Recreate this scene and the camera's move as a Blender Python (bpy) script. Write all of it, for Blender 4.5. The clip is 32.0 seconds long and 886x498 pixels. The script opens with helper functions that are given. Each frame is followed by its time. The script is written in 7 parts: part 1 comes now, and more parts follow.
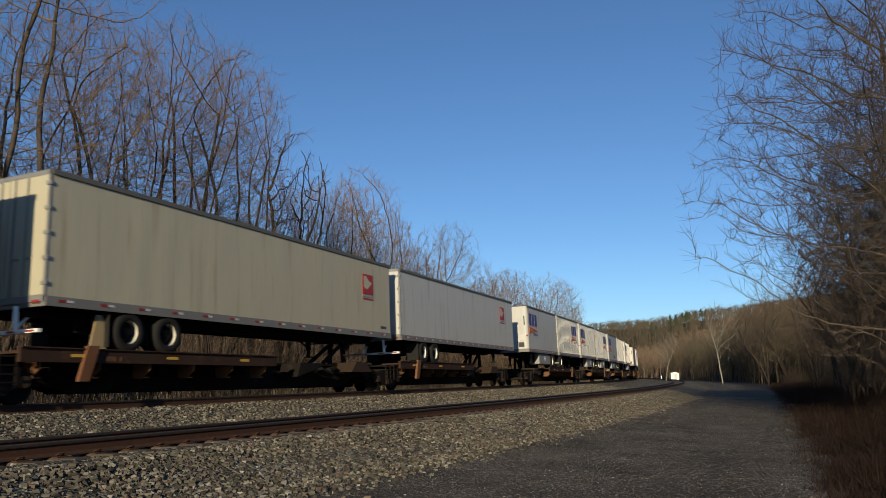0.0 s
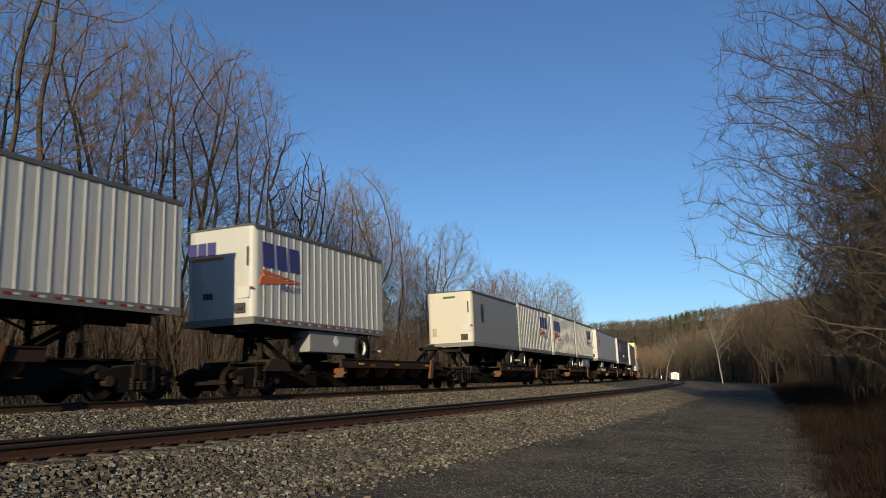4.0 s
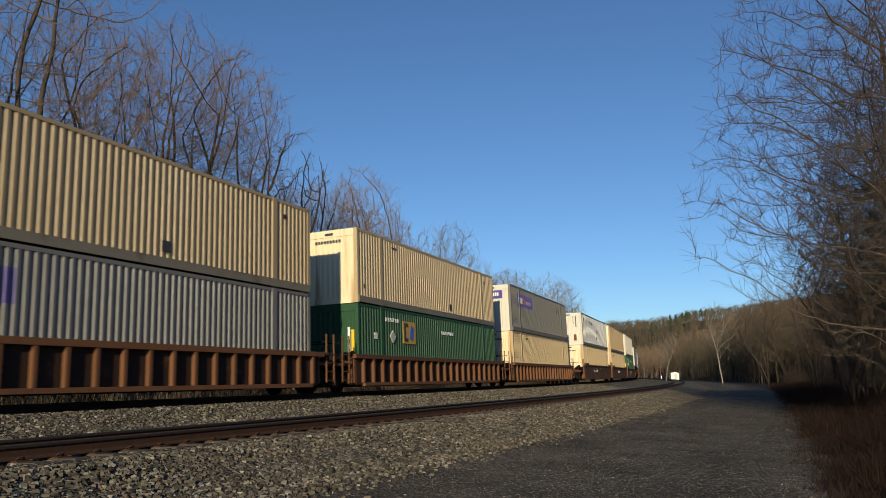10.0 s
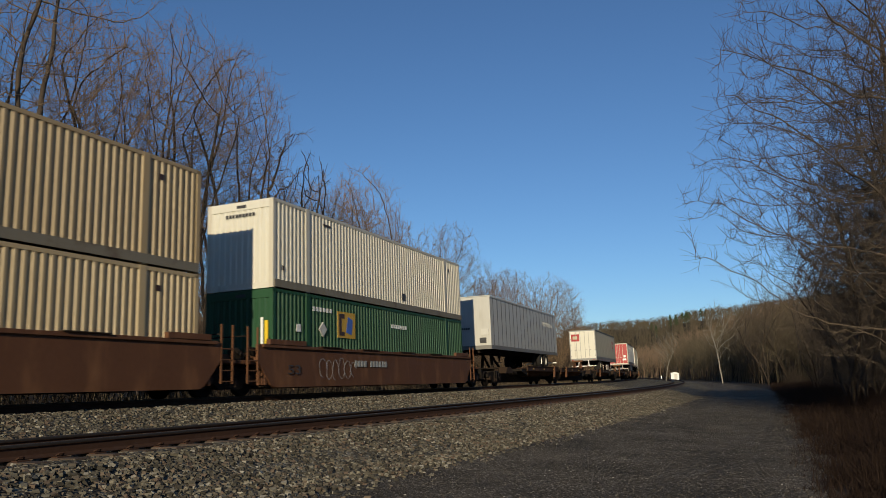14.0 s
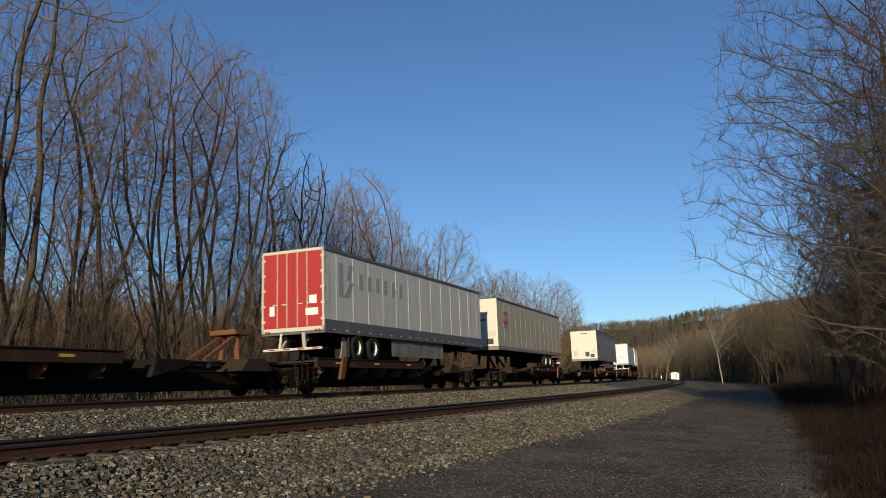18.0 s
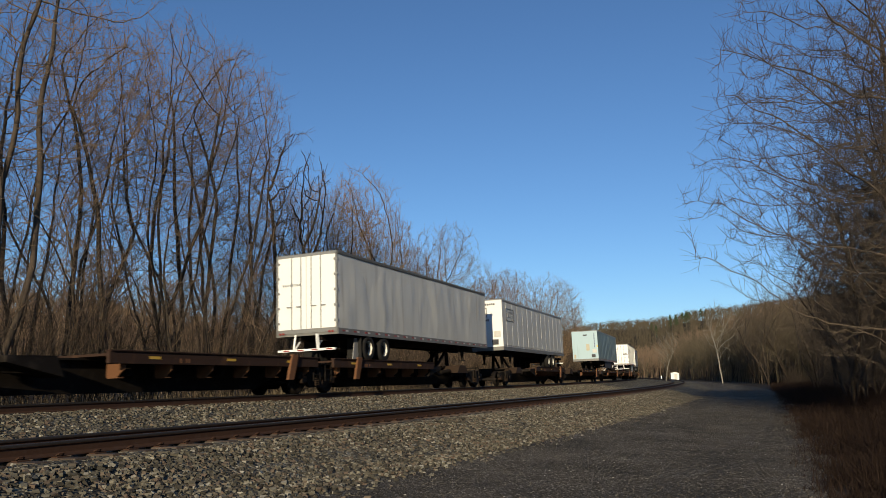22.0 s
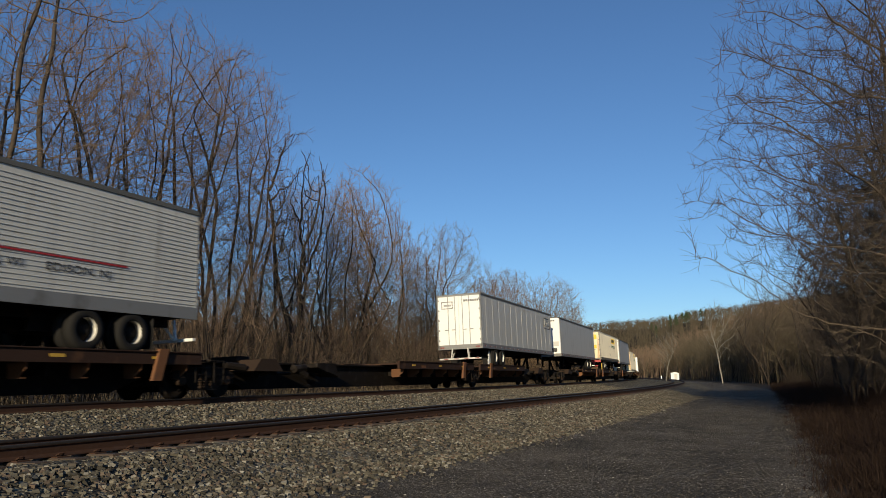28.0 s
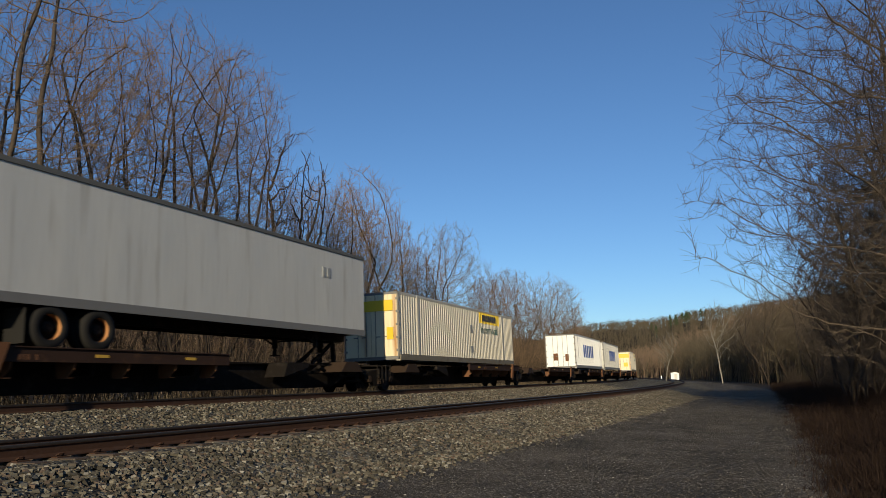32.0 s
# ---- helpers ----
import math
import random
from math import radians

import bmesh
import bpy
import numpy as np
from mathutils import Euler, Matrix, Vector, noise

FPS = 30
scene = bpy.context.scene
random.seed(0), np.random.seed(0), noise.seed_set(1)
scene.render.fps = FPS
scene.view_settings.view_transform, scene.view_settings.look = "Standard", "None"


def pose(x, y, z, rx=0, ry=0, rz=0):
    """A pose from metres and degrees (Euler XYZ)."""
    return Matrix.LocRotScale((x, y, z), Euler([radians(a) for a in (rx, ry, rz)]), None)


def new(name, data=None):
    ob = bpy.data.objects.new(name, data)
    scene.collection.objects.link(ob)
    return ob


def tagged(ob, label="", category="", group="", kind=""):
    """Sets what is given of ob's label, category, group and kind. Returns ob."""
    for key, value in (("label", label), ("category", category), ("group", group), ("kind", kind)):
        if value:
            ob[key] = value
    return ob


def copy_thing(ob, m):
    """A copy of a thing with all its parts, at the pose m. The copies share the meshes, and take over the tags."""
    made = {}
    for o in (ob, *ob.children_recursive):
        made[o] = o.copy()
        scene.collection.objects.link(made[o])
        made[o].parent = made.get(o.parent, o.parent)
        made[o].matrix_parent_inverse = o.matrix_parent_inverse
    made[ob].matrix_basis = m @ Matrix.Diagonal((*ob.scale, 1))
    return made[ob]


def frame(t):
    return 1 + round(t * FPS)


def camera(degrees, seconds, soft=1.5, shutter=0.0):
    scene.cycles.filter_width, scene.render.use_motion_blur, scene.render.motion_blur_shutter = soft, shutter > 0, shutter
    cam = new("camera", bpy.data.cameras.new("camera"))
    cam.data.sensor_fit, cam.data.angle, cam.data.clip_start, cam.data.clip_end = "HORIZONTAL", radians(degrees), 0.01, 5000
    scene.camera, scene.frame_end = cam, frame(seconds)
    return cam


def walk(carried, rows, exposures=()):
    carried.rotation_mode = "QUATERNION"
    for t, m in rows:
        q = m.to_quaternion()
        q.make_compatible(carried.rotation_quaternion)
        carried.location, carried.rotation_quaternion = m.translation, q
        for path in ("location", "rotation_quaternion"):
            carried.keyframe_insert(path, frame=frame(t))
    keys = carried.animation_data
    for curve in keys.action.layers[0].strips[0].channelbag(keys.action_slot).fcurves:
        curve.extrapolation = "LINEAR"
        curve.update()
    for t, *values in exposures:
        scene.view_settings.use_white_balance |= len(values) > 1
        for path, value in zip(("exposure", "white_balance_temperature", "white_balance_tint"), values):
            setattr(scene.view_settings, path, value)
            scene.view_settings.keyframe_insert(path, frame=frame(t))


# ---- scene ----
# Camera: a tripod beside a service road, looking along a double-track curve.
EYE = (0.0, 0.0, 0.678)
cam = camera(60.66, 32.0, soft=0.6, shutter=0.12)
STILL = pose(*EYE, 90 + 9.418, 0, 0) @ pose(0, 0, 0, 0, 0, 0.137)
walk(cam, [(0.0, STILL), (32.0, STILL)],
     [(0.0, 0.0), (3.0, 0.0), (6.0, -0.05), (9.0, -0.05), (10.0, -0.07), (11.0, -0.12), (12.0, -0.15), (14.0, -0.25), (17.0, -0.05), (23.0, -0.03), (25.5, -0.05), (28.0, -0.1), (32.0, -0.08)])

# Low winter sun behind the camera, clear sky.
SUN_AZIMUTH, SUN_HEIGHT = 11.0, 15.6      # way of the light, degrees right of +Y; height of the sun
world = bpy.data.worlds.new("sky")
scene.world = world
world.use_nodes = True
sky = world.node_tree.nodes.new("ShaderNodeTexSky")
sky.sky_type, sky.sun_disc = "NISHITA", False
sky.sun_elevation, sky.sun_rotation = radians(SUN_HEIGHT), radians(180 + SUN_AZIMUTH)
sky.altitude, sky.air_density, sky.dust_density, sky.ozone_density = 600, 1.0, 0.1, 6.0
background = world.node_tree.nodes["Background"]
background.inputs["Strength"].default_value = 0.126
world.node_tree.links.new(sky.outputs[0], background.inputs[0])
sun = new("sun", bpy.data.lights.new("sun", "SUN"))
sun.data.energy, sun.data.angle, sun.data.color = 5.0, radians(0.55), (1.0, 0.88, 0.64)
az, el = radians(SUN_AZIMUTH), radians(SUN_HEIGHT)
LIGHT_WAY = Vector((math.sin(az) * math.cos(el), math.cos(az) * math.cos(el), -math.sin(el)))
sun.matrix_world = LIGHT_WAY.to_track_quat("-Z", "Y").to_matrix().to_4x4()
scene.view_settings.exposure = 0.0
scene.view_settings.use_white_balance = True
scene.view_settings.white_balance_temperature = 6900

# ---------------------------------------------------------------- the two tracks
SPEED = 21.754          # metres a second, the train's
CANT = 0.0422           # both tracks lean to the inside of the curve
GAUGE = 1.505           # between the rail centres
NEAR_DROP = -0.236      # the near track lies lower
STEP = 0.5
SG = np.arange(-800.0, 960.0, STEP)


def centre_line(offset, degrees, k0, k1, blend=False):
    """A curve by its heading: offset from the camera at its foot, heading right of +Y, curvature and its growth."""
    def turn(s):
        near = np.clip(s, -60, 250)
        return k0 * s + k1 * (near * np.abs(near) / 2 + np.where(s > 250, 250 * (s - 250), 0)) + np.where(s < -60, -(k0 * (s + 60)), 0)
    a = radians(degrees) - turn(SG)
    if blend:
        other = radians(FAR[1]) - (FAR[2] * SG + FAR[3] * np.where(SG < 250, np.clip(SG, -60, 250) * np.abs(np.clip(SG, -60, 250)) / 2, 0)) + np.where(SG < -60, FAR[2] * (SG + 60), 0)
        f = np.clip((SG + 45) / 30, 0, 1)
        a = np.where(SG < 0, a * f + other * (1 - f), a)
        a = np.where(SG > 250, a[np.argmin(np.abs(SG - 250))] - (FAR[2] + 250 * FAR[3]) * (SG - 250), a)
    t = np.stack([np.sin(a), np.cos(a)], 1)
    p = np.vstack([[0, 0], np.cumsum((t[1:] + t[:-1]) / 2 * STEP, 0)])
    p -= p[np.argmin(np.abs(SG))]
    p += np.array([-math.cos(radians(degrees)), math.sin(radians(degrees))]) * offset
    return p, t


FAR = (15.555, 24.405, 0.0010333, 1.2e-6)
far_line = centre_line(*FAR)
near_line = centre_line(9.866, 26.585, 0.0014405, -8e-7, blend=True)


def along(line, s, lat=0.0):
    """The place on a track, lat metres to its left, and the way of the track there."""
    p, t = line
    x, y = np.interp(s, SG, p[:, 0]), np.interp(s, SG, p[:, 1])
    tx, ty = np.interp(s, SG, t[:, 0]), np.interp(s, SG, t[:, 1])
    return x - ty * lat, y + tx * lat, tx, ty


def on_track(s, length):
    """The pose of a vehicle part whose near end is at s on the far track: x along the track, y to the left, z up from the rail top."""
    inset = min(2.5, length * 0.15)
    ax, ay, _, _ = along(far_line, s + inset)
    bx, by, _, _ = along(far_line, s + length - inset)
    t = Vector((bx - ax, by - ay, 0)).normalized()
    n = Vector((-t.y, t.x, 0))
    up = Vector((0, 0, 1))
    c, e = math.cos(CANT), math.sin(CANT)
    m = Matrix((t, n * c - up * e, n * e + up * c)).transposed().to_4x4()
    m.translation = Vector((ax, ay, 0)) - t * inset
    return m


MOVING = []             # (thing, place on the train, length)


# ---------------------------------------------------------------- helpers for meshes
def part(name, bm, material, parent=None, label=""):
    """One mesh object from a bmesh, under a thing or a part."""
    me = bpy.data.meshes.new(name)
    bm.to_mesh(me)
    bm.free()
    return mesh_part(name, me, material, parent, label)


def mesh_part(name, me, material, parent=None, label=""):
    if material:
        me.materials.append(material)
    ob = new(name, me)
    ob.parent = parent
    if label:
        ob["label"] = label
    return ob


def thing(name, label, category, group="", kind=""):
    return tagged(new(name), label, category, group, kind)


def box(bm, x0, x1, y0, y1, z0, z1, bevel=0.0):
    v = bmesh.ops.create_cube(bm, size=1.0)["verts"]
    bmesh.ops.transform(bm, matrix=Matrix.Translation(((x0 + x1) / 2, (y0 + y1) / 2, (z0 + z1) / 2)) @ Matrix.Diagonal((x1 - x0, y1 - y0, z1 - z0, 1)), verts=v)
    if bevel:
        edges = list({e for q in v for e in q.link_edges})
        bmesh.ops.bevel(bm, geom=edges, offset=bevel, segments=2, affect="EDGES", profile=0.6)
    return bm


def boxes(*rows, bevel=0.0):
    bm = bmesh.new()
    for r in rows:
        box(bm, *r, bevel=bevel)
    return bm


def cyl(bm, a, b, r, seg=12, r2=None):
    """A cylinder or cone from a to b."""
    a, b = Vector(a), Vector(b)
    m = (b - a).to_track_quat("Z", "Y").to_matrix().to_4x4()
    m.translation = (a + b) / 2
    bmesh.ops.create_cone(bm, cap_ends=True, segments=seg, radius1=r, radius2=r if r2 is None else r2, depth=(b - a).length, matrix=m)
    return bm


def beam(bm, a, b, w, h):
    """A square bar from a to b."""
    a, b = Vector(a), Vector(b)
    m = (b - a).to_track_quat("X", "Z").to_matrix().to_4x4()
    m.translation = (a + b) / 2
    v = bmesh.ops.create_cube(bm, size=1.0)["verts"]
    bmesh.ops.transform(bm, matrix=m @ Matrix.Diagonal(((b - a).length, w, h, 1)), verts=v)
    return bm


def prism(bm, outline, y0, y1):
    """An outline in x and z, drawn out along y."""
    near = [bm.verts.new((x, y0, z)) for x, z in outline]
    far = [bm.verts.new((x, y1, z)) for x, z in outline]
    n = len(outline)
    for i in range(n):
        bm.faces.new((near[i], near[(i + 1) % n], far[(i + 1) % n], far[i]))
    bm.faces.new(near[::-1])
    bm.faces.new(far)
    bmesh.ops.recalc_face_normals(bm, faces=bm.faces)
    return bm


def lathe(bm, profile, centre, seg=24):
    """A turned body round the y axis: profile of (radius, y), closed into a ring."""
    cx, cy, cz = centre
    rings = []
    for r, y in profile:
        rings.append([bm.verts.new((cx + r * math.cos(2 * math.pi * i / seg), cy + y, cz + r * math.sin(2 * math.pi * i / seg))) for i in range(seg)])
    n = len(rings)
    for k in range(n):
        a, b = rings[k], rings[(k + 1) % n]
        for i in range(seg):
            bm.faces.new((a[i], a[(i + 1) % seg], b[(i + 1) % seg], b[i]))
    bmesh.ops.recalc_face_normals(bm, faces=bm.faces)
    for f in bm.faces:
        f.smooth = True
    return bm


def words(name, text, size, m, material, parent, width):
    """Lettering as a thin mesh. m: where its lower left corner lies, x along the line, y up the letters; width of the line."""
    curve = bpy.data.curves.new(name, "FONT")
    curve.body, curve.size, curve.extrude = text, size, 0.002
    ob = bpy.data.objects.new(name, curve)
    me = bpy.data.meshes.new_from_object(ob)
    bpy.data.objects.remove(ob)
    span = max(v.co.x for v in me.vertices)
    me.transform(m @ Matrix.Diagonal((width / span, 1, 1, 1)))
    return mesh_part(name, me, material, parent)


# ---------------------------------------------------------------- materials
def material(name, colour, rough=0.6, metal=0.0, vary=0.25, scale=2.0, fine=40.0, bump=0.15, dirt=None, dirt_at=0.55, stretch=(1, 1, 1), second=None, each=0.0, depth=0.02, spec=0.5):
    """A procedural surface: a base colour that varies at two scales, stains of a second colour, fine relief."""
    m = bpy.data.materials.new(name)
    m.use_nodes = True
    t = m.node_tree
    n, l = t.nodes, t.links
    b = n["Principled BSDF"]
    co = n.new("ShaderNodeTexCoord")
    mp = n.new("ShaderNodeMapping")
    mp.inputs["Scale"].default_value = stretch
    l.new(co.outputs["Object"], mp.inputs["Vector"])
    big, small = n.new("ShaderNodeTexNoise"), n.new("ShaderNodeTexNoise")
    for node, sc, det in ((big, scale, 6.0), (small, fine, 4.0)):
        node.inputs["Scale"].default_value, node.inputs["Detail"].default_value = sc, det
        l.new(mp.outputs[0], node.inputs["Vector"])
    mix = n.new("ShaderNodeMix")
    mix.data_type = "RGBA"
    lo = [c * (1 - vary) for c in colour]
    hi = [min(1, c * (1 + vary)) for c in (second or colour)]
    mix.inputs["A"].default_value, mix.inputs["B"].default_value = (*lo, 1), (*hi, 1)
    ad = n.new("ShaderNodeMath")
    ad.operation = "MULTIPLY_ADD"
    ad.inputs[1].default_value, ad.inputs[2].default_value = 0.5, 0.0
    l.new(small.outputs["Fac"], ad.inputs[0])
    ad2 = n.new("ShaderNodeMath")
    ad2.operation = "MULTIPLY_ADD"
    ad2.inputs[1].default_value = 0.5
    l.new(big.outputs["Fac"], ad2.inputs[0])
    l.new(ad.outputs[0], ad2.inputs[2])
    l.new(ad2.outputs[0], mix.inputs["Factor"])
    out = mix.outputs["Result"]
    if dirt:
        ramp = n.new("ShaderNodeMapRange")
        ramp.inputs["From Min"].default_value, ramp.inputs["From Max"].default_value = dirt_at, dirt_at + 0.18
        stain = n.new("ShaderNodeTexNoise")
        stain.inputs["Scale"].default_value, stain.inputs["Detail"].default_value = scale * 1.7, 8.0
        l.new(mp.outputs[0], stain.inputs["Vector"])
        l.new(stain.outputs["Fac"], ramp.inputs["Value"])
        dm = n.new("ShaderNodeMix")
        dm.data_type = "RGBA"
        dm.inputs["B"].default_value = (*dirt, 1)
        l.new(ramp.outputs[0], dm.inputs["Factor"])
        l.new(out, dm.inputs["A"])
        out = dm.outputs["Result"]
    if each:
        info = n.new("ShaderNodeNewGeometry") if each < 0 else n.new("ShaderNodeObjectInfo")
        val = info.outputs["Random Per Island" if each < 0 else "Random"]
        mr = n.new("ShaderNodeMapRange")
        mr.inputs["To Min"].default_value, mr.inputs["To Max"].default_value = 1 - abs(each), 1 + abs(each)
        l.new(val, mr.inputs["Value"])
        hs = n.new("ShaderNodeHueSaturation")
        l.new(mr.outputs[0], hs.inputs["Value"])
        l.new(out, hs.inputs["Color"])
        out = hs.outputs[0]
    l.new(out, b.inputs["Base Color"])
    rr = n.new("ShaderNodeMapRange")
    rr.inputs["To Min"].default_value, rr.inputs["To Max"].default_value = max(0.05, rough - 0.12), min(1, rough + 0.12)
    l.new(big.outputs["Fac"], rr.inputs["Value"])
    l.new(rr.outputs[0], b.inputs["Roughness"])
    b.inputs["Metallic"].default_value = metal
    b.inputs["Specular IOR Level"].default_value = spec
    if bump:
        bp = n.new("ShaderNodeBump")
        bp.inputs["Strength"].default_value, bp.inputs["Distance"].default_value = bump, depth
        l.new(ad2.outputs[0], bp.inputs["Height"])
        l.new(bp.outputs[0], b.inputs["Normal"])
    return m


def rubble(name, scale, stops, depth):
    """A bed of crushed stone: small cells, each of its own colour and height."""
    m = material(name, (0.1, 0.1, 0.1), 0.92, scale=0.7, fine=9, bump=0.0)
    n, l = m.node_tree.nodes, m.node_tree.links
    co, cell, ramp = n.new("ShaderNodeTexCoord"), n.new("ShaderNodeTexVoronoi"), n.new("ShaderNodeValToRGB")
    cell.inputs["Scale"].default_value = scale
    l.new(co.outputs["Object"], cell.inputs["Vector"])
    sep = n.new("ShaderNodeSeparateColor")
    l.new(cell.outputs["Color"], sep.inputs[0])
    while len(ramp.color_ramp.elements) < len(stops):
        ramp.color_ramp.elements.new(0.5)
    for e, (at, c) in zip(ramp.color_ramp.elements, stops):
        e.position, e.color = at, (*c, 1)
    l.new(sep.outputs[0], ramp.inputs[0])
    patch, mix, gap = n.new("ShaderNodeTexNoise"), n.new("ShaderNodeMix"), n.new("ShaderNodeMapRange")
    patch.inputs["Scale"].default_value, patch.inputs["Detail"].default_value = 0.7, 6.0
    l.new(co.outputs["Object"], patch.inputs["Vector"])
    gap.inputs["From Min"].default_value, gap.inputs["From Max"].default_value = 0.3, 0.7
    gap.inputs["To Min"].default_value, gap.inputs["To Max"].default_value = 0.6, 1.35
    l.new(patch.outputs["Fac"], gap.inputs["Value"])
    mix.data_type, mix.blend_type = "RGBA", "MULTIPLY"
    mix.inputs["Factor"].default_value = 1.0
    l.new(ramp.outputs[0], mix.inputs["A"])
    l.new(gap.outputs[0], mix.inputs["B"])
    b = n["Principled BSDF"]
    b.inputs["Specular IOR Level"].default_value = 0.08
    l.new(mix.outputs["Result"], b.inputs["Base Color"])
    h, bp = n.new("ShaderNodeMath"), n.new("ShaderNodeBump")
    h.operation = "SUBTRACT"
    l.new(sep.outputs[1], h.inputs[0])
    l.new(cell.outputs["Distance"], h.inputs[1])
    bp.inputs["Strength"].default_value, bp.inputs["Distance"].default_value = 1.0, depth
    l.new(h.outputs[0], bp.inputs["Height"])
    l.new(bp.outputs[0], b.inputs["Normal"])
    return m


def pebbles(name, stops):
    """Loose stones, each of a colour of its own."""
    m = material(name, (0.1, 0.1, 0.1), 0.85, scale=6, fine=60, bump=0.35)
    n, l = m.node_tree.nodes, m.node_tree.links
    geo, ramp, mix, noise = n.new("ShaderNodeNewGeometry"), n.new("ShaderNodeValToRGB"), n.new("ShaderNodeMix"), n.new("ShaderNodeTexNoise")
    while len(ramp.color_ramp.elements) < len(stops):
        ramp.color_ramp.elements.new(0.5)
    for e, (at, c) in zip(ramp.color_ramp.elements, stops):
        e.position, e.color = at, (*c, 1)
    l.new(geo.outputs["Random Per Island"], ramp.inputs[0])
    noise.inputs["Scale"].default_value = 25.0
    mix.data_type, mix.blend_type = "RGBA", "OVERLAY"
    mix.inputs["Factor"].default_value = 0.35
    l.new(ramp.outputs[0], mix.inputs["A"])
    l.new(noise.outputs["Fac"], mix.inputs["B"])
    n["Principled BSDF"].inputs["Specular IOR Level"].default_value = 0.15
    l.new(mix.outputs["Result"], n["Principled BSDF"].inputs["Base Color"])
    return m


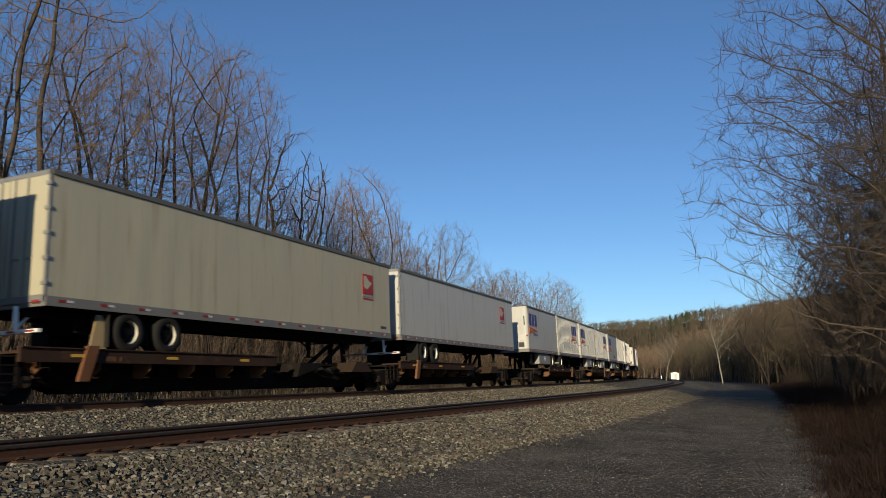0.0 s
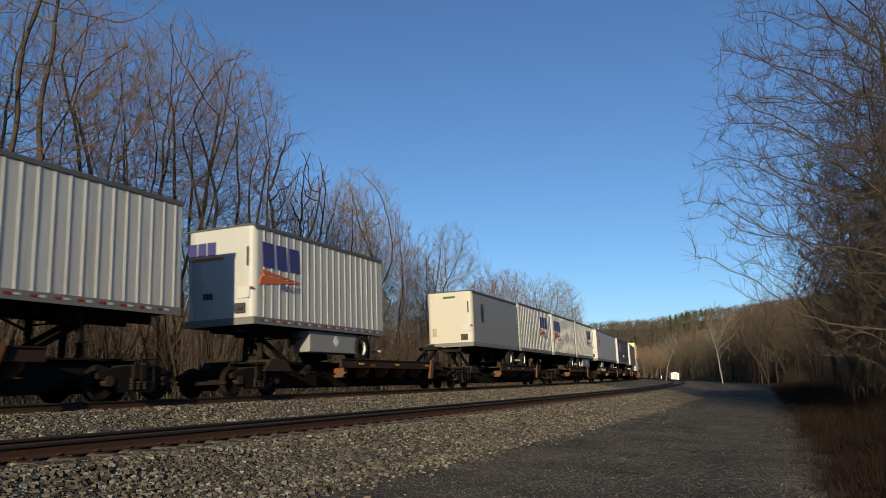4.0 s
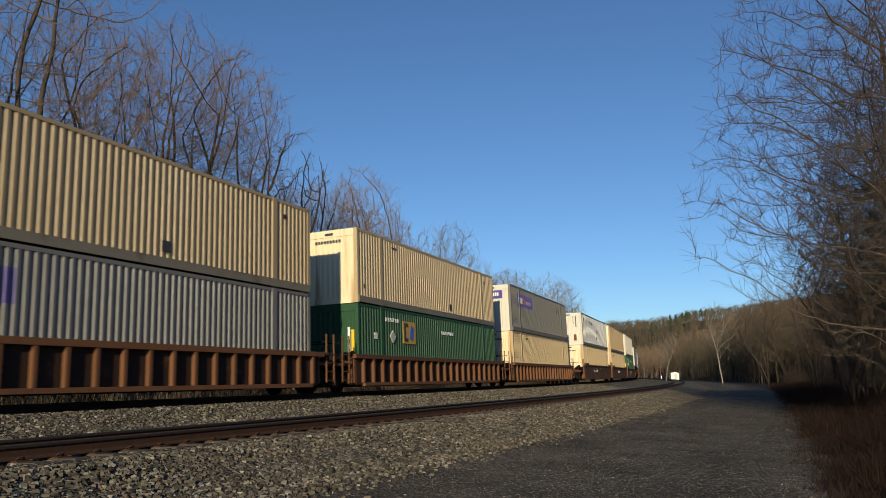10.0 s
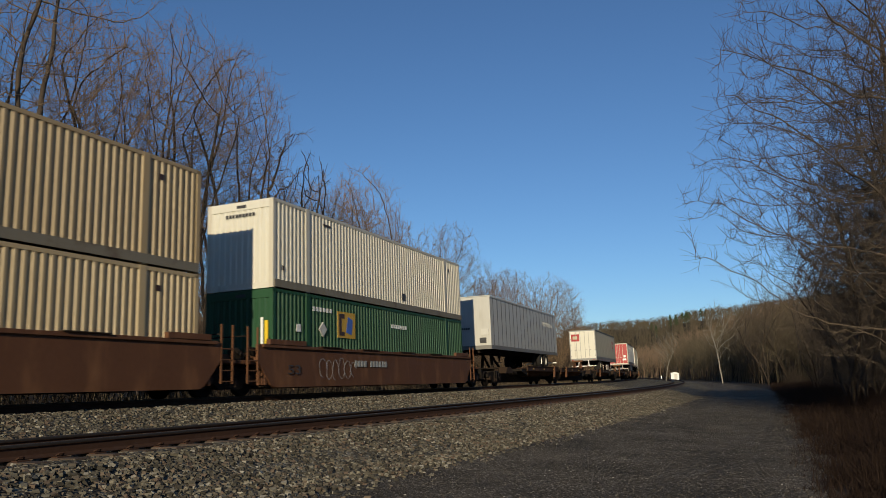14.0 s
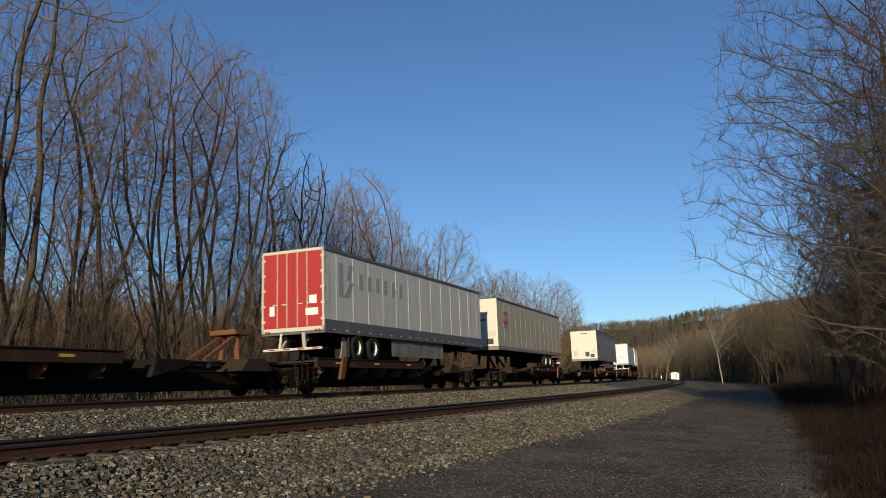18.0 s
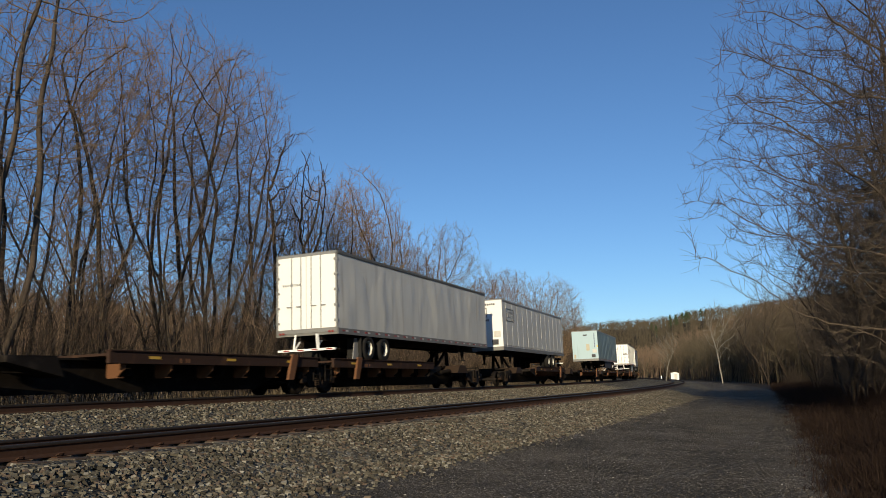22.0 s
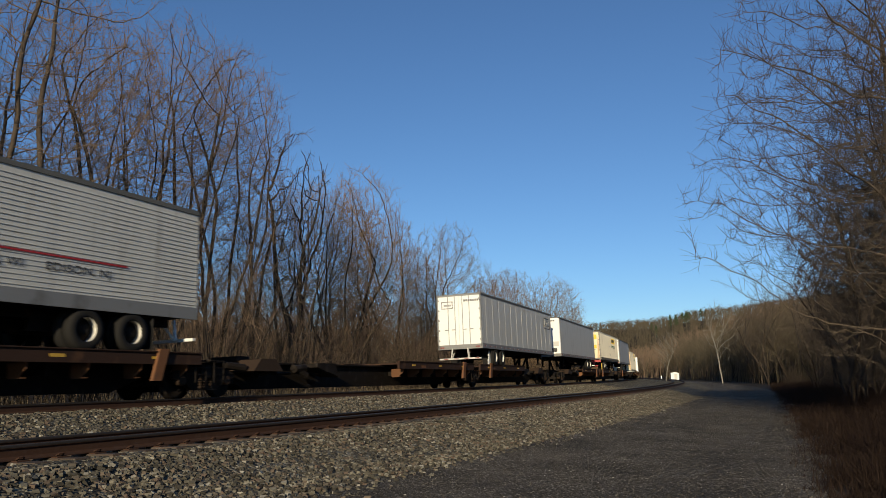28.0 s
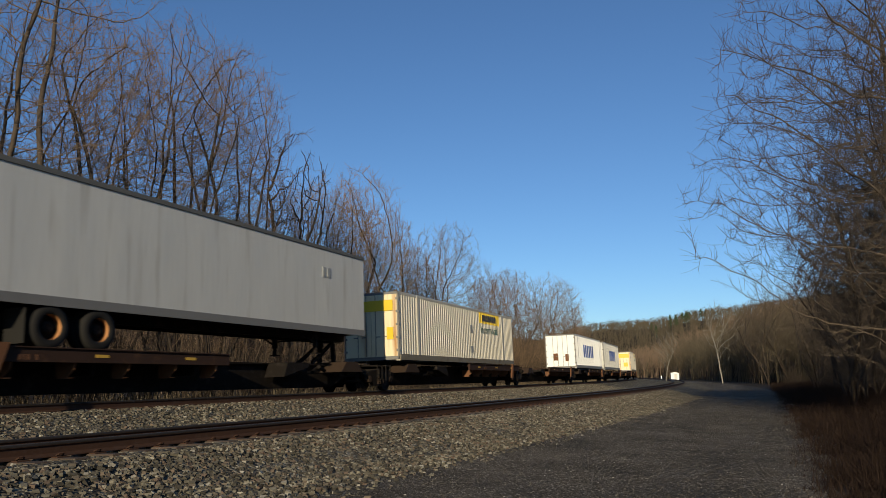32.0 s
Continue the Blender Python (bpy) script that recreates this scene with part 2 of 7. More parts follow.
RUST = (0.13, 0.055, 0.028)
GRIME = (0.10, 0.085, 0.065)
M = {
    "ballast": rubble("ballast", 17.0, ((0.0, (0.0385, 0.03325, 0.028)), (0.4, (0.091, 0.0805, 0.063)), (0.75, (0.1365, 0.1207, 0.09275)), (1.0, (0.2625, 0.2363, 0.1838))), 0.03),
    "stone": pebbles("stone", ((0.0, (0.034, 0.02975, 0.02409)), (0.3, (0.07084, 0.06376, 0.04959)), (0.5, (0.102, 0.09209, 0.07084)), (0.65, (0.1162, 0.08217, 0.06092)), (0.8, (0.1417, 0.1304, 0.1006)), (0.96, (0.1868, 0.17, 0.1378)), (1.0, (0.2898, 0.2705, 0.2293)))),
    "cinder": pebbles("cinder", ((0.0, (0.03, 0.027, 0.024)), (0.4, (0.075, 0.066, 0.0555)), (0.8, (0.108, 0.096, 0.0768)), (0.97, (0.18, 0.162, 0.132)), (1.0, (0.408, 0.384, 0.324)))),
    "road": rubble("road", 42.0, ((0.0, (0.0368, 0.03047, 0.02415)), (0.5, (0.0782, 0.0667, 0.0529)), (0.85, (0.1323, 0.1127, 0.0897)), (0.96, (0.2185, 0.1909, 0.1541)), (1.0, (0.391, 0.3565, 0.3047))), 0.010),
    "soil": material("soil", (0.036, 0.027, 0.019), 0.95, vary=0.4, scale=0.4, fine=9, bump=0.8, depth=0.05, dirt=(0.08, 0.057, 0.036), spec=0.1),
    "railrust": material("railrust", (0.052, 0.026, 0.017), 0.8, vary=0.35, scale=5, fine=50, bump=0.3, dirt=(0.06, 0.035, 0.025), spec=0.2),
    "railhead": material("railhead", (0.035, 0.029, 0.025), 0.55, metal=0.3, vary=0.2, scale=3, fine=60, bump=0.05),
    "tie": material("tie", (0.07, 0.052, 0.042), 0.9, vary=0.4, scale=4, fine=50, bump=0.5, each=0.3, spec=0.15),
    "bark": material("bark", (0.062, 0.048, 0.037), 0.9, vary=0.4, scale=1.5, fine=14, bump=0.5, each=0.25, spec=0.12),
    "pale_bark": material("pale_bark", (0.2448, 0.2232, 0.1872), 0.8, vary=0.3, scale=1.5, fine=9, bump=0.3, dirt=(0.0864, 0.072, 0.0576), dirt_at=0.5),
    "twig": material("twig", (0.202, 0.1401, 0.09504), 0.85, vary=0.3, scale=0.7, fine=10, bump=0.0, each=0.25, spec=0.15),
    # the twig colour darkened, standing in for shade in the roadside wood
    "shadetwig": material("shadetwig", (0.054, 0.041, 0.031), 0.9, vary=0.35, scale=0.7, fine=10, bump=0.0, each=0.25, spec=0.1),
    "halfshadetwig": material("halfshadetwig", (0.0975, 0.0754, 0.0572), 0.9, vary=0.35, scale=0.7, fine=10, bump=0.0, each=0.25, spec=0.1),
    "hillwood": material("hillwood", (0.125, 0.103, 0.07), 0.9, vary=0.3, scale=0.05, fine=3, bump=0.0, each=-0.35, spec=0.05),
    "tanwood": material("tanwood", (0.21, 0.142, 0.085), 0.85, vary=0.3, scale=0.8, fine=8, bump=0.0, each=-0.3, spec=0.12),
    "rust_shade": material("rust_shade", (0.038, 0.021, 0.015), 0.75, vary=0.45, scale=1.2, fine=25, bump=0.25, dirt=(0.10, 0.05, 0.026), dirt_at=0.58, spec=0.15),
    "dustysteel": material("dustysteel", (0.04, 0.026, 0.018), 0.75, vary=0.3, scale=2, fine=25, bump=0.2, spec=0.12),
    "brushwood": material("brushwood", (0.085, 0.063, 0.046), 0.85, vary=0.35, scale=0.8, fine=8, bump=0.0, each=-0.35, spec=0.1),
    "drygrass": material("drygrass", (0.15, 0.12, 0.08), 0.85, vary=0.3, scale=0.7, fine=8, bump=0.0, each=-0.35, spec=0.1),
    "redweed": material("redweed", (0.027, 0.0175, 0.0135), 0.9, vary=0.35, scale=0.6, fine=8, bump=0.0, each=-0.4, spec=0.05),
    "needles": material("needles", (0.035, 0.06, 0.025), 0.8, vary=0.4, scale=0.6, fine=6, bump=0.0, each=-0.4, spec=0.15),
    "steel": material("steel", (0.011, 0.0085, 0.007), 0.75, vary=0.4, scale=1.5, fine=30, bump=0.2, dirt=(0.03, 0.024, 0.02), spec=0.12),
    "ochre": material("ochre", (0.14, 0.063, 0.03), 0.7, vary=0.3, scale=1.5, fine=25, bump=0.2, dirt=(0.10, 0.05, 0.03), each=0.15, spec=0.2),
    "brownred": material("brownred", (0.1105, 0.0481, 0.0247), 0.65, vary=0.4, scale=0.8, fine=20, bump=0.12, stretch=(1, 1, 0.35), dirt=(0.195, 0.091, 0.0429), dirt_at=0.52, spec=0.25),
    "grimesteel": material("grimesteel", (0.014, 0.011, 0.009), 0.75, vary=0.4, scale=2, fine=25, bump=0.25, dirt=(0.035, 0.022, 0.016), spec=0.12),
    "tyre": material("tyre", (0.018, 0.017, 0.016), 0.85, vary=0.3, scale=5, fine=50, bump=0.2, spec=0.15),
    "rim": material("rim", (0.72, 0.69, 0.62), 0.45, vary=0.15, scale=3, fine=40, bump=0.05, dirt=(0.35, 0.28, 0.2), dirt_at=0.62),
    "rustrim": material("rustrim", (0.45, 0.20, 0.07), 0.7, vary=0.3, scale=5, fine=40, bump=0.1),
    "whitepaint": material("whitepaint", (0.48, 0.475, 0.445), 0.5, vary=0.17, scale=0.9, fine=9, bump=0.03, stretch=(1.4, 1, 0.14), dirt=(0.323, 0.306, 0.2635), dirt_at=0.55),
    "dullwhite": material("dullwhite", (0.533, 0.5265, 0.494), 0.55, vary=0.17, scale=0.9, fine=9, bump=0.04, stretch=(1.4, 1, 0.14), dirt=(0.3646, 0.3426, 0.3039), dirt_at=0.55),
    "cream": material("cream", (0.432, 0.396, 0.288), 0.55, vary=0.17, scale=0.9, fine=9, bump=0.04, stretch=(1.4, 1, 0.14), dirt=(0.3264, 0.2652, 0.1734), dirt_at=0.55),
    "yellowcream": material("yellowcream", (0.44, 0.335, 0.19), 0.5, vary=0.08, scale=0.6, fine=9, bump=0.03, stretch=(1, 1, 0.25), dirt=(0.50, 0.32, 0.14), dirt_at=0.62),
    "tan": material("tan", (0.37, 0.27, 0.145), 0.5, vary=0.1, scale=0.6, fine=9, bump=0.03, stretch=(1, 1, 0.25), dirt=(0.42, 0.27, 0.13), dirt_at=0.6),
    # base brightened for the sun on container fronts, with rust stains over it
    "litstainedfront": material("litstainedfront", (0.76, 0.66, 0.44), 0.5, vary=0.08, scale=0.55, fine=9, bump=0.03, stretch=(1, 3.2, 0.22), dirt=(0.40, 0.20, 0.075), dirt_at=0.55),
    "warmwhite": material("warmwhite", (0.54, 0.5022, 0.4158), 0.5, vary=0.07, scale=0.6, fine=9, bump=0.03, stretch=(1, 1, 0.25), dirt=(0.5616, 0.4536, 0.3024), dirt_at=0.64),
    "greypaint": material("greypaint", (0.265, 0.26, 0.25), 0.5, vary=0.08, scale=0.5, fine=9, bump=0.03, stretch=(1, 1, 0.3), dirt=(0.22, 0.21, 0.195), dirt_at=0.6),
    # front tone lightened for the sun that falls on near ends
    "litfront": material("litfront", (0.62, 0.60, 0.52), 0.5, vary=0.07, scale=0.6, fine=9, bump=0.03, stretch=(1, 2, 0.25), dirt=(0.45, 0.40, 0.31), dirt_at=0.62),
    # the pale blue again, brightened as a sunlit front
    "litblue": material("litblue", (0.36, 0.50, 0.56), 0.5, vary=0.07, scale=0.6, fine=9, bump=0.03, stretch=(1, 2, 0.25), dirt=(0.30, 0.40, 0.44), dirt_at=0.62),
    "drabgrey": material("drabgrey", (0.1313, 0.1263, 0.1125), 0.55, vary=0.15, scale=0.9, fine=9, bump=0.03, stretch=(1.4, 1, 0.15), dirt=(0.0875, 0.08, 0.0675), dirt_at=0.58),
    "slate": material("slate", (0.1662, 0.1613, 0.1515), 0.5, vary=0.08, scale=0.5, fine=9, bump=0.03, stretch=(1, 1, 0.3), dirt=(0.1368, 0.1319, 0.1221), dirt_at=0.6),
    "vangrey": material("vangrey", (0.255, 0.248, 0.232), 0.5, vary=0.1, scale=0.7, fine=9, bump=0.04, stretch=(1.2, 1, 0.2), dirt=(0.2, 0.19, 0.17), dirt_at=0.58),
    "khaki": material("khaki", (0.19, 0.165, 0.12), 0.55, vary=0.15, scale=1, fine=12, bump=0.05, dirt=(0.12, 0.08, 0.045), dirt_at=0.55),
    "darkgrey": material("darkgrey", (0.10, 0.10, 0.107), 0.5, vary=0.12, scale=0.5, fine=9, bump=0.03, stretch=(1, 1, 0.3), dirt=(0.20, 0.19, 0.18), dirt_at=0.6),
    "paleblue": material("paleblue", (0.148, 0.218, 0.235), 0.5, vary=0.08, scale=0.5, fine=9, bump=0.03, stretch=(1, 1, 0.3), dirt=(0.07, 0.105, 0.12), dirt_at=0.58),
    "green": material("green", (0.009, 0.062, 0.023), 0.6, vary=0.15, scale=0.7, fine=9, bump=0.03, stretch=(1, 1, 0.3), dirt=(0.014, 0.045, 0.02), dirt_at=0.62),
    "red": material("red", (0.36, 0.026, 0.027), 0.5, vary=0.1, scale=0.8, fine=12, bump=0.03, dirt=(0.30, 0.07, 0.06), dirt_at=0.64),
    "maroon": material("maroon", (0.12, 0.02, 0.025), 0.5, vary=0.1, scale=0.8, fine=12, bump=0.0),
    "orange": material("orange", (0.62, 0.13, 0.03), 0.5, vary=0.1, scale=0.8, fine=12, bump=0.0),
    "purple": material("purple", (0.055, 0.035, 0.22), 0.5, vary=0.1, scale=0.8, fine=12, bump=0.0),
    "navy": material("navy", (0.045, 0.045, 0.16), 0.5, vary=0.1, scale=0.8, fine=12, bump=0.0),
    "blue": material("blue", (0.06, 0.14, 0.48), 0.5, vary=0.1, scale=0.8, fine=12, bump=0.0),
    "yellow": material("yellow", (0.72, 0.50, 0.03), 0.5, vary=0.1, scale=0.8, fine=12, bump=0.0, dirt=(0.5, 0.35, 0.05), dirt_at=0.65),
    "gold": material("gold", (0.55, 0.33, 0.05), 0.5, vary=0.1, scale=0.8, fine=12, bump=0.0),
    "umber": material("umber", (0.05, 0.025, 0.015), 0.5, vary=0.1, scale=0.8, fine=12, bump=0.0),
    "ink": material("ink", (0.04, 0.04, 0.045), 0.6, vary=0.15, scale=2, fine=20, bump=0.0),
    "faded": material("faded", (0.30, 0.31, 0.31), 0.6, vary=0.15, scale=2, fine=20, bump=0.0),
    "darkgreen": material("darkgreen", (0.02, 0.12, 0.07), 0.5, vary=0.1, scale=2, fine=20, bump=0.0),
    # plain white, also the sun-brightened tone of white trailers' near ends
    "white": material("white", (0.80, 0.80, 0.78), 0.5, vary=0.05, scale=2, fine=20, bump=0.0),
    "reflector": material("reflector", (0.24, 0.03, 0.025), 0.3, vary=0.1, scale=5, fine=40, bump=0.0),
    "alu": material("alu", (0.24, 0.24, 0.235), 0.5, metal=0.3, vary=0.1, scale=0.8, fine=20, bump=0.05, dirt=(0.13, 0.12, 0.11), dirt_at=0.55),
    "roofdark": material("roofdark", (0.10, 0.098, 0.09), 0.7, vary=0.3, scale=1, fine=20, bump=0.1),
    "shedwhite": material("shedwhite", (0.72, 0.74, 0.74), 0.5, vary=0.06, scale=1, fine=12, bump=0.03, dirt=(0.5, 0.5, 0.48), dirt_at=0.62),
}

# ---------------------------------------------------------------- ground, ballast, rails
def smooth(a, b, x):
    f = np.clip((x - a) / (b - a), 0, 1)
    return f * f * (3 - 2 * f)


ROAD_Z = -0.90
_pick = slice(0, len(SG), 12)


def track_distance(x, y):
    """Distance from the far track, positive to its left."""
    p, t = far_line[0][_pick], far_line[1][_pick]
    out = np.empty(len(x))
    for i in range(0, len(x), 4000):
        dx, dy = x[i:i + 4000, None] - p[None, :, 0], y[i:i + 4000, None] - p[None, :, 1]
        k = np.argmin(dx * dx + dy * dy, 1)
        r = np.arange(len(k))
        side = t[k, 0] * dy[r, k] - t[k, 1] * dx[r, k]
        out[i:i + 4000] = np.sign(side) * np.sqrt(dx[r, k] ** 2 + dy[r, k] ** 2)
    return out


def ripple(x, y, s):
    return np.sin(x / s + 1.3 * np.sin(y / s * 0.7)) * np.cos(y / s * 0.9 + np.sin(x / s * 1.1))


def ground_height(x, y):
    x, y = np.atleast_1d(np.asarray(x, float)), np.atleast_1d(np.asarray(y, float))
    d = track_distance(x, y)
    left = 24 * smooth(45, 260, d) + 0.5 * smooth(8, 14, d) * ripple(x, y, 3.1) * 0.4
    right = 21 * smooth(70, 300, -d) + 0.10 * smooth(16, 22, -d) * ripple(x, y, 2.7)
    right = np.maximum(right * smooth(-40, 120, 160 - y), 41 * smooth(20, 170, -d) * smooth(160, 420, y))
    # unseen rise behind the camera, added so its trees throw longer shade
    bank = 4 * smooth(9, 34, -y) * smooth(-1, 14, x) * smooth(12, 30, -d)
    right = right + bank
    rough = 3.0 * ripple(x, y, 47) * smooth(60, 200, np.abs(d)) * smooth(0, 60, y)
    return ROAD_Z - 0.05 + left + right + rough + 0.015 * ripple(x, y, 1.7)


def sheet(name, xs, ys, height, mat):
    gx, gy = np.meshgrid(xs, ys)
    z = height(gx.ravel(), gy.ravel())
    v = np.stack([gx.ravel(), gy.ravel(), z], 1)
    w, h = len(xs), len(ys)
    i = (np.arange(h - 1)[:, None] * w + np.arange(w - 1)[None, :]).ravel()
    me = bpy.data.meshes.new(name)
    me.from_pydata(v.tolist(), [], np.stack([i, i + 1, i + w + 1, i + w], 1).tolist())
    me.polygons.foreach_set("use_smooth", [True] * len(me.polygons))
    return mesh_part(name, me, mat)


def spread(limit, fine, count):
    f = np.linspace(-1, 1, count)
    return np.sign(f) * (fine * np.abs(f) + (limit - fine) * np.abs(f) ** 3.5)


ground = sheet("ground", spread(2600, 70, 150), spread(2600, 90, 150) + 30, ground_height, M["soil"])
tagged(ground, "brown leaf-littered woodland ground rising to low hills", "ground", kind="structure")


def swept(name, line, profile, s0, s1, step, mat, wobble=0.0, label="", category="", skin=False):
    """A cross-section (lat, z) drawn along a track."""
    s = np.arange(s0, s1 + step, step)
    if s0 < -200:
        s = np.concatenate([np.arange(s0, -40, 8.0), np.arange(-40, 120, 1.0), np.arange(120, s1 + 1, 3.0)])
    rng = np.random.RandomState(7)
    n = len(profile)
    v = np.empty((len(s), n, 3))
    for j, (lat, z) in enumerate(profile):
        x, y, _, _ = along(line, s, lat)
        v[:, j, 0], v[:, j, 1] = x, y
        v[:, j, 2] = z + (rng.normal(0, wobble, len(s)) if wobble else 0)
    i = (np.arange(len(s) - 1)[:, None] * n + np.arange(n - 1)[None, :]).ravel()
    faces = np.stack([i, i + n, i + n + 1, i + 1], 1).tolist()
    if skin:
        k = np.arange(len(s) - 1) * n
        faces += np.stack([k + n - 1, k + n - 1 + n, k + n, k], 1).tolist()
    me = bpy.data.meshes.new(name)
    me.from_pydata(v.reshape(-1, 3).tolist(), [], faces)
    ob = mesh_part(name, me, mat)
    if label:
        tagged(ob, label, category, kind="structure")
    return ob


TIE_TOP = -0.16
# ballast beds of both tracks: one bank that steps down from the far track to the near one, then to the road
def bed(name, line, top, left, right, s0, s1, step, label):
    prof = []
    for lat, z in left[::-1]:
        prof.append((lat, z))
    for lat in np.arange(1.5, -1.51, -0.3):
        prof.append((lat, top - 0.235 - CANT * lat + 0.015 * math.sin(lat * 9)))
    for lat, z in right:
        prof.append((lat, z))
    return swept(name, line, prof, s0, s1, step, M["ballast"], 0.012, label, "ballast")


bed("ballast_far", far_line, 0.0, [(1.9, -0.30), (2.5, -0.6), (3.2, -0.98)],
    [(-1.9, -0.17), (-2.4, -0.24), (-3.0, -0.34), (-3.9, -0.46), (-5.2, -0.58)], -90, 420, 0.6, "grey crushed-stone ballast bed under the far track")
bed("ballast_near", near_line, NEAR_DROP, [(1.8, -0.50), (2.4, -0.56), (3.2, -0.62)],
    [(-1.75, NEAR_DROP - 0.21), (-2.1, NEAR_DROP - 0.28), (-2.6, NEAR_DROP - 0.40), (-3.2, NEAR_DROP - 0.58), (-3.9, ROAD_Z + 0.0), (-4.4, ROAD_Z - 0.06)],
    -90, 420, 0.6, "grey crushed-stone ballast bank under the near track")
swept("road", near_line, [(-3.3, ROAD_Z + 0.0), (-4.2, ROAD_Z + 0.03), (-5.2, ROAD_Z - 0.01), (-6.2, ROAD_Z + 0.03), (-7.4, ROAD_Z - 0.01), (-8.6, ROAD_Z + 0.03), (-9.6, ROAD_Z + 0.01), (-10.4, ROAD_Z - 0.05)],
      -120, 300, 1.0, M["road"], 0.002, "dark cinder and gravel service road beside the track", "road")

RAIL = [(-0.076, -0.185), (-0.076, -0.172), (-0.02, -0.155), (-0.009, -0.14), (-0.009, -0.05), (-0.036, -0.038), (-0.037, -0.006), (-0.03, 0.0),
        (0.03, 0.0), (0.037, -0.006), (0.036, -0.038), (0.009, -0.05), (0.009, -0.14), (0.02, -0.155), (0.076, -0.172), (0.076, -0.185)]
HEAD = [(-0.0395, -0.03), (-0.0395, -0.007), (-0.031, 0.0025), (0.031, 0.0025), (0.0395, -0.007), (0.0395, -0.03)]
for line, top, where in ((far_line, 0.0, "far"), (near_line, NEAR_DROP, "near")):
    for side in (-1, 1):
        lift = top - side * GAUGE / 2 * CANT
        rail = swept("rail", line, [(side * GAUGE / 2 + a, lift + b) for a, b in RAIL], -760, 420, 1.0, M["railrust"], 0, "rust-brown steel rail with a worn head", "rail", True)
        head = swept("running_surface", line, [(side * GAUGE / 2 + a, lift + b) for a, b in HEAD], -760, 420, 1.0, M["railhead"], 0, "", "", True)
        head.parent = rail
        head["label"] = "dark worn steel rail head"

# sleepers with tie plates and spring clips: real pieces where the camera stands near
tie_mesh = boxes((-0.115, 0.115, -1.3, 1.3, -0.18, 0.0), bevel=0.012)
plate_bm = boxes((-0.09, 0.09, -0.19, 0.19, 0.0, 0.016))
clip_bm = bmesh.new()
pts = [(-0.05, -0.03, 0.02), (-0.045, 0.02, 0.045), (-0.01, 0.04, 0.058), (0.03, 0.035, 0.052), (0.045, 0.0, 0.035), (0.03, -0.03, 0.025)]
for a, b in zip(pts, pts[1:]):
    cyl(clip_bm, a, b, 0.011, 5)
box(clip_bm, -0.02, 0.02, -0.012, 0.012, 0.0, 0.035)
tie_me, plate_me, clip_me = bpy.data.meshes.new("sleeper"), bpy.data.meshes.new("tie_plate"), bpy.data.meshes.new("rail_clip")
for b, me, mat in ((tie_mesh, tie_me, "tie"), (plate_bm, plate_me, "railrust"), (clip_bm, clip_me, "railrust")):
    b.to_mesh(me)
    b.free()
    me.materials.append(M[mat])
for line, top, s0, s1, group in ((near_line, NEAR_DROP, -6, 78, "sleepers of the near track"), (far_line, 0.0, 4, 60, "sleepers of the far track")):
    rng = random.Random(3)
    for k, s in enumerate(np.arange(s0, s1, 0.56)):
        x, y, tx, ty = along(line, s + rng.uniform(-0.02, 0.02))
        m = Matrix(((tx, -ty, 0, x), (ty, tx, 0, y), (0, 0, 1, top - 0.185 - 0.016), (0, 0, 0, 1))) @ pose(0, 0, 0, math.degrees(-CANT), 0, rng.uniform(-0.6, 0.6))
        tie = tagged(new("sleeper", tie_me), "dark weathered timber railway sleeper bedded in ballast", "sleeper", group)
        tie.matrix_world = m
        if top < 0 and s < 46:
            for rail_y in (-GAUGE / 2, GAUGE / 2):
                o = new("tie_plate", plate_me)
                o.parent, o.location = tie, (0, rail_y, 0)
                for side in (-1, 1):
                    c = new("rail_clip", clip_me)
                    c.parent = tie
                    c.matrix_local = pose(0, rail_y + side * 0.115, 0, 0, 0, 0 if side > 0 else 180)


# crushed stones on the banks, one joined mesh per bank
def stones(name, line, lat0, lat1, height, s0, s1, count, size, mat, seed, label):
    rng = np.random.RandomState(seed)
    base = np.array([(x, y, z) for z in (-0.55, 0.55) for x, y in ((-0.85, -0.65), (0.85, -0.65), (0.85, 0.65), (-0.85, 0.65))])
    faces = np.array([(0, 3, 2, 1), (4, 5, 6, 7), (0, 1, 5, 4), (1, 2, 6, 5), (2, 3, 7, 6), (3, 0, 4, 7)])
    f = rng.rand(count)
    s = s0 + (s1 - s0) * f ** 1.5
    lat = rng.uniform(lat0, lat1, count)
    loose = rng.rand(count) < 0.10
    lat = np.where(loose & (lat0 > -4.7), lat0 - np.abs(rng.normal(0, 0.32, count)), lat)
    x, y, tx, ty = along(line, s, 0)
    x, y = x - ty * lat, y + tx * lat
    z = height(lat)
    r = size * rng.uniform(0.55, 1.25, count)
    v = base[None] * r[:, None, None] * rng.uniform(0.6, 1.25, (count, 8, 3))
    a, b = rng.uniform(0, 6.28, count), rng.uniform(-1.2, 1.2, count)
    ca, sa, cb, sb = np.cos(a)[:, None], np.sin(a)[:, None], np.cos(b)[:, None], np.sin(b)[:, None]
    vx, vy, vz = v[..., 0], v[..., 1] * cb - v[..., 2] * sb, v[..., 1] * sb + v[..., 2] * cb
    w = np.stack([vx * ca - vy * sa + x[:, None], vx * sa + vy * ca + y[:, None], vz + z[:, None] + r[:, None] * 0.15], 2)
    idx = faces[None] + (np.arange(count) * 8)[:, None, None]
    me = bpy.data.meshes.new(name)
    me.from_pydata(w.reshape(-1, 3).tolist(), [], idx.reshape(-1, 4).tolist())
    ob = mesh_part(name, me, mat)
    return tagged(ob, label, "ballast", kind="stuff")


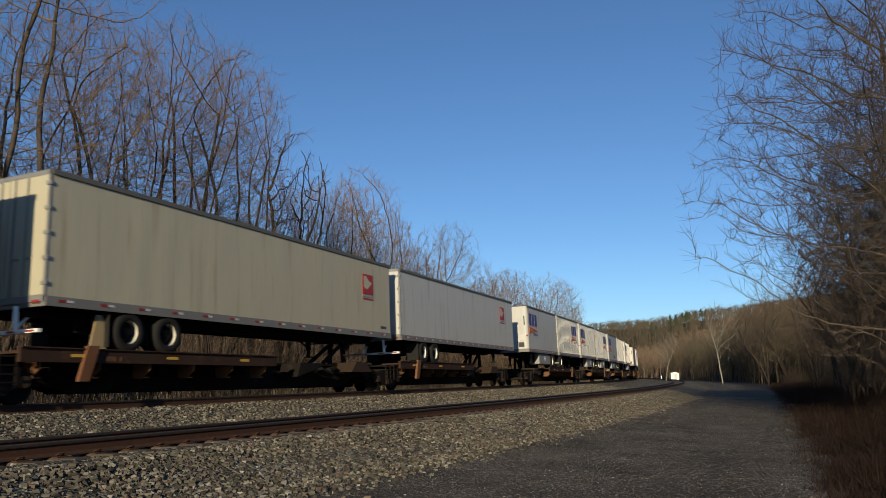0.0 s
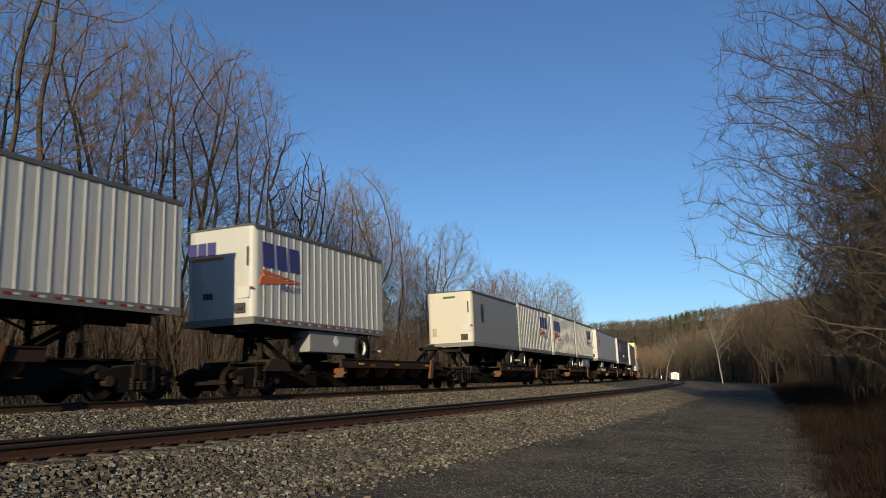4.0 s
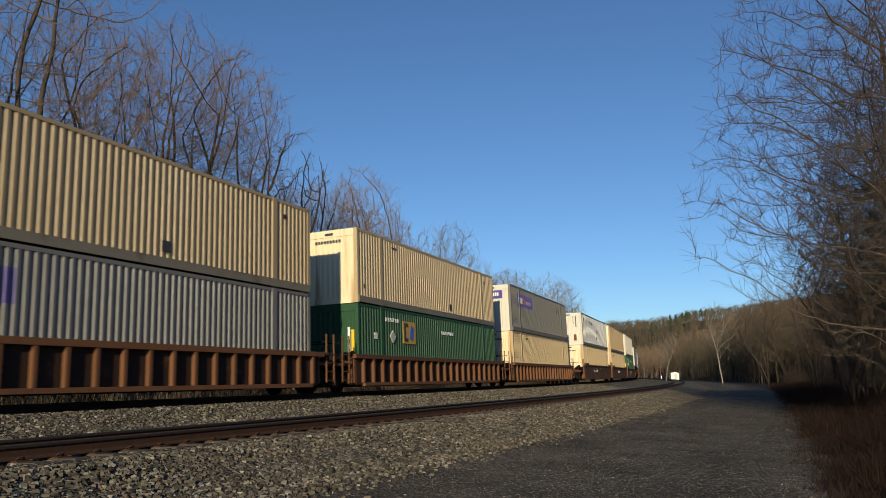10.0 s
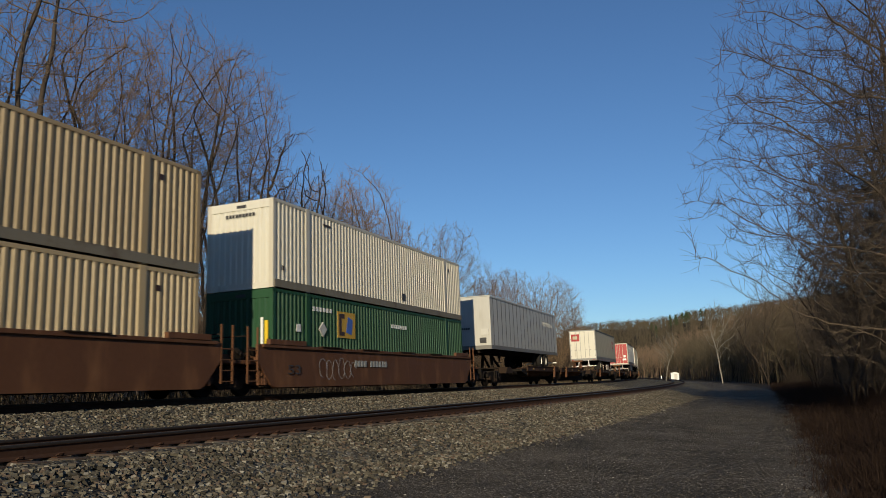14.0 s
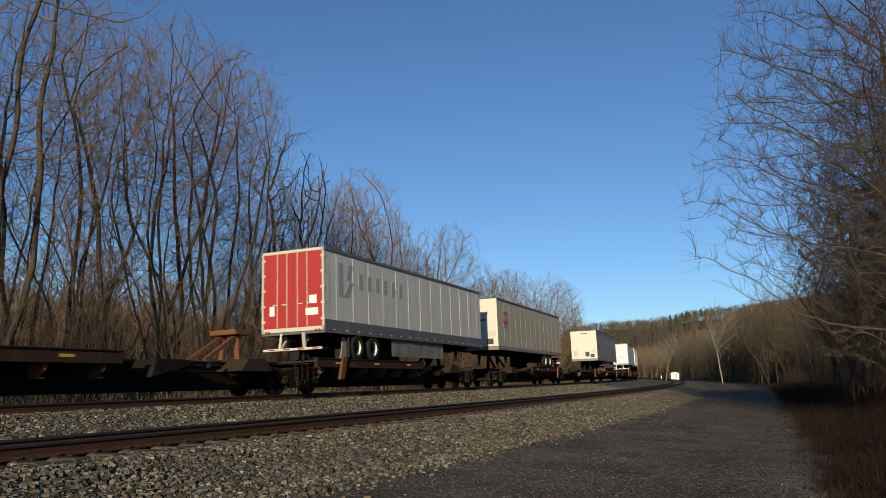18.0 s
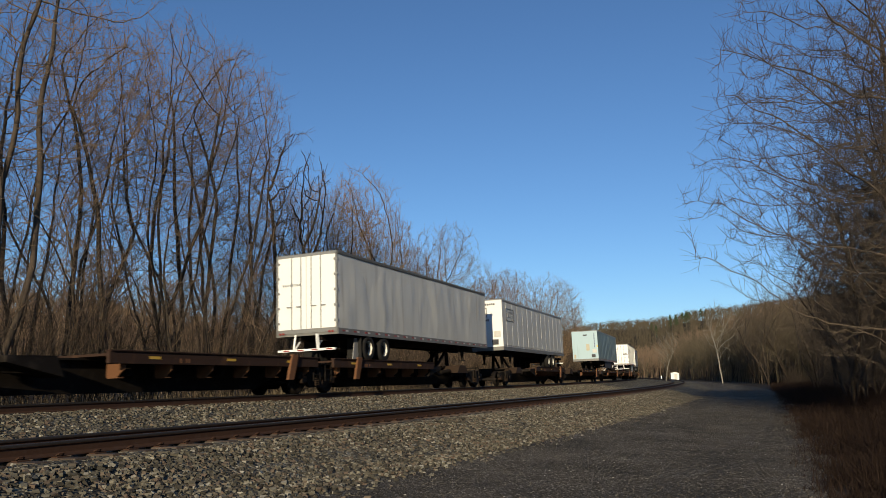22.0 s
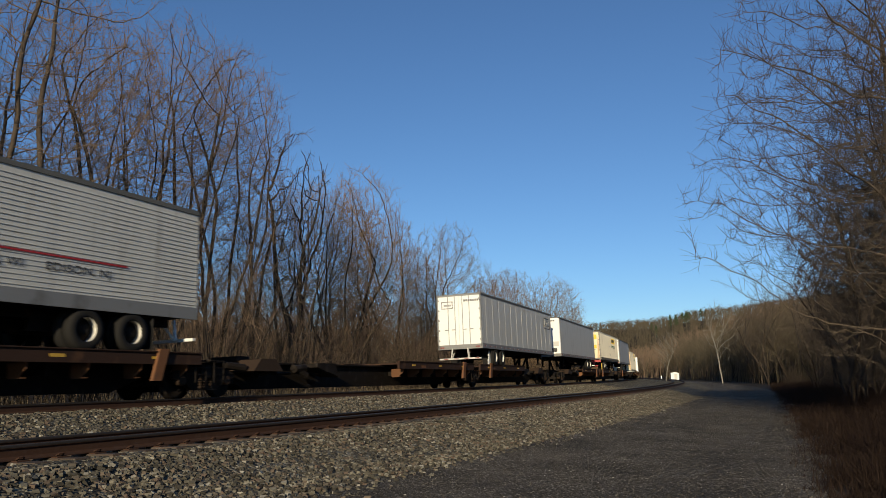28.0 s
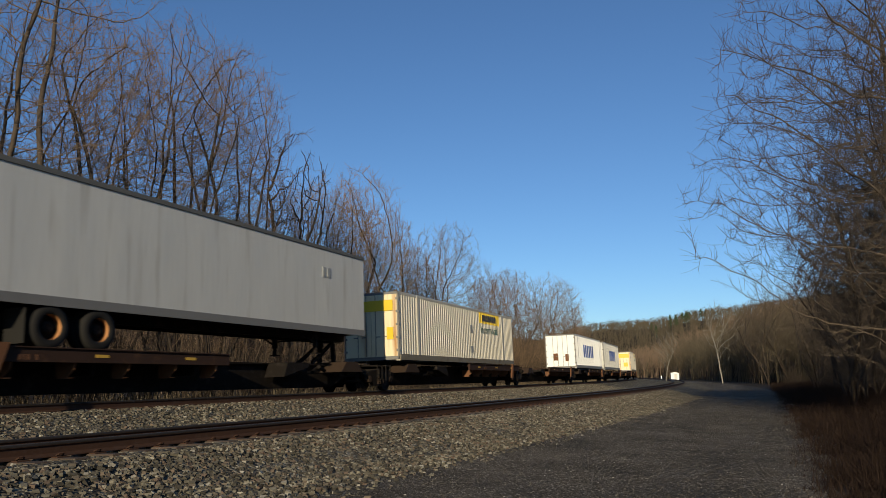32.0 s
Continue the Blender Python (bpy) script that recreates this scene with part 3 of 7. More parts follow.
def near_bank(lat):
    return np.interp(-lat, [1.2, 1.75, 2.1, 2.6, 3.2, 3.9, 4.6, 9.0], [NEAR_DROP - 0.205, NEAR_DROP - 0.19, NEAR_DROP - 0.27, NEAR_DROP - 0.41, NEAR_DROP - 0.58, ROAD_Z + 0.02, ROAD_Z + 0.02, ROAD_Z + 0.02])


def mid_bank(lat):
    return np.interp(-lat, [0.9, 1.9, 2.4, 3.0, 3.9, 5.2], [-0.16, -0.17, -0.24, -0.34, -0.46, -0.56])


def road_top(lat):
    return np.interp(-lat, [3.3, 4.2, 5.2, 6.2, 7.4, 8.6, 9.6, 10.4], [ROAD_Z + q for q in (0.0, 0.03, -0.01, 0.03, -0.01, 0.03, 0.01, -0.05)])


stones("ballast_stones", near_line, -3.5, -0.95, near_bank, -9, 60, 52000, 0.036, M["stone"], 11, "loose angular grey and brown crushed stones on the near bank")
stones("ballast_stones", far_line, -5.0, -0.95, mid_bank, -2, 70, 26000, 0.039, M["stone"], 12, "loose angular grey crushed stones between the tracks")
stones("road_gravel", near_line, -10.0, -4.1, road_top, -12, 60, 42000, 0.011, M["cinder"], 13, "fine dark cinders and pale gravel on the service road")


# ---------------------------------------------------------------- bare trees
class Wood:
    """Collects tapered branches as one mesh."""
    def __init__(self):
        self.v, self.f, self.n = [], [], 0

    def many(self, p, radii, sides):
        """Several branches at once: points (branch, point, 3) and their radii (branch, point)."""
        d = np.gradient(p, axis=1)
        d /= np.linalg.norm(d, axis=2)[..., None] + 1e-9
        ref = np.where(np.abs(d[:, :1, 2:3]) < 0.9, np.array([0.31, 0.22, 0.92]), np.array([0.9, 0.3, 0.1]))
        a = np.cross(d, np.broadcast_to(ref, d.shape))
        a /= np.linalg.norm(a, axis=2)[..., None] + 1e-9
        b = np.cross(d, a)
        ang = 2 * np.pi * np.arange(sides) / sides
        ring = a[:, :, None, :] * np.cos(ang)[:, None] + b[:, :, None, :] * np.sin(ang)[:, None]
        v = p[:, :, None, :] + ring * radii[:, :, None, None]
        n, m = p.shape[:2]
        i = np.arange(n)[:, None, None] * m * sides + np.arange(m - 1)[None, :, None] * sides
        j = np.arange(sides)
        k = (j + 1) % sides
        f = np.stack([i + j, i + k, i + sides + k, i + sides + j], 3).reshape(-1, 4) + self.n
        self.v.append(v.reshape(-1, 3))
        self.f.append(f)
        self.n += n * m * sides

    def branch(self, pts, radii, sides):
        self.many(np.array(pts, float)[None], np.array(radii, float)[None], sides)

    def mesh(self, name):
        v, f = np.concatenate(self.v), np.concatenate(self.f)
        me = bpy.data.meshes.new(name)
        me.vertices.add(len(v))
        me.vertices.foreach_set("co", v.astype(np.float32).ravel())
        me.loops.add(f.size)
        me.loops.foreach_set("vertex_index", f.astype(np.int32).ravel())
        me.polygons.add(len(f))
        me.polygons.foreach_set("loop_start", np.arange(0, f.size, 4, dtype=np.int32))
        me.update(calc_edges=True)
        return me


def unit(d):
    return d / (np.linalg.norm(d, axis=-1, keepdims=True) + 1e-9)


def crown_points(rng, count, height, base, width, peak, hollow):
    """Places that the twigs of a crown reach for: a rounded body of revolution, fuller towards its skin."""
    f = rng.rand(count * 3)
    prof = np.where(f < peak, np.sin(np.pi / 2 * (0.25 + 0.75 * f / peak)), np.sqrt(np.clip(1 - (np.clip(f - peak, 0, 1) / (1 - peak)) ** 2.2, 0, 1)))
    keep = rng.rand(count * 3) < prof ** 1.3
    f, prof = f[keep][:count], prof[keep][:count]
    a = rng.uniform(0, 2 * np.pi, len(f))
    lobes = 1 + 0.18 * np.sin(3 * a + rng.uniform(0, 6)) + 0.14 * np.sin(5 * a + 9 * f + rng.uniform(0, 6))
    r = width * prof * lobes * rng.rand(len(f)) ** hollow
    return np.stack([r * np.cos(a), r * np.sin(a), height * (base + (1 - base) * f)], 1)


def colonise(rng, goals, stems, step, reach, kill, rise, jitter, bound, limit):
    """Grow shoots from the stems towards the goals; returns nodes and parents."""
    pos, par = [], []
    for stem in stems:
        for k, q in enumerate(stem):
            par.append(len(pos) - 1 if k else -1)
            pos.append(q)
    P = np.zeros((limit + 400, 3))
    n = len(pos)
    P[:n] = pos
    par = par + [0] * (limit + 400 - n)
    d2 = ((goals[:, None] - P[None, :n]) ** 2).sum(2)
    near, dist = d2.argmin(1), np.sqrt(d2.min(1))
    used = set()
    for turn in range(160):
        live = dist < reach
        if not live.any() or n > limit:
            break
        idx = near[live]
        d = unit(goals[live] - P[idx])
        total = np.zeros((n, 3))
        np.add.at(total, idx, d)
        grow_at = np.unique(idx)
        way = unit(unit(total[grow_at]) + np.array([0, 0, rise]) + rng.normal(0, jitter, (len(grow_at), 3)))
        fresh = []
        for g, w in zip(grow_at, way):
            key = (int(g), int(w[0] * 3), int(w[1] * 3), int(w[2] * 3))
            if key in used:
                continue
            used.add(key)
            q = P[g] + w * step
            if q[2] > bound[1] or q[0] ** 2 + q[1] ** 2 > bound[0] ** 2:
                continue
            P[n] = q
            par[n] = int(g)
            fresh.append(n)
            n += 1
        if not fresh:
            goals, near, dist = goals[~live], near[~live], dist[~live]
            continue
        e2 = ((goals[:, None] - P[None, fresh]) ** 2).sum(2)
        k = e2.argmin(1)
        e = np.sqrt(e2[np.arange(len(goals)), k])
        better = e < dist
        near, dist = np.where(better, np.array(fresh)[k], near), np.where(better, e, dist)
        keep = dist > kill
        goals, near, dist = goals[keep], near[keep], dist[keep]
    return P[:n], par[:n]


def make_tree(seed, height, width, stems=1, lead=0.6, base=0.22, peak=0.45, count=800, hollow=0.42, step=0.36, reach=4.5, kill=0.75, rise=0.22, jitter=0.14,
              tip=0.0085, power=2.12, lean=0.10, twigs=2, twig=(0.35, 0.85), low=30, fine=0.0066, squash=0.7, limit=4200):
    """Trunk and crown meshes of a leafless tree whose shoots fill a crown of the given height and width."""
    rng = np.random.RandomState(seed)
    lines = []
    for k in range(stems):
        a = rng.uniform(0, 6.28) if stems < 3 else 6.28 * k / stems + rng.uniform(-0.5, 0.5)
        tilt = lean * rng.uniform(0.4, 1.3) if stems > 1 else lean * 0.4
        d = np.array([math.cos(a) * tilt, math.sin(a) * tilt, 1.0])
        q = np.array([math.cos(a), math.sin(a), 0]) * (0.05 + 0.08 * stems) * (stems > 1) + np.array([0, 0, -0.3])
        pts = [q]
        top = height * lead * rng.uniform(0.8, 1.05)
        while q[2] < top:
            d = unit(d + rng.normal(0, 0.075, 3) + np.array([0, 0, 0.03]))
            q = q + d * 0.55
            pts.append(q)
        lines.append(pts)
    goals = crown_points(rng, count, height, base, width, peak, hollow)
    if low:
        f = rng.rand(low)
        a, r = rng.uniform(0, 6.28, low), width * 0.5 * rng.rand(low)
        goals = np.vstack([goals, np.stack([r * np.cos(a), r * np.sin(a), height * (0.08 + base * f)], 1)])
    flat = np.array([1, 1, squash])
    P, par = colonise(rng, goals * flat, [np.array(q) * flat for q in lines], step, reach, kill, rise, jitter, (width * 1.22, height * squash * 1.02), limit)
    P = P / flat
    n = len(P)
    kids = [[] for _ in range(n)]
    for i, p in enumerate(par):
        if p >= 0:
            kids[p].append(i)
    R = np.zeros(n)
    order = sorted(range(n), key=lambda i: -i)
    for i in order:
        R[i] = sum(R[k] ** power for k in kids[i]) ** (1 / power) if kids[i] else tip
        R[i] = max(R[i], tip)
    wood, crown = Wood(), Wood()
    for s in range(n):
        starts = [s] if par[s] < 0 else []
        heirs = sorted(kids[s], key=lambda k: -R[k])
        starts += heirs[1:] if par[s] >= 0 or starts else []
        for first in starts:
            chain = [first] if par[first] < 0 else [par[first], first]
            while kids[chain[-1]]:
                chain.append(max(kids[chain[-1]], key=lambda k: R[k]))
            if len(chain) < 2:
                continue
            rad = [R[c] for c in chain]
            if par[first] >= 0:
                rad[0] = rad[1]
            else:
                rad[0] *= 1.4
            rad[-1] *= 0.6
            thick = max(rad)
            (wood if thick > 0.055 or par[first] < 0 else crown).branch(P[chain], rad, 7 if thick > 0.09 else 5 if thick > 0.04 else 3)
    thin = np.array([i for i in range(n) if R[i] < max(0.026, tip * 1.4) and par[i] >= 0])
    at = np.repeat(thin, twigs)
    at = at[rng.rand(len(at)) < 0.8]
    d = unit(P[at] - P[np.array(par)[at]])
    q = rng.normal(0, 1, (len(at), 3))
    q = unit(q - d * (q * d).sum(1)[:, None])
    spread = rng.uniform(0.35, 0.95, len(at))[:, None]
    w = unit(d * np.cos(spread) + q * np.sin(spread) + np.array([0, 0, 0.35]))
    size = rng.uniform(*twig, len(at))[:, None]
    a = P[at] - d * step * rng.rand(len(at))[:, None]
    b = a + w * size * 0.5
    w = unit(w + rng.normal(0, 0.22, w.shape) + np.array([0, 0, 0.22]))
    crown.many(np.stack([a, b, b + w * size * 0.5], 1), np.array([fine, fine * 0.85, fine * 0.5])[None].repeat(len(at), 0), 3)
    return wood.mesh("trunk"), crown.mesh("crown")


def make_thicket(seed, height, stems, width, twigs=9):
    """A clump of many thin shoots from one foot, fanning out."""
    rng = np.random.RandomState(seed)
    wood, crown = Wood(), Wood()
    for k in range(stems):
        a, tilt = rng.uniform(0, 6.28), abs(rng.normal(0, width))
        d = unit(np.array([math.cos(a) * tilt, math.sin(a) * tilt, 1.0]))
        h = height * rng.uniform(0.55, 1.05)
        q = np.array([math.cos(a), math.sin(a), 0]) * rng.uniform(0, 0.9) + np.array([0, 0, -0.1])
        pts = [q]
        for i in range(7):
            d = unit(d + rng.normal(0, 0.12, 3) + np.array([0, 0, 0.02]))
            q = q + d * h / 7
            pts.append(q)
        r = rng.uniform(0.010, 0.024)
        wood.branch(pts, np.linspace(r, 0.006, 8), 4)
        pts = np.array(pts)
        f = rng.uniform(1.5, 6.9, twigs)
        i = f.astype(int)
        at = pts[i] + (pts[i + 1] - pts[i]) * (f - i)[:, None]
        t = unit(pts[i + 1] - pts[i])
        w = unit(t + rng.normal(0, 0.55, (twigs, 3)) + np.array([0, 0, 0.15]))
        l = h * rng.uniform(0.1, 0.32, twigs)[:, None]
        mid = at + w * l * 0.5
        crown.many(np.stack([at, mid, mid + unit(w + rng.normal(0, 0.3, w.shape) + np.array([0, 0, 0.2])) * l * 0.5], 1), np.array([0.008, 0.0065, 0.004])[None].repeat(twigs, 0), 3)
    return wood.mesh("trunk"), crown.mesh("crown")


def tree_kind(label, category, bark, twig, meshes):
    ob = thing(category, label, category)
    for name, me, mat in (("trunk", meshes[0], bark), ("crown", meshes[1], twig)):
        me.polygons.foreach_set("use_smooth", [True] * len(me.polygons))
        mesh_part(name, me, M[mat], ob)
    return ob


VASE_LABEL = "tall many-stemmed leafless tree with a domed twiggy crown"
VASE = [tree_kind(VASE_LABEL, "tree", "bark", "twig", make_tree(20 + i, 20.0, w, stems, 0.78, 0.20, 0.55, 1900, lean=0.12, kill=0.44, reach=3.2, step=0.3, rise=0.2, low=90, twigs=2))
        for i, (w, stems) in enumerate([(4.2, 4), (3.7, 5), (4.4, 3), (3.9, 4)])]
OVAL = [tree_kind("slender leafless tree with an upright oval crown", "tree", "bark", "twig", make_tree(30 + i, 16.0, w, stems, 0.78, 0.2, 0.5, 1000, kill=0.38, reach=2.6, step=0.28, lean=0.09, rise=0.2, low=70, twigs=2))
        for i, (w, stems) in enumerate([(2.3, 1), (2.7, 2), (2.0, 2)])]
DOME = [tree_kind("leafless tree with a broad rounded crown of fine twigs", "tree", "bark", "twig", make_tree(40 + i, 15.0, w, stems, 0.55, 0.16, 0.5, 1800, kill=0.40, reach=3.2, step=0.3, lean=0.2, rise=0.15, low=60, twigs=3, squash=0.8))
        for i, (w, stems) in enumerate([(4.4, 3), (3.9, 4), (3.6, 2)])]
SNAG = [tree_kind("leafless tree with a broken top and stubby limbs", "tree", "bark", "bark", make_tree(48 + i, 16.5, 1.5, 2, 0.82, 0.45, 0.6, 170, kill=0.6, reach=2.0, step=0.35, tip=0.026, jitter=0.24, rise=0.3, lean=0.06, twigs=1, twig=(0.2, 0.5), fine=0.012, low=60))
        for i in range(2)]
POLE = [tree_kind("thin leafless understorey tree with sparse twigs", "tree", "bark", "twig", make_tree(50 + i, h, 1.5, 1 + i % 2, 0.85, 0.15, 0.5, 300, kill=0.38, reach=2.2, step=0.3, lean=0.25, rise=0.2, tip=0.0095, low=30))
        for i, h in enumerate((13, 11, 14, 9))]
THICKET = [tree_kind("tangled thicket of thin leafless brown shoots", "shrub", "brushwood", "brushwood", make_thicket(60 + i, h, n, w))
           for i, (h, n, w) in enumerate([(5.2, 40, 0.34), (4.2, 40, 0.5), (6.2, 34, 0.3)])]
WILLOW = [tree_kind("dense clump of upright tan willow shoots", "shrub", "tanwood", "tanwood", make_thicket(63 + i, h, 44, w, 12))
          for i, (h, w) in enumerate([(7.0, 0.22), (8.0, 0.28)])]
# scrub, broad and tall kinds below: shade put into bark and twig colour
SCRUB = [tree_kind("low tangle of leafless shoots with the wood's shade in their colour", "shrub", "shadetwig", "shadetwig", make_thicket(66 + i, h, n, w))
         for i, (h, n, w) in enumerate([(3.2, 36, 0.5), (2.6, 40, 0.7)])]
BROAD = [tree_kind("broad leafless tree with long arching limbs", "tree", "shadetwig", "halfshadetwig", make_tree(80 + i, 15.5, w, 1, 0.85, 0.12, 0.42, 3600, kill=0.34, reach=2.6, step=0.3, rise=0.12, jitter=0.12, hollow=0.5, twig=(0.3, 0.8), fine=0.0062, tip=0.008, power=2.4, low=0, twigs=3, squash=0.8, limit=6500))
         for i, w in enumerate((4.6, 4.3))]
SHADED = [tree_kind("tall leafless tree coloured as shaded, with a spreading twiggy crown", "tree", "shadetwig", "halfshadetwig", make_tree(70 + i, 19.5, w, 2 + i, 0.75, 0.10, 0.5, 1000, kill=0.55, reach=2.6, tip=0.014, fine=0.013, lean=0.04, rise=0.3, low=60, twigs=2))
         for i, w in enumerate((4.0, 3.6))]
SYCAMORE = [tree_kind("pale-barked leafless tree standing before the wood", "tree", "pale_bark", "pale_bark", make_tree(90, 16.0, 4.0, 1, 0.85, 0.35, 0.5, 400, kill=0.7, reach=3.5, tip=0.016, step=0.4, jitter=0.2, rise=0.2, fine=0.012))]


def plant(kind, x, y, rng, size=1.0, group="", turn=None):
    z = float(ground_height(x, y)[0])
    m = pose(x, y, z, 0, 0, rng.uniform(0, 360) if turn is None else turn)
    o = copy_thing(kind, m)
    o.scale = (size, size, size)
    if group:
        o["group"] = group
    return o


def plant_by_track(kind, s, lat, rng, size=1.0, group=""):
    x, y, _, _ = along(far_line, s, lat)
    return plant(kind, float(x), float(y), rng, size, group)


rng = random.Random(5)
FARSIDE, YOUNG, SHRUBS = "trees beyond the far track", "young trees beyond the far track", "shrubs beyond the far track"
# the wood's edge beyond the far track: kind, place along the track, distance from it, height
EDGE = ((VASE, 0, 16.6, 8.4, 20.5), (VASE, 1, 20.6, 12, 19.0), (VASE, 3, 24.0, 13, 19.2), (OVAL, 1, 22.6, 9.5, 16.5),
        (VASE, 0, 27.6, 11, 19.6), (VASE, 1, 29.8, 12.5, 20.4), (VASE, 2, 32.0, 11, 19.6), (OVAL, 0, 26.2, 14, 19.8), (OVAL, 2, 33.6, 13, 19.0), (VASE, 3, 30.6, 10.2, 18.6),
        (SNAG, 0, 38.0, 11, 17.0), (SNAG, 1, 40.2, 11, 16.4), (OVAL, 1, 37.4, 13, 15.4), (DOME, 1, 41.0, 14, 14.0), (OVAL, 2, 43.0, 10, 14.6), (POLE, 0, 36.0, 9, 11.0),
        (DOME, 0, 49.4, 13, 17.2), (DOME, 2, 54.8, 13, 15.4), (OVAL, 0, 46.4, 11, 15.0), (DOME, 2, 51.6, 15, 16.6), (DOME, 0, 57.6, 15, 14.4), (DOME, 1, 66.5, 14, 12.4), (DOME, 1, 46.8, 15, 16.0), (OVAL, 1, 52.0, 10, 12.6), (DOME, 2, 60.0, 12, 12.4), (OVAL, 2, 64.5, 13, 12.0),
        (DOME, 1, 73.6, 14, 17.6), (OVAL, 2, 71.4, 14, 16.2), (DOME, 0, 80.5, 12, 12.4), (OVAL, 0, 84.6, 13, 15.4), (DOME, 2, 88.5, 12, 14.4), (DOME, 0, 96.5, 14, 15.2), (DOME, 1, 105.3, 14, 16.6),
        (DOME, 1, 112.0, 13, 13.2), (DOME, 2, 122.0, 13, 13.6), (DOME, 0, 138.0, 14, 20.2), (DOME, 2, 148.0, 13, 19.6), (DOME, 1, 160.0, 13, 16.4), (DOME, 0, 175.0, 13, 16.0), (DOME, 2, 192.0, 13, 15.0))
FULL = {id(VASE): 20.0, id(OVAL): 16.0, id(DOME): 15.0, id(SNAG): 16.5, id(POLE): 13.0}
for kinds, k, s, lat, h in EDGE:
    plant_by_track(kinds[k], s, lat, rng, h / FULL[id(kinds)], FARSIDE)
for s in (-9, -4, 1, 5, 9, 11):
    plant_by_track(VASE[s % 4], s, rng.uniform(9.5, 13), rng, 0.95, FARSIDE)
s = -12.0
while s < 130:
    f = float(np.interp(s, [0, 20, 34, 42, 60, 90], [0.95, 1.0, 0.92, 0.72, 0.66, 0.62]))
    if 34 < s < 100:
        plant_by_track(rng.choice(OVAL), s + rng.uniform(1, 3), rng.uniform(16, 24), rng, f * rng.uniform(0.8, 1.0), FARSIDE)
    plant_by_track(rng.choice(POLE), s + rng.uniform(0, 2), rng.uniform(7.5, 15), rng, f * rng.uniform(0.7, 1.0), YOUNG)
    plant_by_track(rng.choice(THICKET), s + rng.uniform(0, 2), rng.uniform(6.0, 8.5), rng, rng.uniform(0.7, 1.0), SHRUBS)
    if s < 70:
        plant_by_track(rng.choice(POLE), s + rng.uniform(0, 3), rng.uniform(8, 20), rng, f * rng.uniform(0.7, 1.05), YOUNG)
        plant_by_track(rng.choice(POLE), s + rng.uniform(0, 3), rng.uniform(8, 14), rng, f * rng.uniform(0.6, 0.9), YOUNG)
        plant_by_track(rng.choice(THICKET), s + rng.uniform(1, 3), rng.uniform(8, 16), rng, rng.uniform(0.9, 1.3), SHRUBS)
    elif s < 125:
        plant_by_track(rng.choice(THICKET), s + rng.uniform(1, 3), rng.uniform(7, 10), rng, rng.uniform(1.0, 1.5), SHRUBS)
    s += 3.6 if s < 60 else 5.0
for k in range(26):
    plant_by_track(WILLOW[k % 2], 72 + 4.6 * k + rng.uniform(-1.5, 1.5), rng.uniform(6.8, 10), rng, rng.uniform(0.75, 1.1), SHRUBS)
# the wood to the right of the road
RIGHT = "trees beside the road"
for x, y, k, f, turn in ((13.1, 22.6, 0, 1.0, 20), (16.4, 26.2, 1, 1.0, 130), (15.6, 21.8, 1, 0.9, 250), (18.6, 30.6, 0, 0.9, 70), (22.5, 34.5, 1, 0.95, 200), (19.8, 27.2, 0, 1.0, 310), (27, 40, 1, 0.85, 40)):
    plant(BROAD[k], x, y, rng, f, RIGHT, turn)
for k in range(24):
    plant_by_track(SHADED[k % 2], 50 + 8.4 * k + rng.uniform(-1.5, 1.5), -34 - rng.uniform(0, 16), rng, rng.uniform(0.75, 1.0), RIGHT)
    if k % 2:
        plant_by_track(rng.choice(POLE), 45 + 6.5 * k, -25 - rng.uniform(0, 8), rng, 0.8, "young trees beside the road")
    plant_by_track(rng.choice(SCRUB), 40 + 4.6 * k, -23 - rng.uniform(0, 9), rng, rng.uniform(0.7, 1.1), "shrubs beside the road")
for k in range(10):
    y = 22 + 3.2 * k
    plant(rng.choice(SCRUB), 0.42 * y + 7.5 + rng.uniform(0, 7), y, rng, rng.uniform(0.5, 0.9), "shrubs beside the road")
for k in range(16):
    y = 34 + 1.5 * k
    plant(SHADED[k % 2], y * (0.505 + 0.02 * (k * 7 % 9)) + 1, y, rng, rng.uniform(0.55, 0.75), RIGHT)
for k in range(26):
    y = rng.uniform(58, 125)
    plant(SHADED[k % 2], y * (0.46 + 0.0078 * k) + 2, y, rng, rng.uniform(0.6, 0.85), RIGHT)
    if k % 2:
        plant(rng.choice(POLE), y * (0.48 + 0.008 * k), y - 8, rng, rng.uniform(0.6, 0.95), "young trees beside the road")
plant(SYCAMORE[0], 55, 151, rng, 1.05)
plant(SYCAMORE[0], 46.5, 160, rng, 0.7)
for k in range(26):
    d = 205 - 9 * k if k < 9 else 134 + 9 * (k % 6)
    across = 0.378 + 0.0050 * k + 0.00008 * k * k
    plant(SHADED[k % 2], d * across, d, rng, 0.82 if k < 8 else 0.95, RIGHT)
# unseen wood on the bank behind the camera, added to shade the road
for k in range(20):
    plant(OVAL[k % 3], rng.uniform(8, 22), rng.uniform(-11, -2), rng, 0.58 if k % 3 else 0.78, "trees behind the road")
for k in range(30):
    plant(rng.choice(THICKET), rng.uniform(7, 22), rng.uniform(-11, 1), rng, 1.2, "shrubs behind the road")
for k in range(12):
    plant(rng.choice(THICKET), rng.uniform(4.2, 8.5), rng.uniform(-8, -1.5), rng, 0.9, "shrubs behind the road")
for kinds in (VASE, OVAL, DOME, SNAG, POLE, THICKET, WILLOW, SCRUB, BROAD, SHADED, SYCAMORE):
    for k in kinds:
        for o in [k, *k.children_recursive]:
            bpy.data.objects.remove(o)


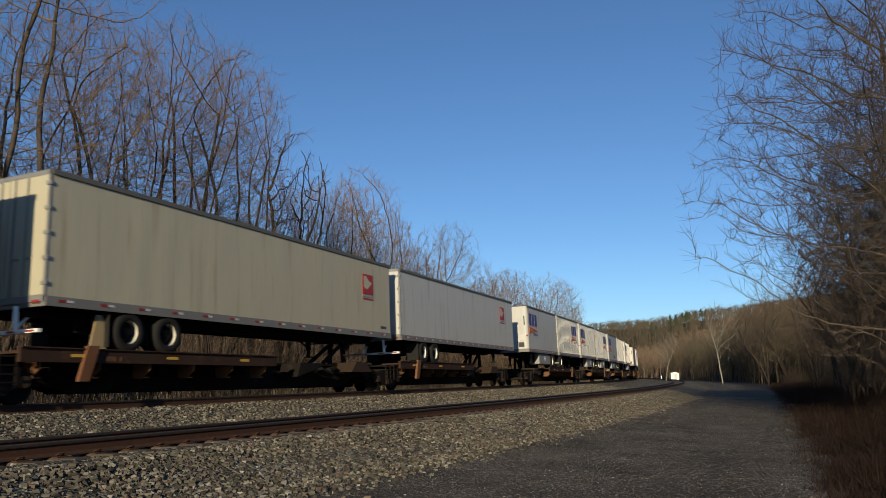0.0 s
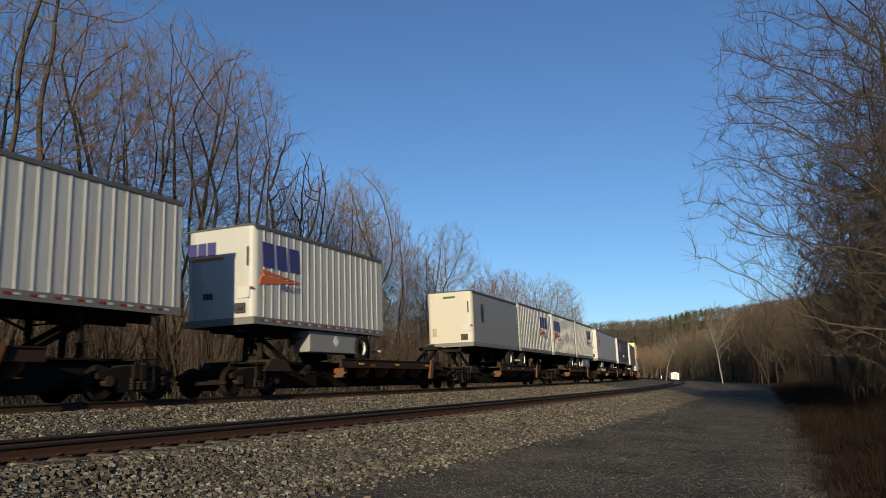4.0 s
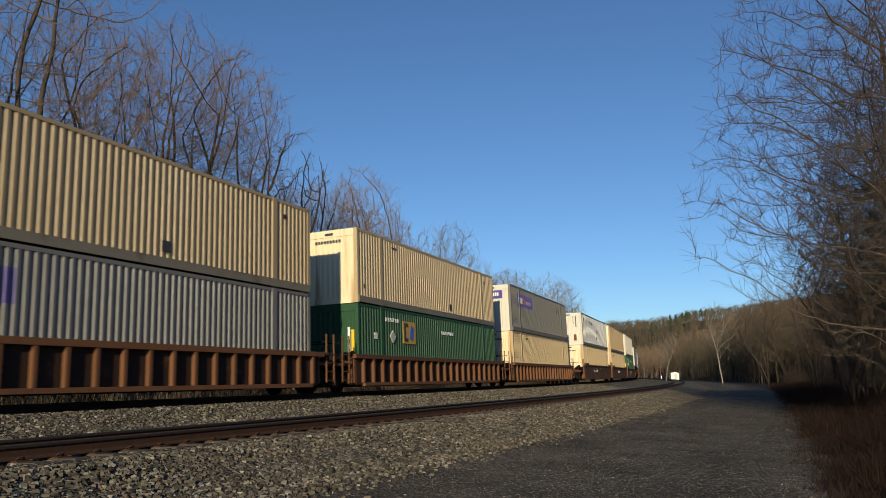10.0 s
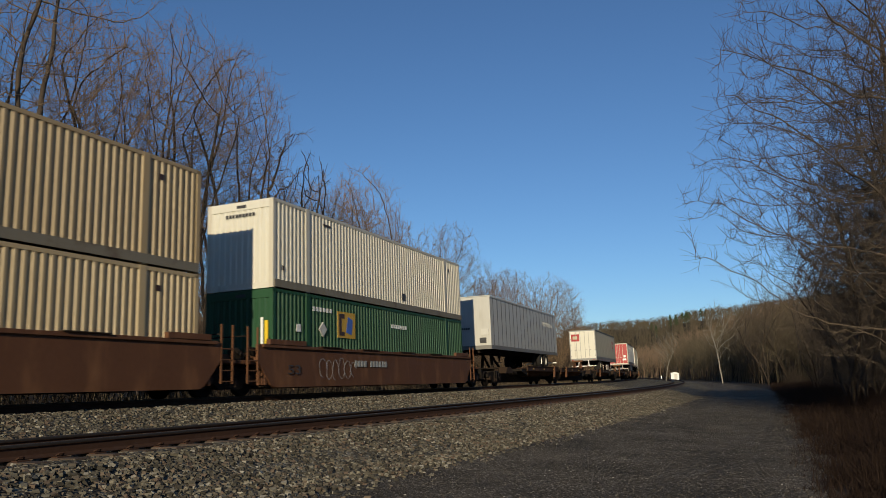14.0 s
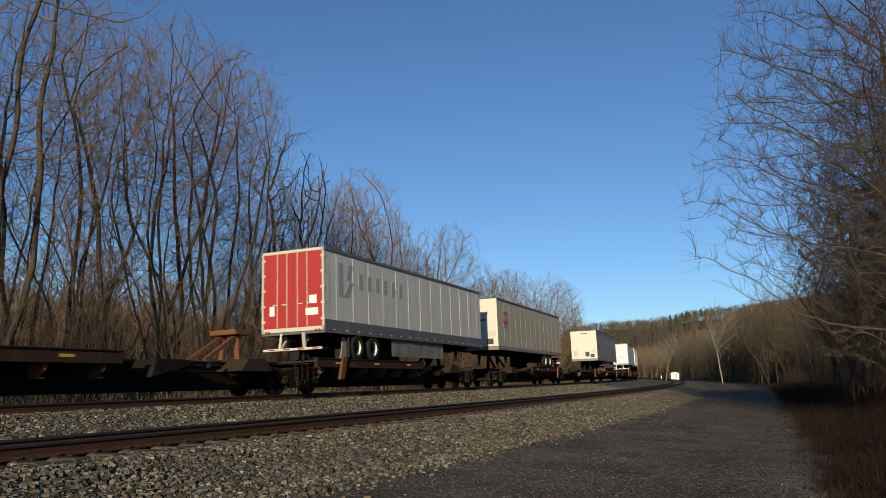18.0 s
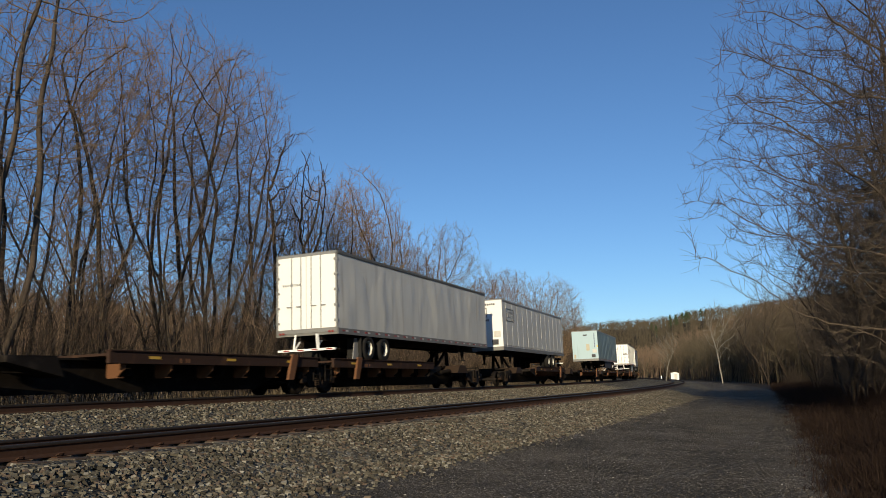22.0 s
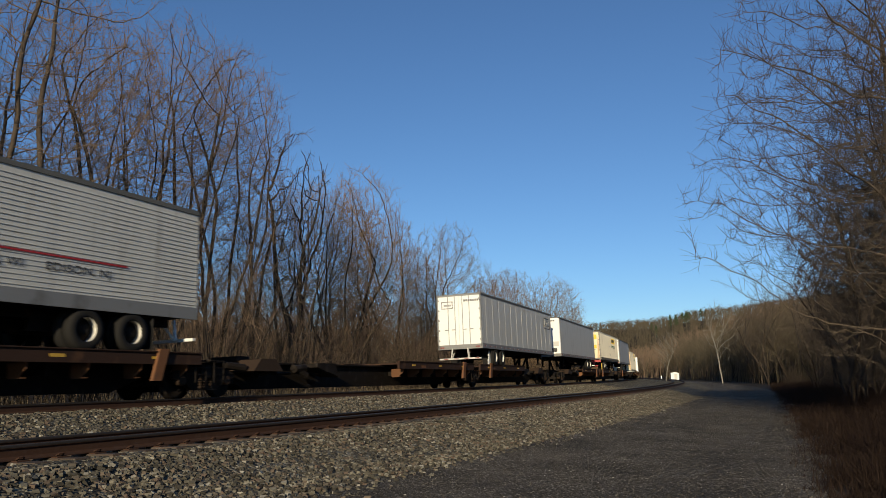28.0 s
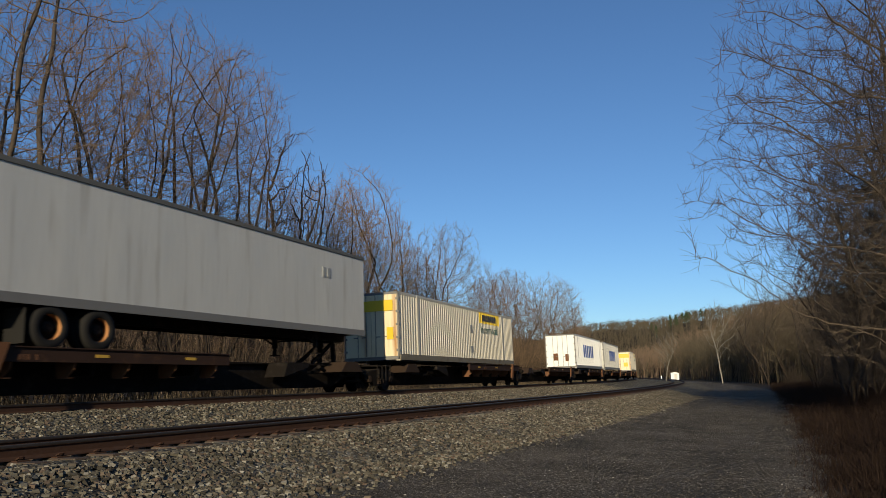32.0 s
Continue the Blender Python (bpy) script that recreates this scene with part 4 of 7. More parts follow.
# far woods on the hills: thin stems and twigs, joined
def far_wood(name, count, place, seed, mat, label, height=(9, 14), twig=9, girth=1.0):
    r = np.random.RandomState(seed)
    w = Wood()
    xs, ys = place(r, count)
    zs = ground_height(xs, ys)
    for x, y, z in zip(xs, ys, zs):
        h = r.uniform(*height)
        top = np.array([x + r.normal(0, 0.5), y + r.normal(0, 0.5), z + h])
        w.branch([(x, y, z - 0.3), (x * 0.15 + top[0] * 0.85, y * 0.15 + top[1] * 0.85, z + h * 0.85)], [0.15 * girth, 0.05 * girth], 3)
        for i in range(twig):
            f = r.uniform(0.25, 0.85)
            a = r.uniform(0, 6.28)
            q = np.array([x, y, z + h * f])
            l = h * 0.34 * (1.1 - f * 0.5)
            up = r.uniform(0.35, 0.9)
            w.branch([q, q + np.array([math.cos(a) * l * 0.8, math.sin(a) * l * 0.8, l * up])], [0.07 * girth, 0.035 * girth], 3)
    ob = mesh_part(name, w.mesh(name), M[mat])
    return tagged(ob, label, "woods", kind="stuff")


def by_track(s0, s1, l0, l1):
    def place(r, n):
        s, lat = r.uniform(s0, s1, n), r.uniform(l0, l1, n)
        x, y, tx, ty = along(far_line, s, 0)
        return x - ty * lat, y + tx * lat
    return place


def sector(a0, a1, d0, d1):
    def place(r, n):
        a, d = np.radians(r.uniform(a0, a1, n)), np.sqrt(r.uniform(d0 ** 2, d1 ** 2, n))
        return d * np.sin(a), d * np.cos(a)
    return place


far_wood("far_woods", 700, by_track(60, 330, 14, 70), 1, "twig", "distant leafless brown woods along the curve", (8, 11), 16, 0.7)
far_wood("far_woods", 900, by_track(-40, 140, 24, 110), 4, "twig", "leafless brown woods deep behind the far track", (9, 13), 12, 0.7)
# this belt is coloured darker too, as if shaded
far_wood("far_woods", 1700, by_track(36, 170, -85, -36), 7, "shadetwig", "leafless brown woods deep beyond the road", (11, 18), 26, 0.5)
far_wood("far_woods", 2000, by_track(140, 300, -100, -24), 2, "hillwood", "distant leafless brown woods beyond the road", (11, 17), 24, 0.5)
far_wood("far_woods", 900, by_track(290, 430, -130, -19), 8, "twig", "distant leafless brown woods at the end of the curve", (10, 15), 10, 1.0)
far_wood("far_woods", 5200, sector(9, 28, 320, 900), 3, "hillwood", "distant leafless woods on the hillside", (7, 10), 12, 1.15)
far_wood("far_woods", 700, sector(-40, 6, 150, 420), 5, "twig", "distant leafless woods on the left hill", (9, 13), 10, 1.2)


def far_pines(count, seed):
    r = np.random.RandomState(seed)
    w = Wood()
    xs, ys = sector(15.2, 19.6, 560, 600)(r, count)
    for x, y, z in zip(xs, ys, ground_height(xs, ys)):
        h = r.uniform(6.5, 9)
        w.branch([(x, y, z), (x, y, z + h)], [0.25, 0.05], 4)
        for i in range(60):
            f = r.uniform(0.3, 1.0)
            a = r.uniform(0, 6.28)
            l = h * 0.26 * (1.1 - f)
            q = np.array([x, y, z + h * f])
            w.branch([q, q + np.array([math.cos(a) * l, math.sin(a) * l, 0.2]), q + np.array([math.cos(a) * l * 1.1, math.sin(a) * l * 1.1, 0.5])], [0.30, 0.34, 0.05], 4)
    return tagged(mesh_part("pine_group", w.mesh("pine_group"), M["needles"]), "small group of dark green pines on the ridge", "pines", kind="stuff")


far_pines(16, 6)


# ---------------------------------------------------------------- grass and weeds
def tufts(name, xs, ys, zs, height, blades, lean, mat, seed, label, width=0.006):
    r = np.random.RandomState(seed)
    n = len(xs) * blades
    x, y, z = np.repeat(xs, blades), np.repeat(ys, blades), np.repeat(zs, blades)
    x, y = x + r.normal(0, 0.10, n), y + r.normal(0, 0.10, n)
    a, h = r.uniform(0, 6.28, n), np.repeat(height, blades) * r.uniform(0.5, 1.1, n)
    l = h * np.abs(r.normal(0, lean, n))
    dx, dy = np.cos(a), np.sin(a)
    w = width * r.uniform(0.6, 1.4, n)
    b = r.uniform(0, 6.28, n)
    wx, wy = np.cos(b) * w, np.sin(b) * w
    v = np.empty((n, 5, 3))
    v[:, 0] = np.stack([x - wx, y - wy, z - 0.03], 1)
    v[:, 1] = np.stack([x + wx, y + wy, z - 0.03], 1)
    v[:, 2] = np.stack([x + dx * l * 0.35 + wx * 0.8, y + dy * l * 0.35 + wy * 0.8, z + h * 0.55], 1)
    v[:, 3] = np.stack([x + dx * l * 0.35 - wx * 0.8, y + dy * l * 0.35 - wy * 0.8, z + h * 0.55], 1)
    v[:, 4] = np.stack([x + dx * l, y + dy * l, z + h], 1)
    i = np.arange(n)[:, None] * 5
    me = bpy.data.meshes.new(name)
    me.from_pydata(v.reshape(-1, 3).tolist(), [], (i + np.array([0, 1, 2, 3])).tolist() + (i + np.array([3, 2, 4])).tolist())
    return tagged(mesh_part(name, me, M[mat]), label, "grass", kind="stuff")


r = np.random.RandomState(9)
# dry reeds along the far side of the far track
n = 5200
s, lat = -14 + 150 * r.rand(n) ** 1.4, r.uniform(3.4, 7.5, n)
x, y, tx, ty = along(far_line, s, 0)
x, y = x - ty * lat, y + tx * lat
tufts("dry_grass", x, y, ground_height(x, y), r.uniform(0.5, 1.15, n), 8, 0.3, "drygrass", 1, "pale dry reeds and grass beyond the far track", 0.011)
# reddish weeds to the right of the road
n = 16000
yy = 5 + 190 * r.rand(n) ** 1.9
inset = np.abs(r.normal(0, 1, n)) * (2.2 + 0.05 * yy) + r.normal(0, 0.25, n) + 0.35 + 0.3 * np.sin(yy * 0.9) * np.sin(yy * 0.31)
xx = 0.42 * yy + 0.4 + inset
clump = 0.75 + 0.35 * np.sin(xx * 1.7 + 2 * np.sin(yy * 0.8)) * np.cos(yy * 1.3)
hh = np.clip(0.22 + inset * 0.22, 0.12, 1.2) * clump * r.uniform(0.55, 1.15, n)
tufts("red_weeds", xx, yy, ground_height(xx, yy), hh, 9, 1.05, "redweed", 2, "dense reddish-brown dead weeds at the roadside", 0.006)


# a pale relay cabinet and a low post beyond the curve
def relay_cabinet(x, y):
    ob = thing("relay_cabinet", "pale grey metal trackside relay cabinet with a door", "cabinet")
    z = float(ground_height(x, y)[0])
    part("body", boxes((-1.05, 1.05, -0.8, 0.8, 0.15, 2.1), bevel=0.03), M["shedwhite"], ob)
    part("roof", prism(bmesh.new(), [(-1.15, 2.1), (1.15, 2.1), (1.15, 2.18), (0, 2.42), (-1.15, 2.18)], -0.9, 0.9), M["shedwhite"], ob)
    d = part("door", boxes((-0.15, 0.6, -0.84, -0.79, 0.3, 1.9), bevel=0.01), M["dullwhite"], ob)
    part("door_handle", boxes((-0.08, -0.03, -0.88, -0.83, 1.0, 1.25)), M["ink"], d)
    part("plinth", boxes((-1.1, 1.1, -0.85, 0.85, -0.2, 0.16)), M["ballast"], ob)
    ob.matrix_world = pose(x, y, z, 0, 0, -14)


relay_cabinet(62.3, 206)
post = tagged(new("marker_post"), "low white trackside marker post", "post")
part("post", boxes((-0.12, 0.12, -0.12, 0.12, -0.2, 1.5), bevel=0.02), M["shedwhite"], post)
post.matrix_world = pose(58.4, 205, float(ground_height(58.4, 205)[0]))


# ---------------------------------------------------------------- the train: loads
HALF = 1.295            # half the width of a trailer or container


def plate(name, parent, mat, outline, y=-HALF, proud=0.008, label=""):
    """A thin flat shape in x and z on the side of a load."""
    return part(name, prism(bmesh.new(), outline, y - proud, y + 0.004), M[mat], parent, label)


def rect(x0, x1, z0, z1, skew=0.0):
    return [(x0, z0), (x1, z0), (x1 + skew, z1), (x0 + skew, z1)]


def bars(name, parent, mat, rects, y=-HALF, proud=0.008, label=""):
    """Plain bars that stand for a mark, one mesh."""
    bm = bmesh.new()
    for r in rects:
        prism(bm, rect(*r), y - proud, y + 0.004)
    return part(name, bm, M[mat], parent, label)


def end_bars(name, parent, mat, rects, x=0.0, proud=0.008, label=""):
    """Plain bars on the near end: (y0, y1, z0, z1), y to the left."""
    if name in ("notice", "rust_patch", "front_box", "painted_block"):
        for more in rects[1:]:
            part(name, box(bmesh.new(), x - proud, x + 0.004, *more), M[mat], parent, label)
        rects = rects[:1]
    bm = bmesh.new()
    for y0, y1, z0, z1 in rects:
        box(bm, x - proud, x + 0.004, y0, y1, z0, z1)
    return part(name, bm, M[mat], parent, label)


def side_sheet(x0, x1, z0, z1, y, dent, seed, nx=96, nz=10):
    """A thin wall skin that is not quite flat."""
    bm = bmesh.new()
    sgn = -1 if y < 0 else 1
    grid = []
    for i in range(nx + 1):
        col = []
        for k in range(nz + 1):
            x, z = x0 + (x1 - x0) * i / nx, z0 + (z1 - z0) * k / nz
            edge = min(1.0, min(k, nz - k) / 1.5, min(i, nx - i) / 1.5)
            d = noise.noise((x * 0.75, seed * 7.1, z * 0.5)) + 0.6 * noise.noise((x * 2.1, seed * 3.3, z * 0.8)) + 0.25 * noise.noise((x * 5.0, seed * 1.7, z * 0.6))
            col.append(bm.verts.new((x, y + sgn * (0.004 + dent * edge * d), z)))
        grid.append(col)
    for i in range(nx):
        for k in range(nz):
            q = (grid[i][k], grid[i + 1][k], grid[i + 1][k + 1], grid[i][k + 1])
            f = bm.faces.new(q if sgn < 0 else q[::-1])
            f.smooth = True
    return bm


def wheel(parent, x, z, y, rim="rim", sgn=-1, r=0.50):
    """A dual road wheel: tyre and dished rim, outer face towards sgn."""
    bm = bmesh.new()
    for off in (0.0, 0.33):
        lathe(bm, [(r * 0.58, sgn * (-0.02 - off)), (r * 0.64, sgn * (0.0 - off)), (r * 0.86, sgn * (0.0 - off)), (r * 0.97, sgn * (-0.03 - off)), (r, sgn * (-0.07 - off)), (r, sgn * (-0.2 - off)), (r * 0.95, sgn * (-0.26 - off)), (r * 0.58, sgn * (-0.26 - off))], (x, y, z), 26)
    t = part("tyre", bm, M["tyre"], parent)
    bm = lathe(bmesh.new(), [(r * 0.63, sgn * -0.008), (r * 0.60, sgn * -0.015), (r * 0.57, sgn * -0.06), (r * 0.55, sgn * -0.24), (r * 0.60, sgn * -0.24), (r * 0.63, sgn * -0.06)], (x, y, z), 26)
    part("rim", bm, M[rim], t)
    # dark hub colour carries the shade deep inside the dish
    bm = lathe(bmesh.new(), [(r * 0.55, sgn * -0.20), (r * 0.30, sgn * -0.23), (r * 0.27, sgn * -0.10), (r * 0.2, sgn * -0.08), (0.01, sgn * -0.08), (0.01, sgn * -0.25), (r * 0.55, sgn * -0.25)], (x, y, z), 20)
    part("hub", bm, M["grimesteel"], t)
    return t


def tape(parent, L, z, x0=0.3, gap=0.9, kind="reflector", y=-HALF, h=0.055):
    reds, whites = [], []
    x = x0
    while x < L - 0.5:
        reds.append((x, x + 0.22, z, z + h))
        whites.append((x + 0.22, x + 0.40, z, z + h))
        x += gap
    for name, mat, rows in (("red_tape", kind, reds), ("white_tape", "dullwhite", whites)):
        bars(name, parent, mat, rows, y, 0.03)["kind"] = "stuff"


def end_doors(parent, x, sgn, z0, z1, mat, frame="alu", marks=True):
    """Two rear doors with hinges and lock rods, outer face at x towards sgn."""
    f = bmesh.new()
    box(f, x - 0.03, x + 0.03, -HALF, -HALF + 0.07, z0, z1)
    box(f, x - 0.03, x + 0.03, HALF - 0.07, HALF, z0, z1)
    box(f, x - 0.03, x + 0.03, -HALF, HALF, z1 - 0.10, z1)
    box(f, x - 0.03, x + 0.03, -HALF, HALF, z0, z0 + 0.14)
    part("rear_frame", f, M[frame], parent)
    for side in (-1, 1):
        y0, y1 = (0.012, HALF - 0.075) if side > 0 else (-HALF + 0.075, -0.012)
        d = part("door", boxes((x - 0.022, x + 0.022, y0, y1, z0 + 0.145, z1 - 0.105), bevel=0.006), M[mat], parent)
        b = bmesh.new()
        for yy in (side * 0.22, side * 0.62):
            cyl(b, (x + sgn * 0.045, yy, z0 + 0.15), (x + sgn * 0.045, yy, z1 - 0.11), 0.016, 6)
            box(b, x + sgn * 0.03 - 0.03, x + sgn * 0.03 + 0.03, yy - 0.2 if side < 0 else yy, yy if side < 0 else yy + 0.2, z0 + 0.95, z0 + 0.99)
        part("lock_rod", b, M[frame], d)
        hm = bpy.data.meshes.new("hinge")
        h = boxes((-0.03, 0.03, -0.1, 0.05, 0.0, 0.09), bevel=0.006)
        h.to_mesh(hm)
        h.free()
        hm.materials.append(M[frame])
        for k in range(5):
            q = new("hinge", hm)
            q.parent, q.location = d, (x + sgn * 0.02, side * (HALF - 0.05) + (0.02 if side < 0 else 0.0), z0 + 0.35 + k * (z1 - z0 - 0.7) / 4)


def bumper(parent, x, sgn, mat="white"):
    b = bmesh.new()
    for y in (-0.45, 0.45):
        beam(b, (x + sgn * 0.03, y, 2.1), (x + sgn * 0.06, y * 1.15, 1.55), 0.1, 0.06)
        beam(b, (x - sgn * 0.5, y, 2.1), (x + sgn * 0.03, y, 1.6), 0.05, 0.05)
    box(b, x + sgn * 0.02 - 0.05, x + sgn * 0.02 + 0.05, -1.2, 1.2, 1.5, 1.58)
    part("rear_bumper", b, M[mat], parent)
    end_bars("bumper_tape", parent, "reflector", [(y, y + 0.25, 1.52, 1.56) for y in (-1.1, -0.5, 0.1, 0.7)], x + sgn * 0.07, 0.008)
    lights = [(y, y + 0.09, 2.13, 2.2) for y in (-1.15, -1.02, 0.93, 1.06)]
    end_bars("tail_light", parent, "reflector", lights, x + sgn * 0.035, 0.012)


def trailer(u, L, label, colour, rear_near, side="smooth", z0=2.06, z1=5.1, axles=None, nose=0.0, rail="alu", band=0.0, band_mat="alu", roof="roofdark", skirt=None,
            door=None, rim="rim", dent=0.008, seed=1, tapes=0.9, post=(0.61, 0.05, 0.02), post_mat=None, front=None, reefer=False, guard=None, group="", bump="white", legs=True):
    """A highway semi-trailer; x from the near end, z from the rail top."""
    ob = thing("semi_trailer", label, "trailer", group)
    floor = z0 + 0.20
    b = boxes((0.02, L - 0.02, -HALF + 0.012, HALF - 0.012, floor, z1 - 0.06))
    if nose:
        e = [q for q in b.edges if abs(q.verts[0].co.x - q.verts[1].co.x) < 1e-4 and abs(q.verts[0].co.y - q.verts[1].co.y) < 1e-4 and (q.verts[0].co.x < 1) == (not rear_near)]
        bmesh.ops.bevel(b, geom=e, offset=nose, segments=5, affect="EDGES", profile=0.5)
    part("body", b, M[front or colour], ob)
    s0, s1 = (nose if nose and not rear_near else 0.03), L - (nose if nose and rear_near else 0.03)
    part("side_wall", side_sheet(s0, s1, floor, z1 - 0.07, -HALF + 0.008, dent, seed), M[colour], ob)
    part("side_wall", side_sheet(s0, s1, floor, z1 - 0.07, HALF - 0.008, dent, seed + 50, 24, 4), M[colour], ob)
    t = bmesh.new()
    for y in (-1, 1):
        box(t, 0.0, L, y * HALF - 0.03, y * HALF + 0.012, z1 - 0.13, z1 - 0.01, 0.008)
    box(t, 0.0, L, -HALF, HALF, z1 - 0.05, z1, 0.01)
    part("roof", t, M[roof], ob)
    t = bmesh.new()
    for y in (-1, 1):
        box(t, 0.0, L, y * HALF - 0.02, y * HALF + 0.02, z0, floor + 0.02 + band, 0.006)
    box(t, 0.0, 0.08, -HALF, HALF, z0, floor + 0.02)
    part("bottom_rail", t, M[band_mat if band else ("slate" if rail == "alu" else rail)], ob)
    part("underfloor", boxes((0.1, L - 0.1, -HALF + 0.02, HALF - 0.02, z0 + 0.05, floor), (0.2, L - 0.2, -0.5, -0.38, z0 - 0.18, z0 + 0.06), (0.2, L - 0.2, 0.38, 0.5, z0 - 0.18, z0 + 0.06)), M["grimesteel"], ob)
    if side == "posts":
        step, w, d = post
        pm = bpy.data.meshes.new("side_post")
        pb = boxes((-w / 2, w / 2, -d, 0.004, floor + 0.02 + band, z1 - 0.13), bevel=min(w, d) * 0.3)
        pb.to_mesh(pm)
        pb.free()
        pm.materials.append(M[post_mat or colour])
        x = step * 0.7 + (nose if not rear_near else 0)
        while x < L - 0.2 - (nose if rear_near else 0):
            q = new("side_post", pm)
            q.parent = ob
            q.location = (x, -HALF + 0.006, 0)
            x += step
    if side == "smooth" and L > 12 and colour == "cream" and dent < 0.006:
        sm = bpy.data.meshes.new("panel_seam")
        sb = boxes((-0.02, 0.02, -0.002, 0.004, floor + 0.02 + band, z1 - 0.13))
        sb.to_mesh(sm)
        sb.free()
        sm.materials.append(M[colour])
        for k in range(12):
            q = new("panel_seam", sm)
            q.parent = ob
            q.location = (1.35 + k * 1.22 + 0.03 * math.sin(k * 5 + seed), -HALF - 0.0005 - dent * 0.6, 0)
    if side == "flutes":
        fm = bpy.data.meshes.new("side_flute")
        fb = boxes((s0, s1, -0.014, 0.014, 0.0, 0.012))
        fb.to_mesh(fm)
        fb.free()
        fm.materials.append(M[post_mat or colour])
        z = floor + 0.08 + band
        while z < z1 - 0.2:
            for y in (-HALF, HALF):
                q = new("side_flute", fm)
                q.parent, q.location = ob, (0, y, z)
            z += 0.11
    # ends
    rx, rs = (0.0, -1) if rear_near else (L, 1)
    end_doors(ob, rx, rs, floor - 0.1, z1 - 0.02, door or colour, rail)
    bumper(ob, rx, rs, bump)
    fx, fs = (L, 1) if rear_near else (0.0, -1)
    g = bmesh.new()
    box(g, fx + fs * 0.02 - 0.03, fx + fs * 0.02 + 0.03, -1.0, -0.62, floor + 0.15, floor + 0.45, 0.01)
    cyl(g, (fx + fs * 0.06, -0.8, floor + 0.3), (fx + fs * 0.12, -0.8, floor + 0.3), 0.05, 8)
    cyl(g, (fx + fs * 0.06, -0.9, floor + 0.3), (fx + fs * 0.12, -0.9, floor + 0.3), 0.05, 8)
    part("air_fittings", g, M["ink"], ob)
    if not rear_near:
        part("front_plate", boxes((-0.014, 0.004, -1.15, -0.72, floor + 0.6, floor + 0.95), bevel=0.004), M["dullwhite"], ob)
    # running gear
    axles = axles or ((2.4, 3.7) if rear_near else (3.6, 4.9))
    ax = [a if rear_near else L - a for a in axles]
    for x in ax:
        wheel(ob, x, 1.62, -1.29, rim, -1, 0.485)
        wheel(ob, x, 1.62, 1.29, rim, 1, 0.485)
    g = bmesh.new()
    for x in ax:
        cyl(g, (x, -1.0, 1.62), (x, 1.0, 1.62), 0.07, 8)
    box(g, min(ax) - 0.9, max(ax) + 0.9, -0.5, -0.4, 1.6, 1.9)
    box(g, min(ax) - 0.9, max(ax) + 0.9, 0.4, 0.5, 1.6, 1.9)
    part("axle_frame", g, M["grimesteel"], ob)
    flap = (max(ax) + 0.62, max(ax) + 0.64) if not rear_near else (min(ax) - 0.64, min(ax) - 0.62)
    part("mud_flap", boxes((*flap, -1.27, -0.66, 1.25, 2.0)), M["tyre"], ob)
    part("mud_flap", boxes((*flap, 0.66, 1.27, 1.25, 2.0)), M["tyre"], ob)
    if guard:
        x = min(ax) - 0.62
        plate("mudguard", ob, guard, [(x - 0.42, 1.2), (x + 0.05, 1.2), (x + 0.1, 1.6), (x - 0.1, 1.98), (x - 0.25, 1.98)], -1.1, 0.03)
    if legs:
        lx = L - 2.75 if rear_near else 2.75
        g = bmesh.new()
        for y in (-0.85, 0.85):
            box(g, lx - 0.07, lx + 0.07, y - 0.07, y + 0.07, 1.62, 2.1)
            box(g, lx - 0.05, lx + 0.05, y - 0.05, y + 0.05, 1.38, 1.65)
            box(g, lx - 0.14, lx + 0.14, y - 0.12, y + 0.12, 1.34, 1.38)
            beam(g, (lx, y, 1.7), (lx - (0.9 if rear_near else -0.9), y, 2.06), 0.05, 0.05)
        cyl(g, (lx, -0.85, 1.85), (lx, 0.85, 1.85), 0.025, 6)
        part("landing_gear", g, M["grimesteel"], ob)
    if skirt:
        a, b2, mat = skirt
        out = [(a, z0 + 0.02), (b2, z0 + 0.02), (b2 - 0.1, 1.36), (a + 0.25, 1.36)]
        part("side_skirt", side_sheet(a + 0.2, b2 - 0.1, 1.36, z0 + 0.02, -1.18, 0.045, seed + 70, 60, 8), M[mat], ob)
        plate("side_skirt", ob, mat, out, 1.18, 0.03)
    if tapes:
        tape(ob, L, z0 + 0.10, gap=tapes)
    if reefer:
        r = part("cooling_unit", boxes((-0.42, -0.03, -0.95, 0.95, 3.35, 4.95), bevel=0.06), M["dullwhite"], ob, "white cooling unit on the front wall")
        part("grille", boxes((-0.44, -0.41, -0.85, 0.85, 4.25, 4.75), bevel=0.01), M["ink"], r)
        part("grille", boxes((-0.44, -0.41, -0.85, -0.2, 3.5, 4.1), bevel=0.01), M["ink"], r)
        part("tank", boxes((3.3, 4.5, -1.25, -0.7, 1.45, 2.0), bevel=0.06), M["alu"], ob)
    MOVING.append((ob, u, L))
    return ob


def corrugated(x0, x1, z0, z1, y, sgn, period=0.27, depth=0.058, phase=0.0):
    """A folded steel sheet with upright ridges."""
    bm = bmesh.new()
    xs, ys = [], []
    x = x0
    k = 0
    n = max(1, round((x1 - x0) / period))
    p = (x1 - x0) / n
    for i in range(n):
        for f, d in ((0.0, 0.0), (0.34, 0.0), (0.48, -depth), (0.86, -depth)):
            xs.append(x0 + (i + f) * p)
            ys.append(y + sgn * d)
    xs.append(x1)
    ys.append(y)
    lo = [bm.verts.new((a, b, z0)) for a, b in zip(xs, ys)]
    hi = [bm.verts.new((a, b, z1)) for a, b in zip(xs, ys)]
    for i in range(len(xs) - 1):
        q = (lo[i], lo[i + 1], hi[i + 1], hi[i])
        bm.faces.new(q if sgn < 0 else q[::-1])
    return bm


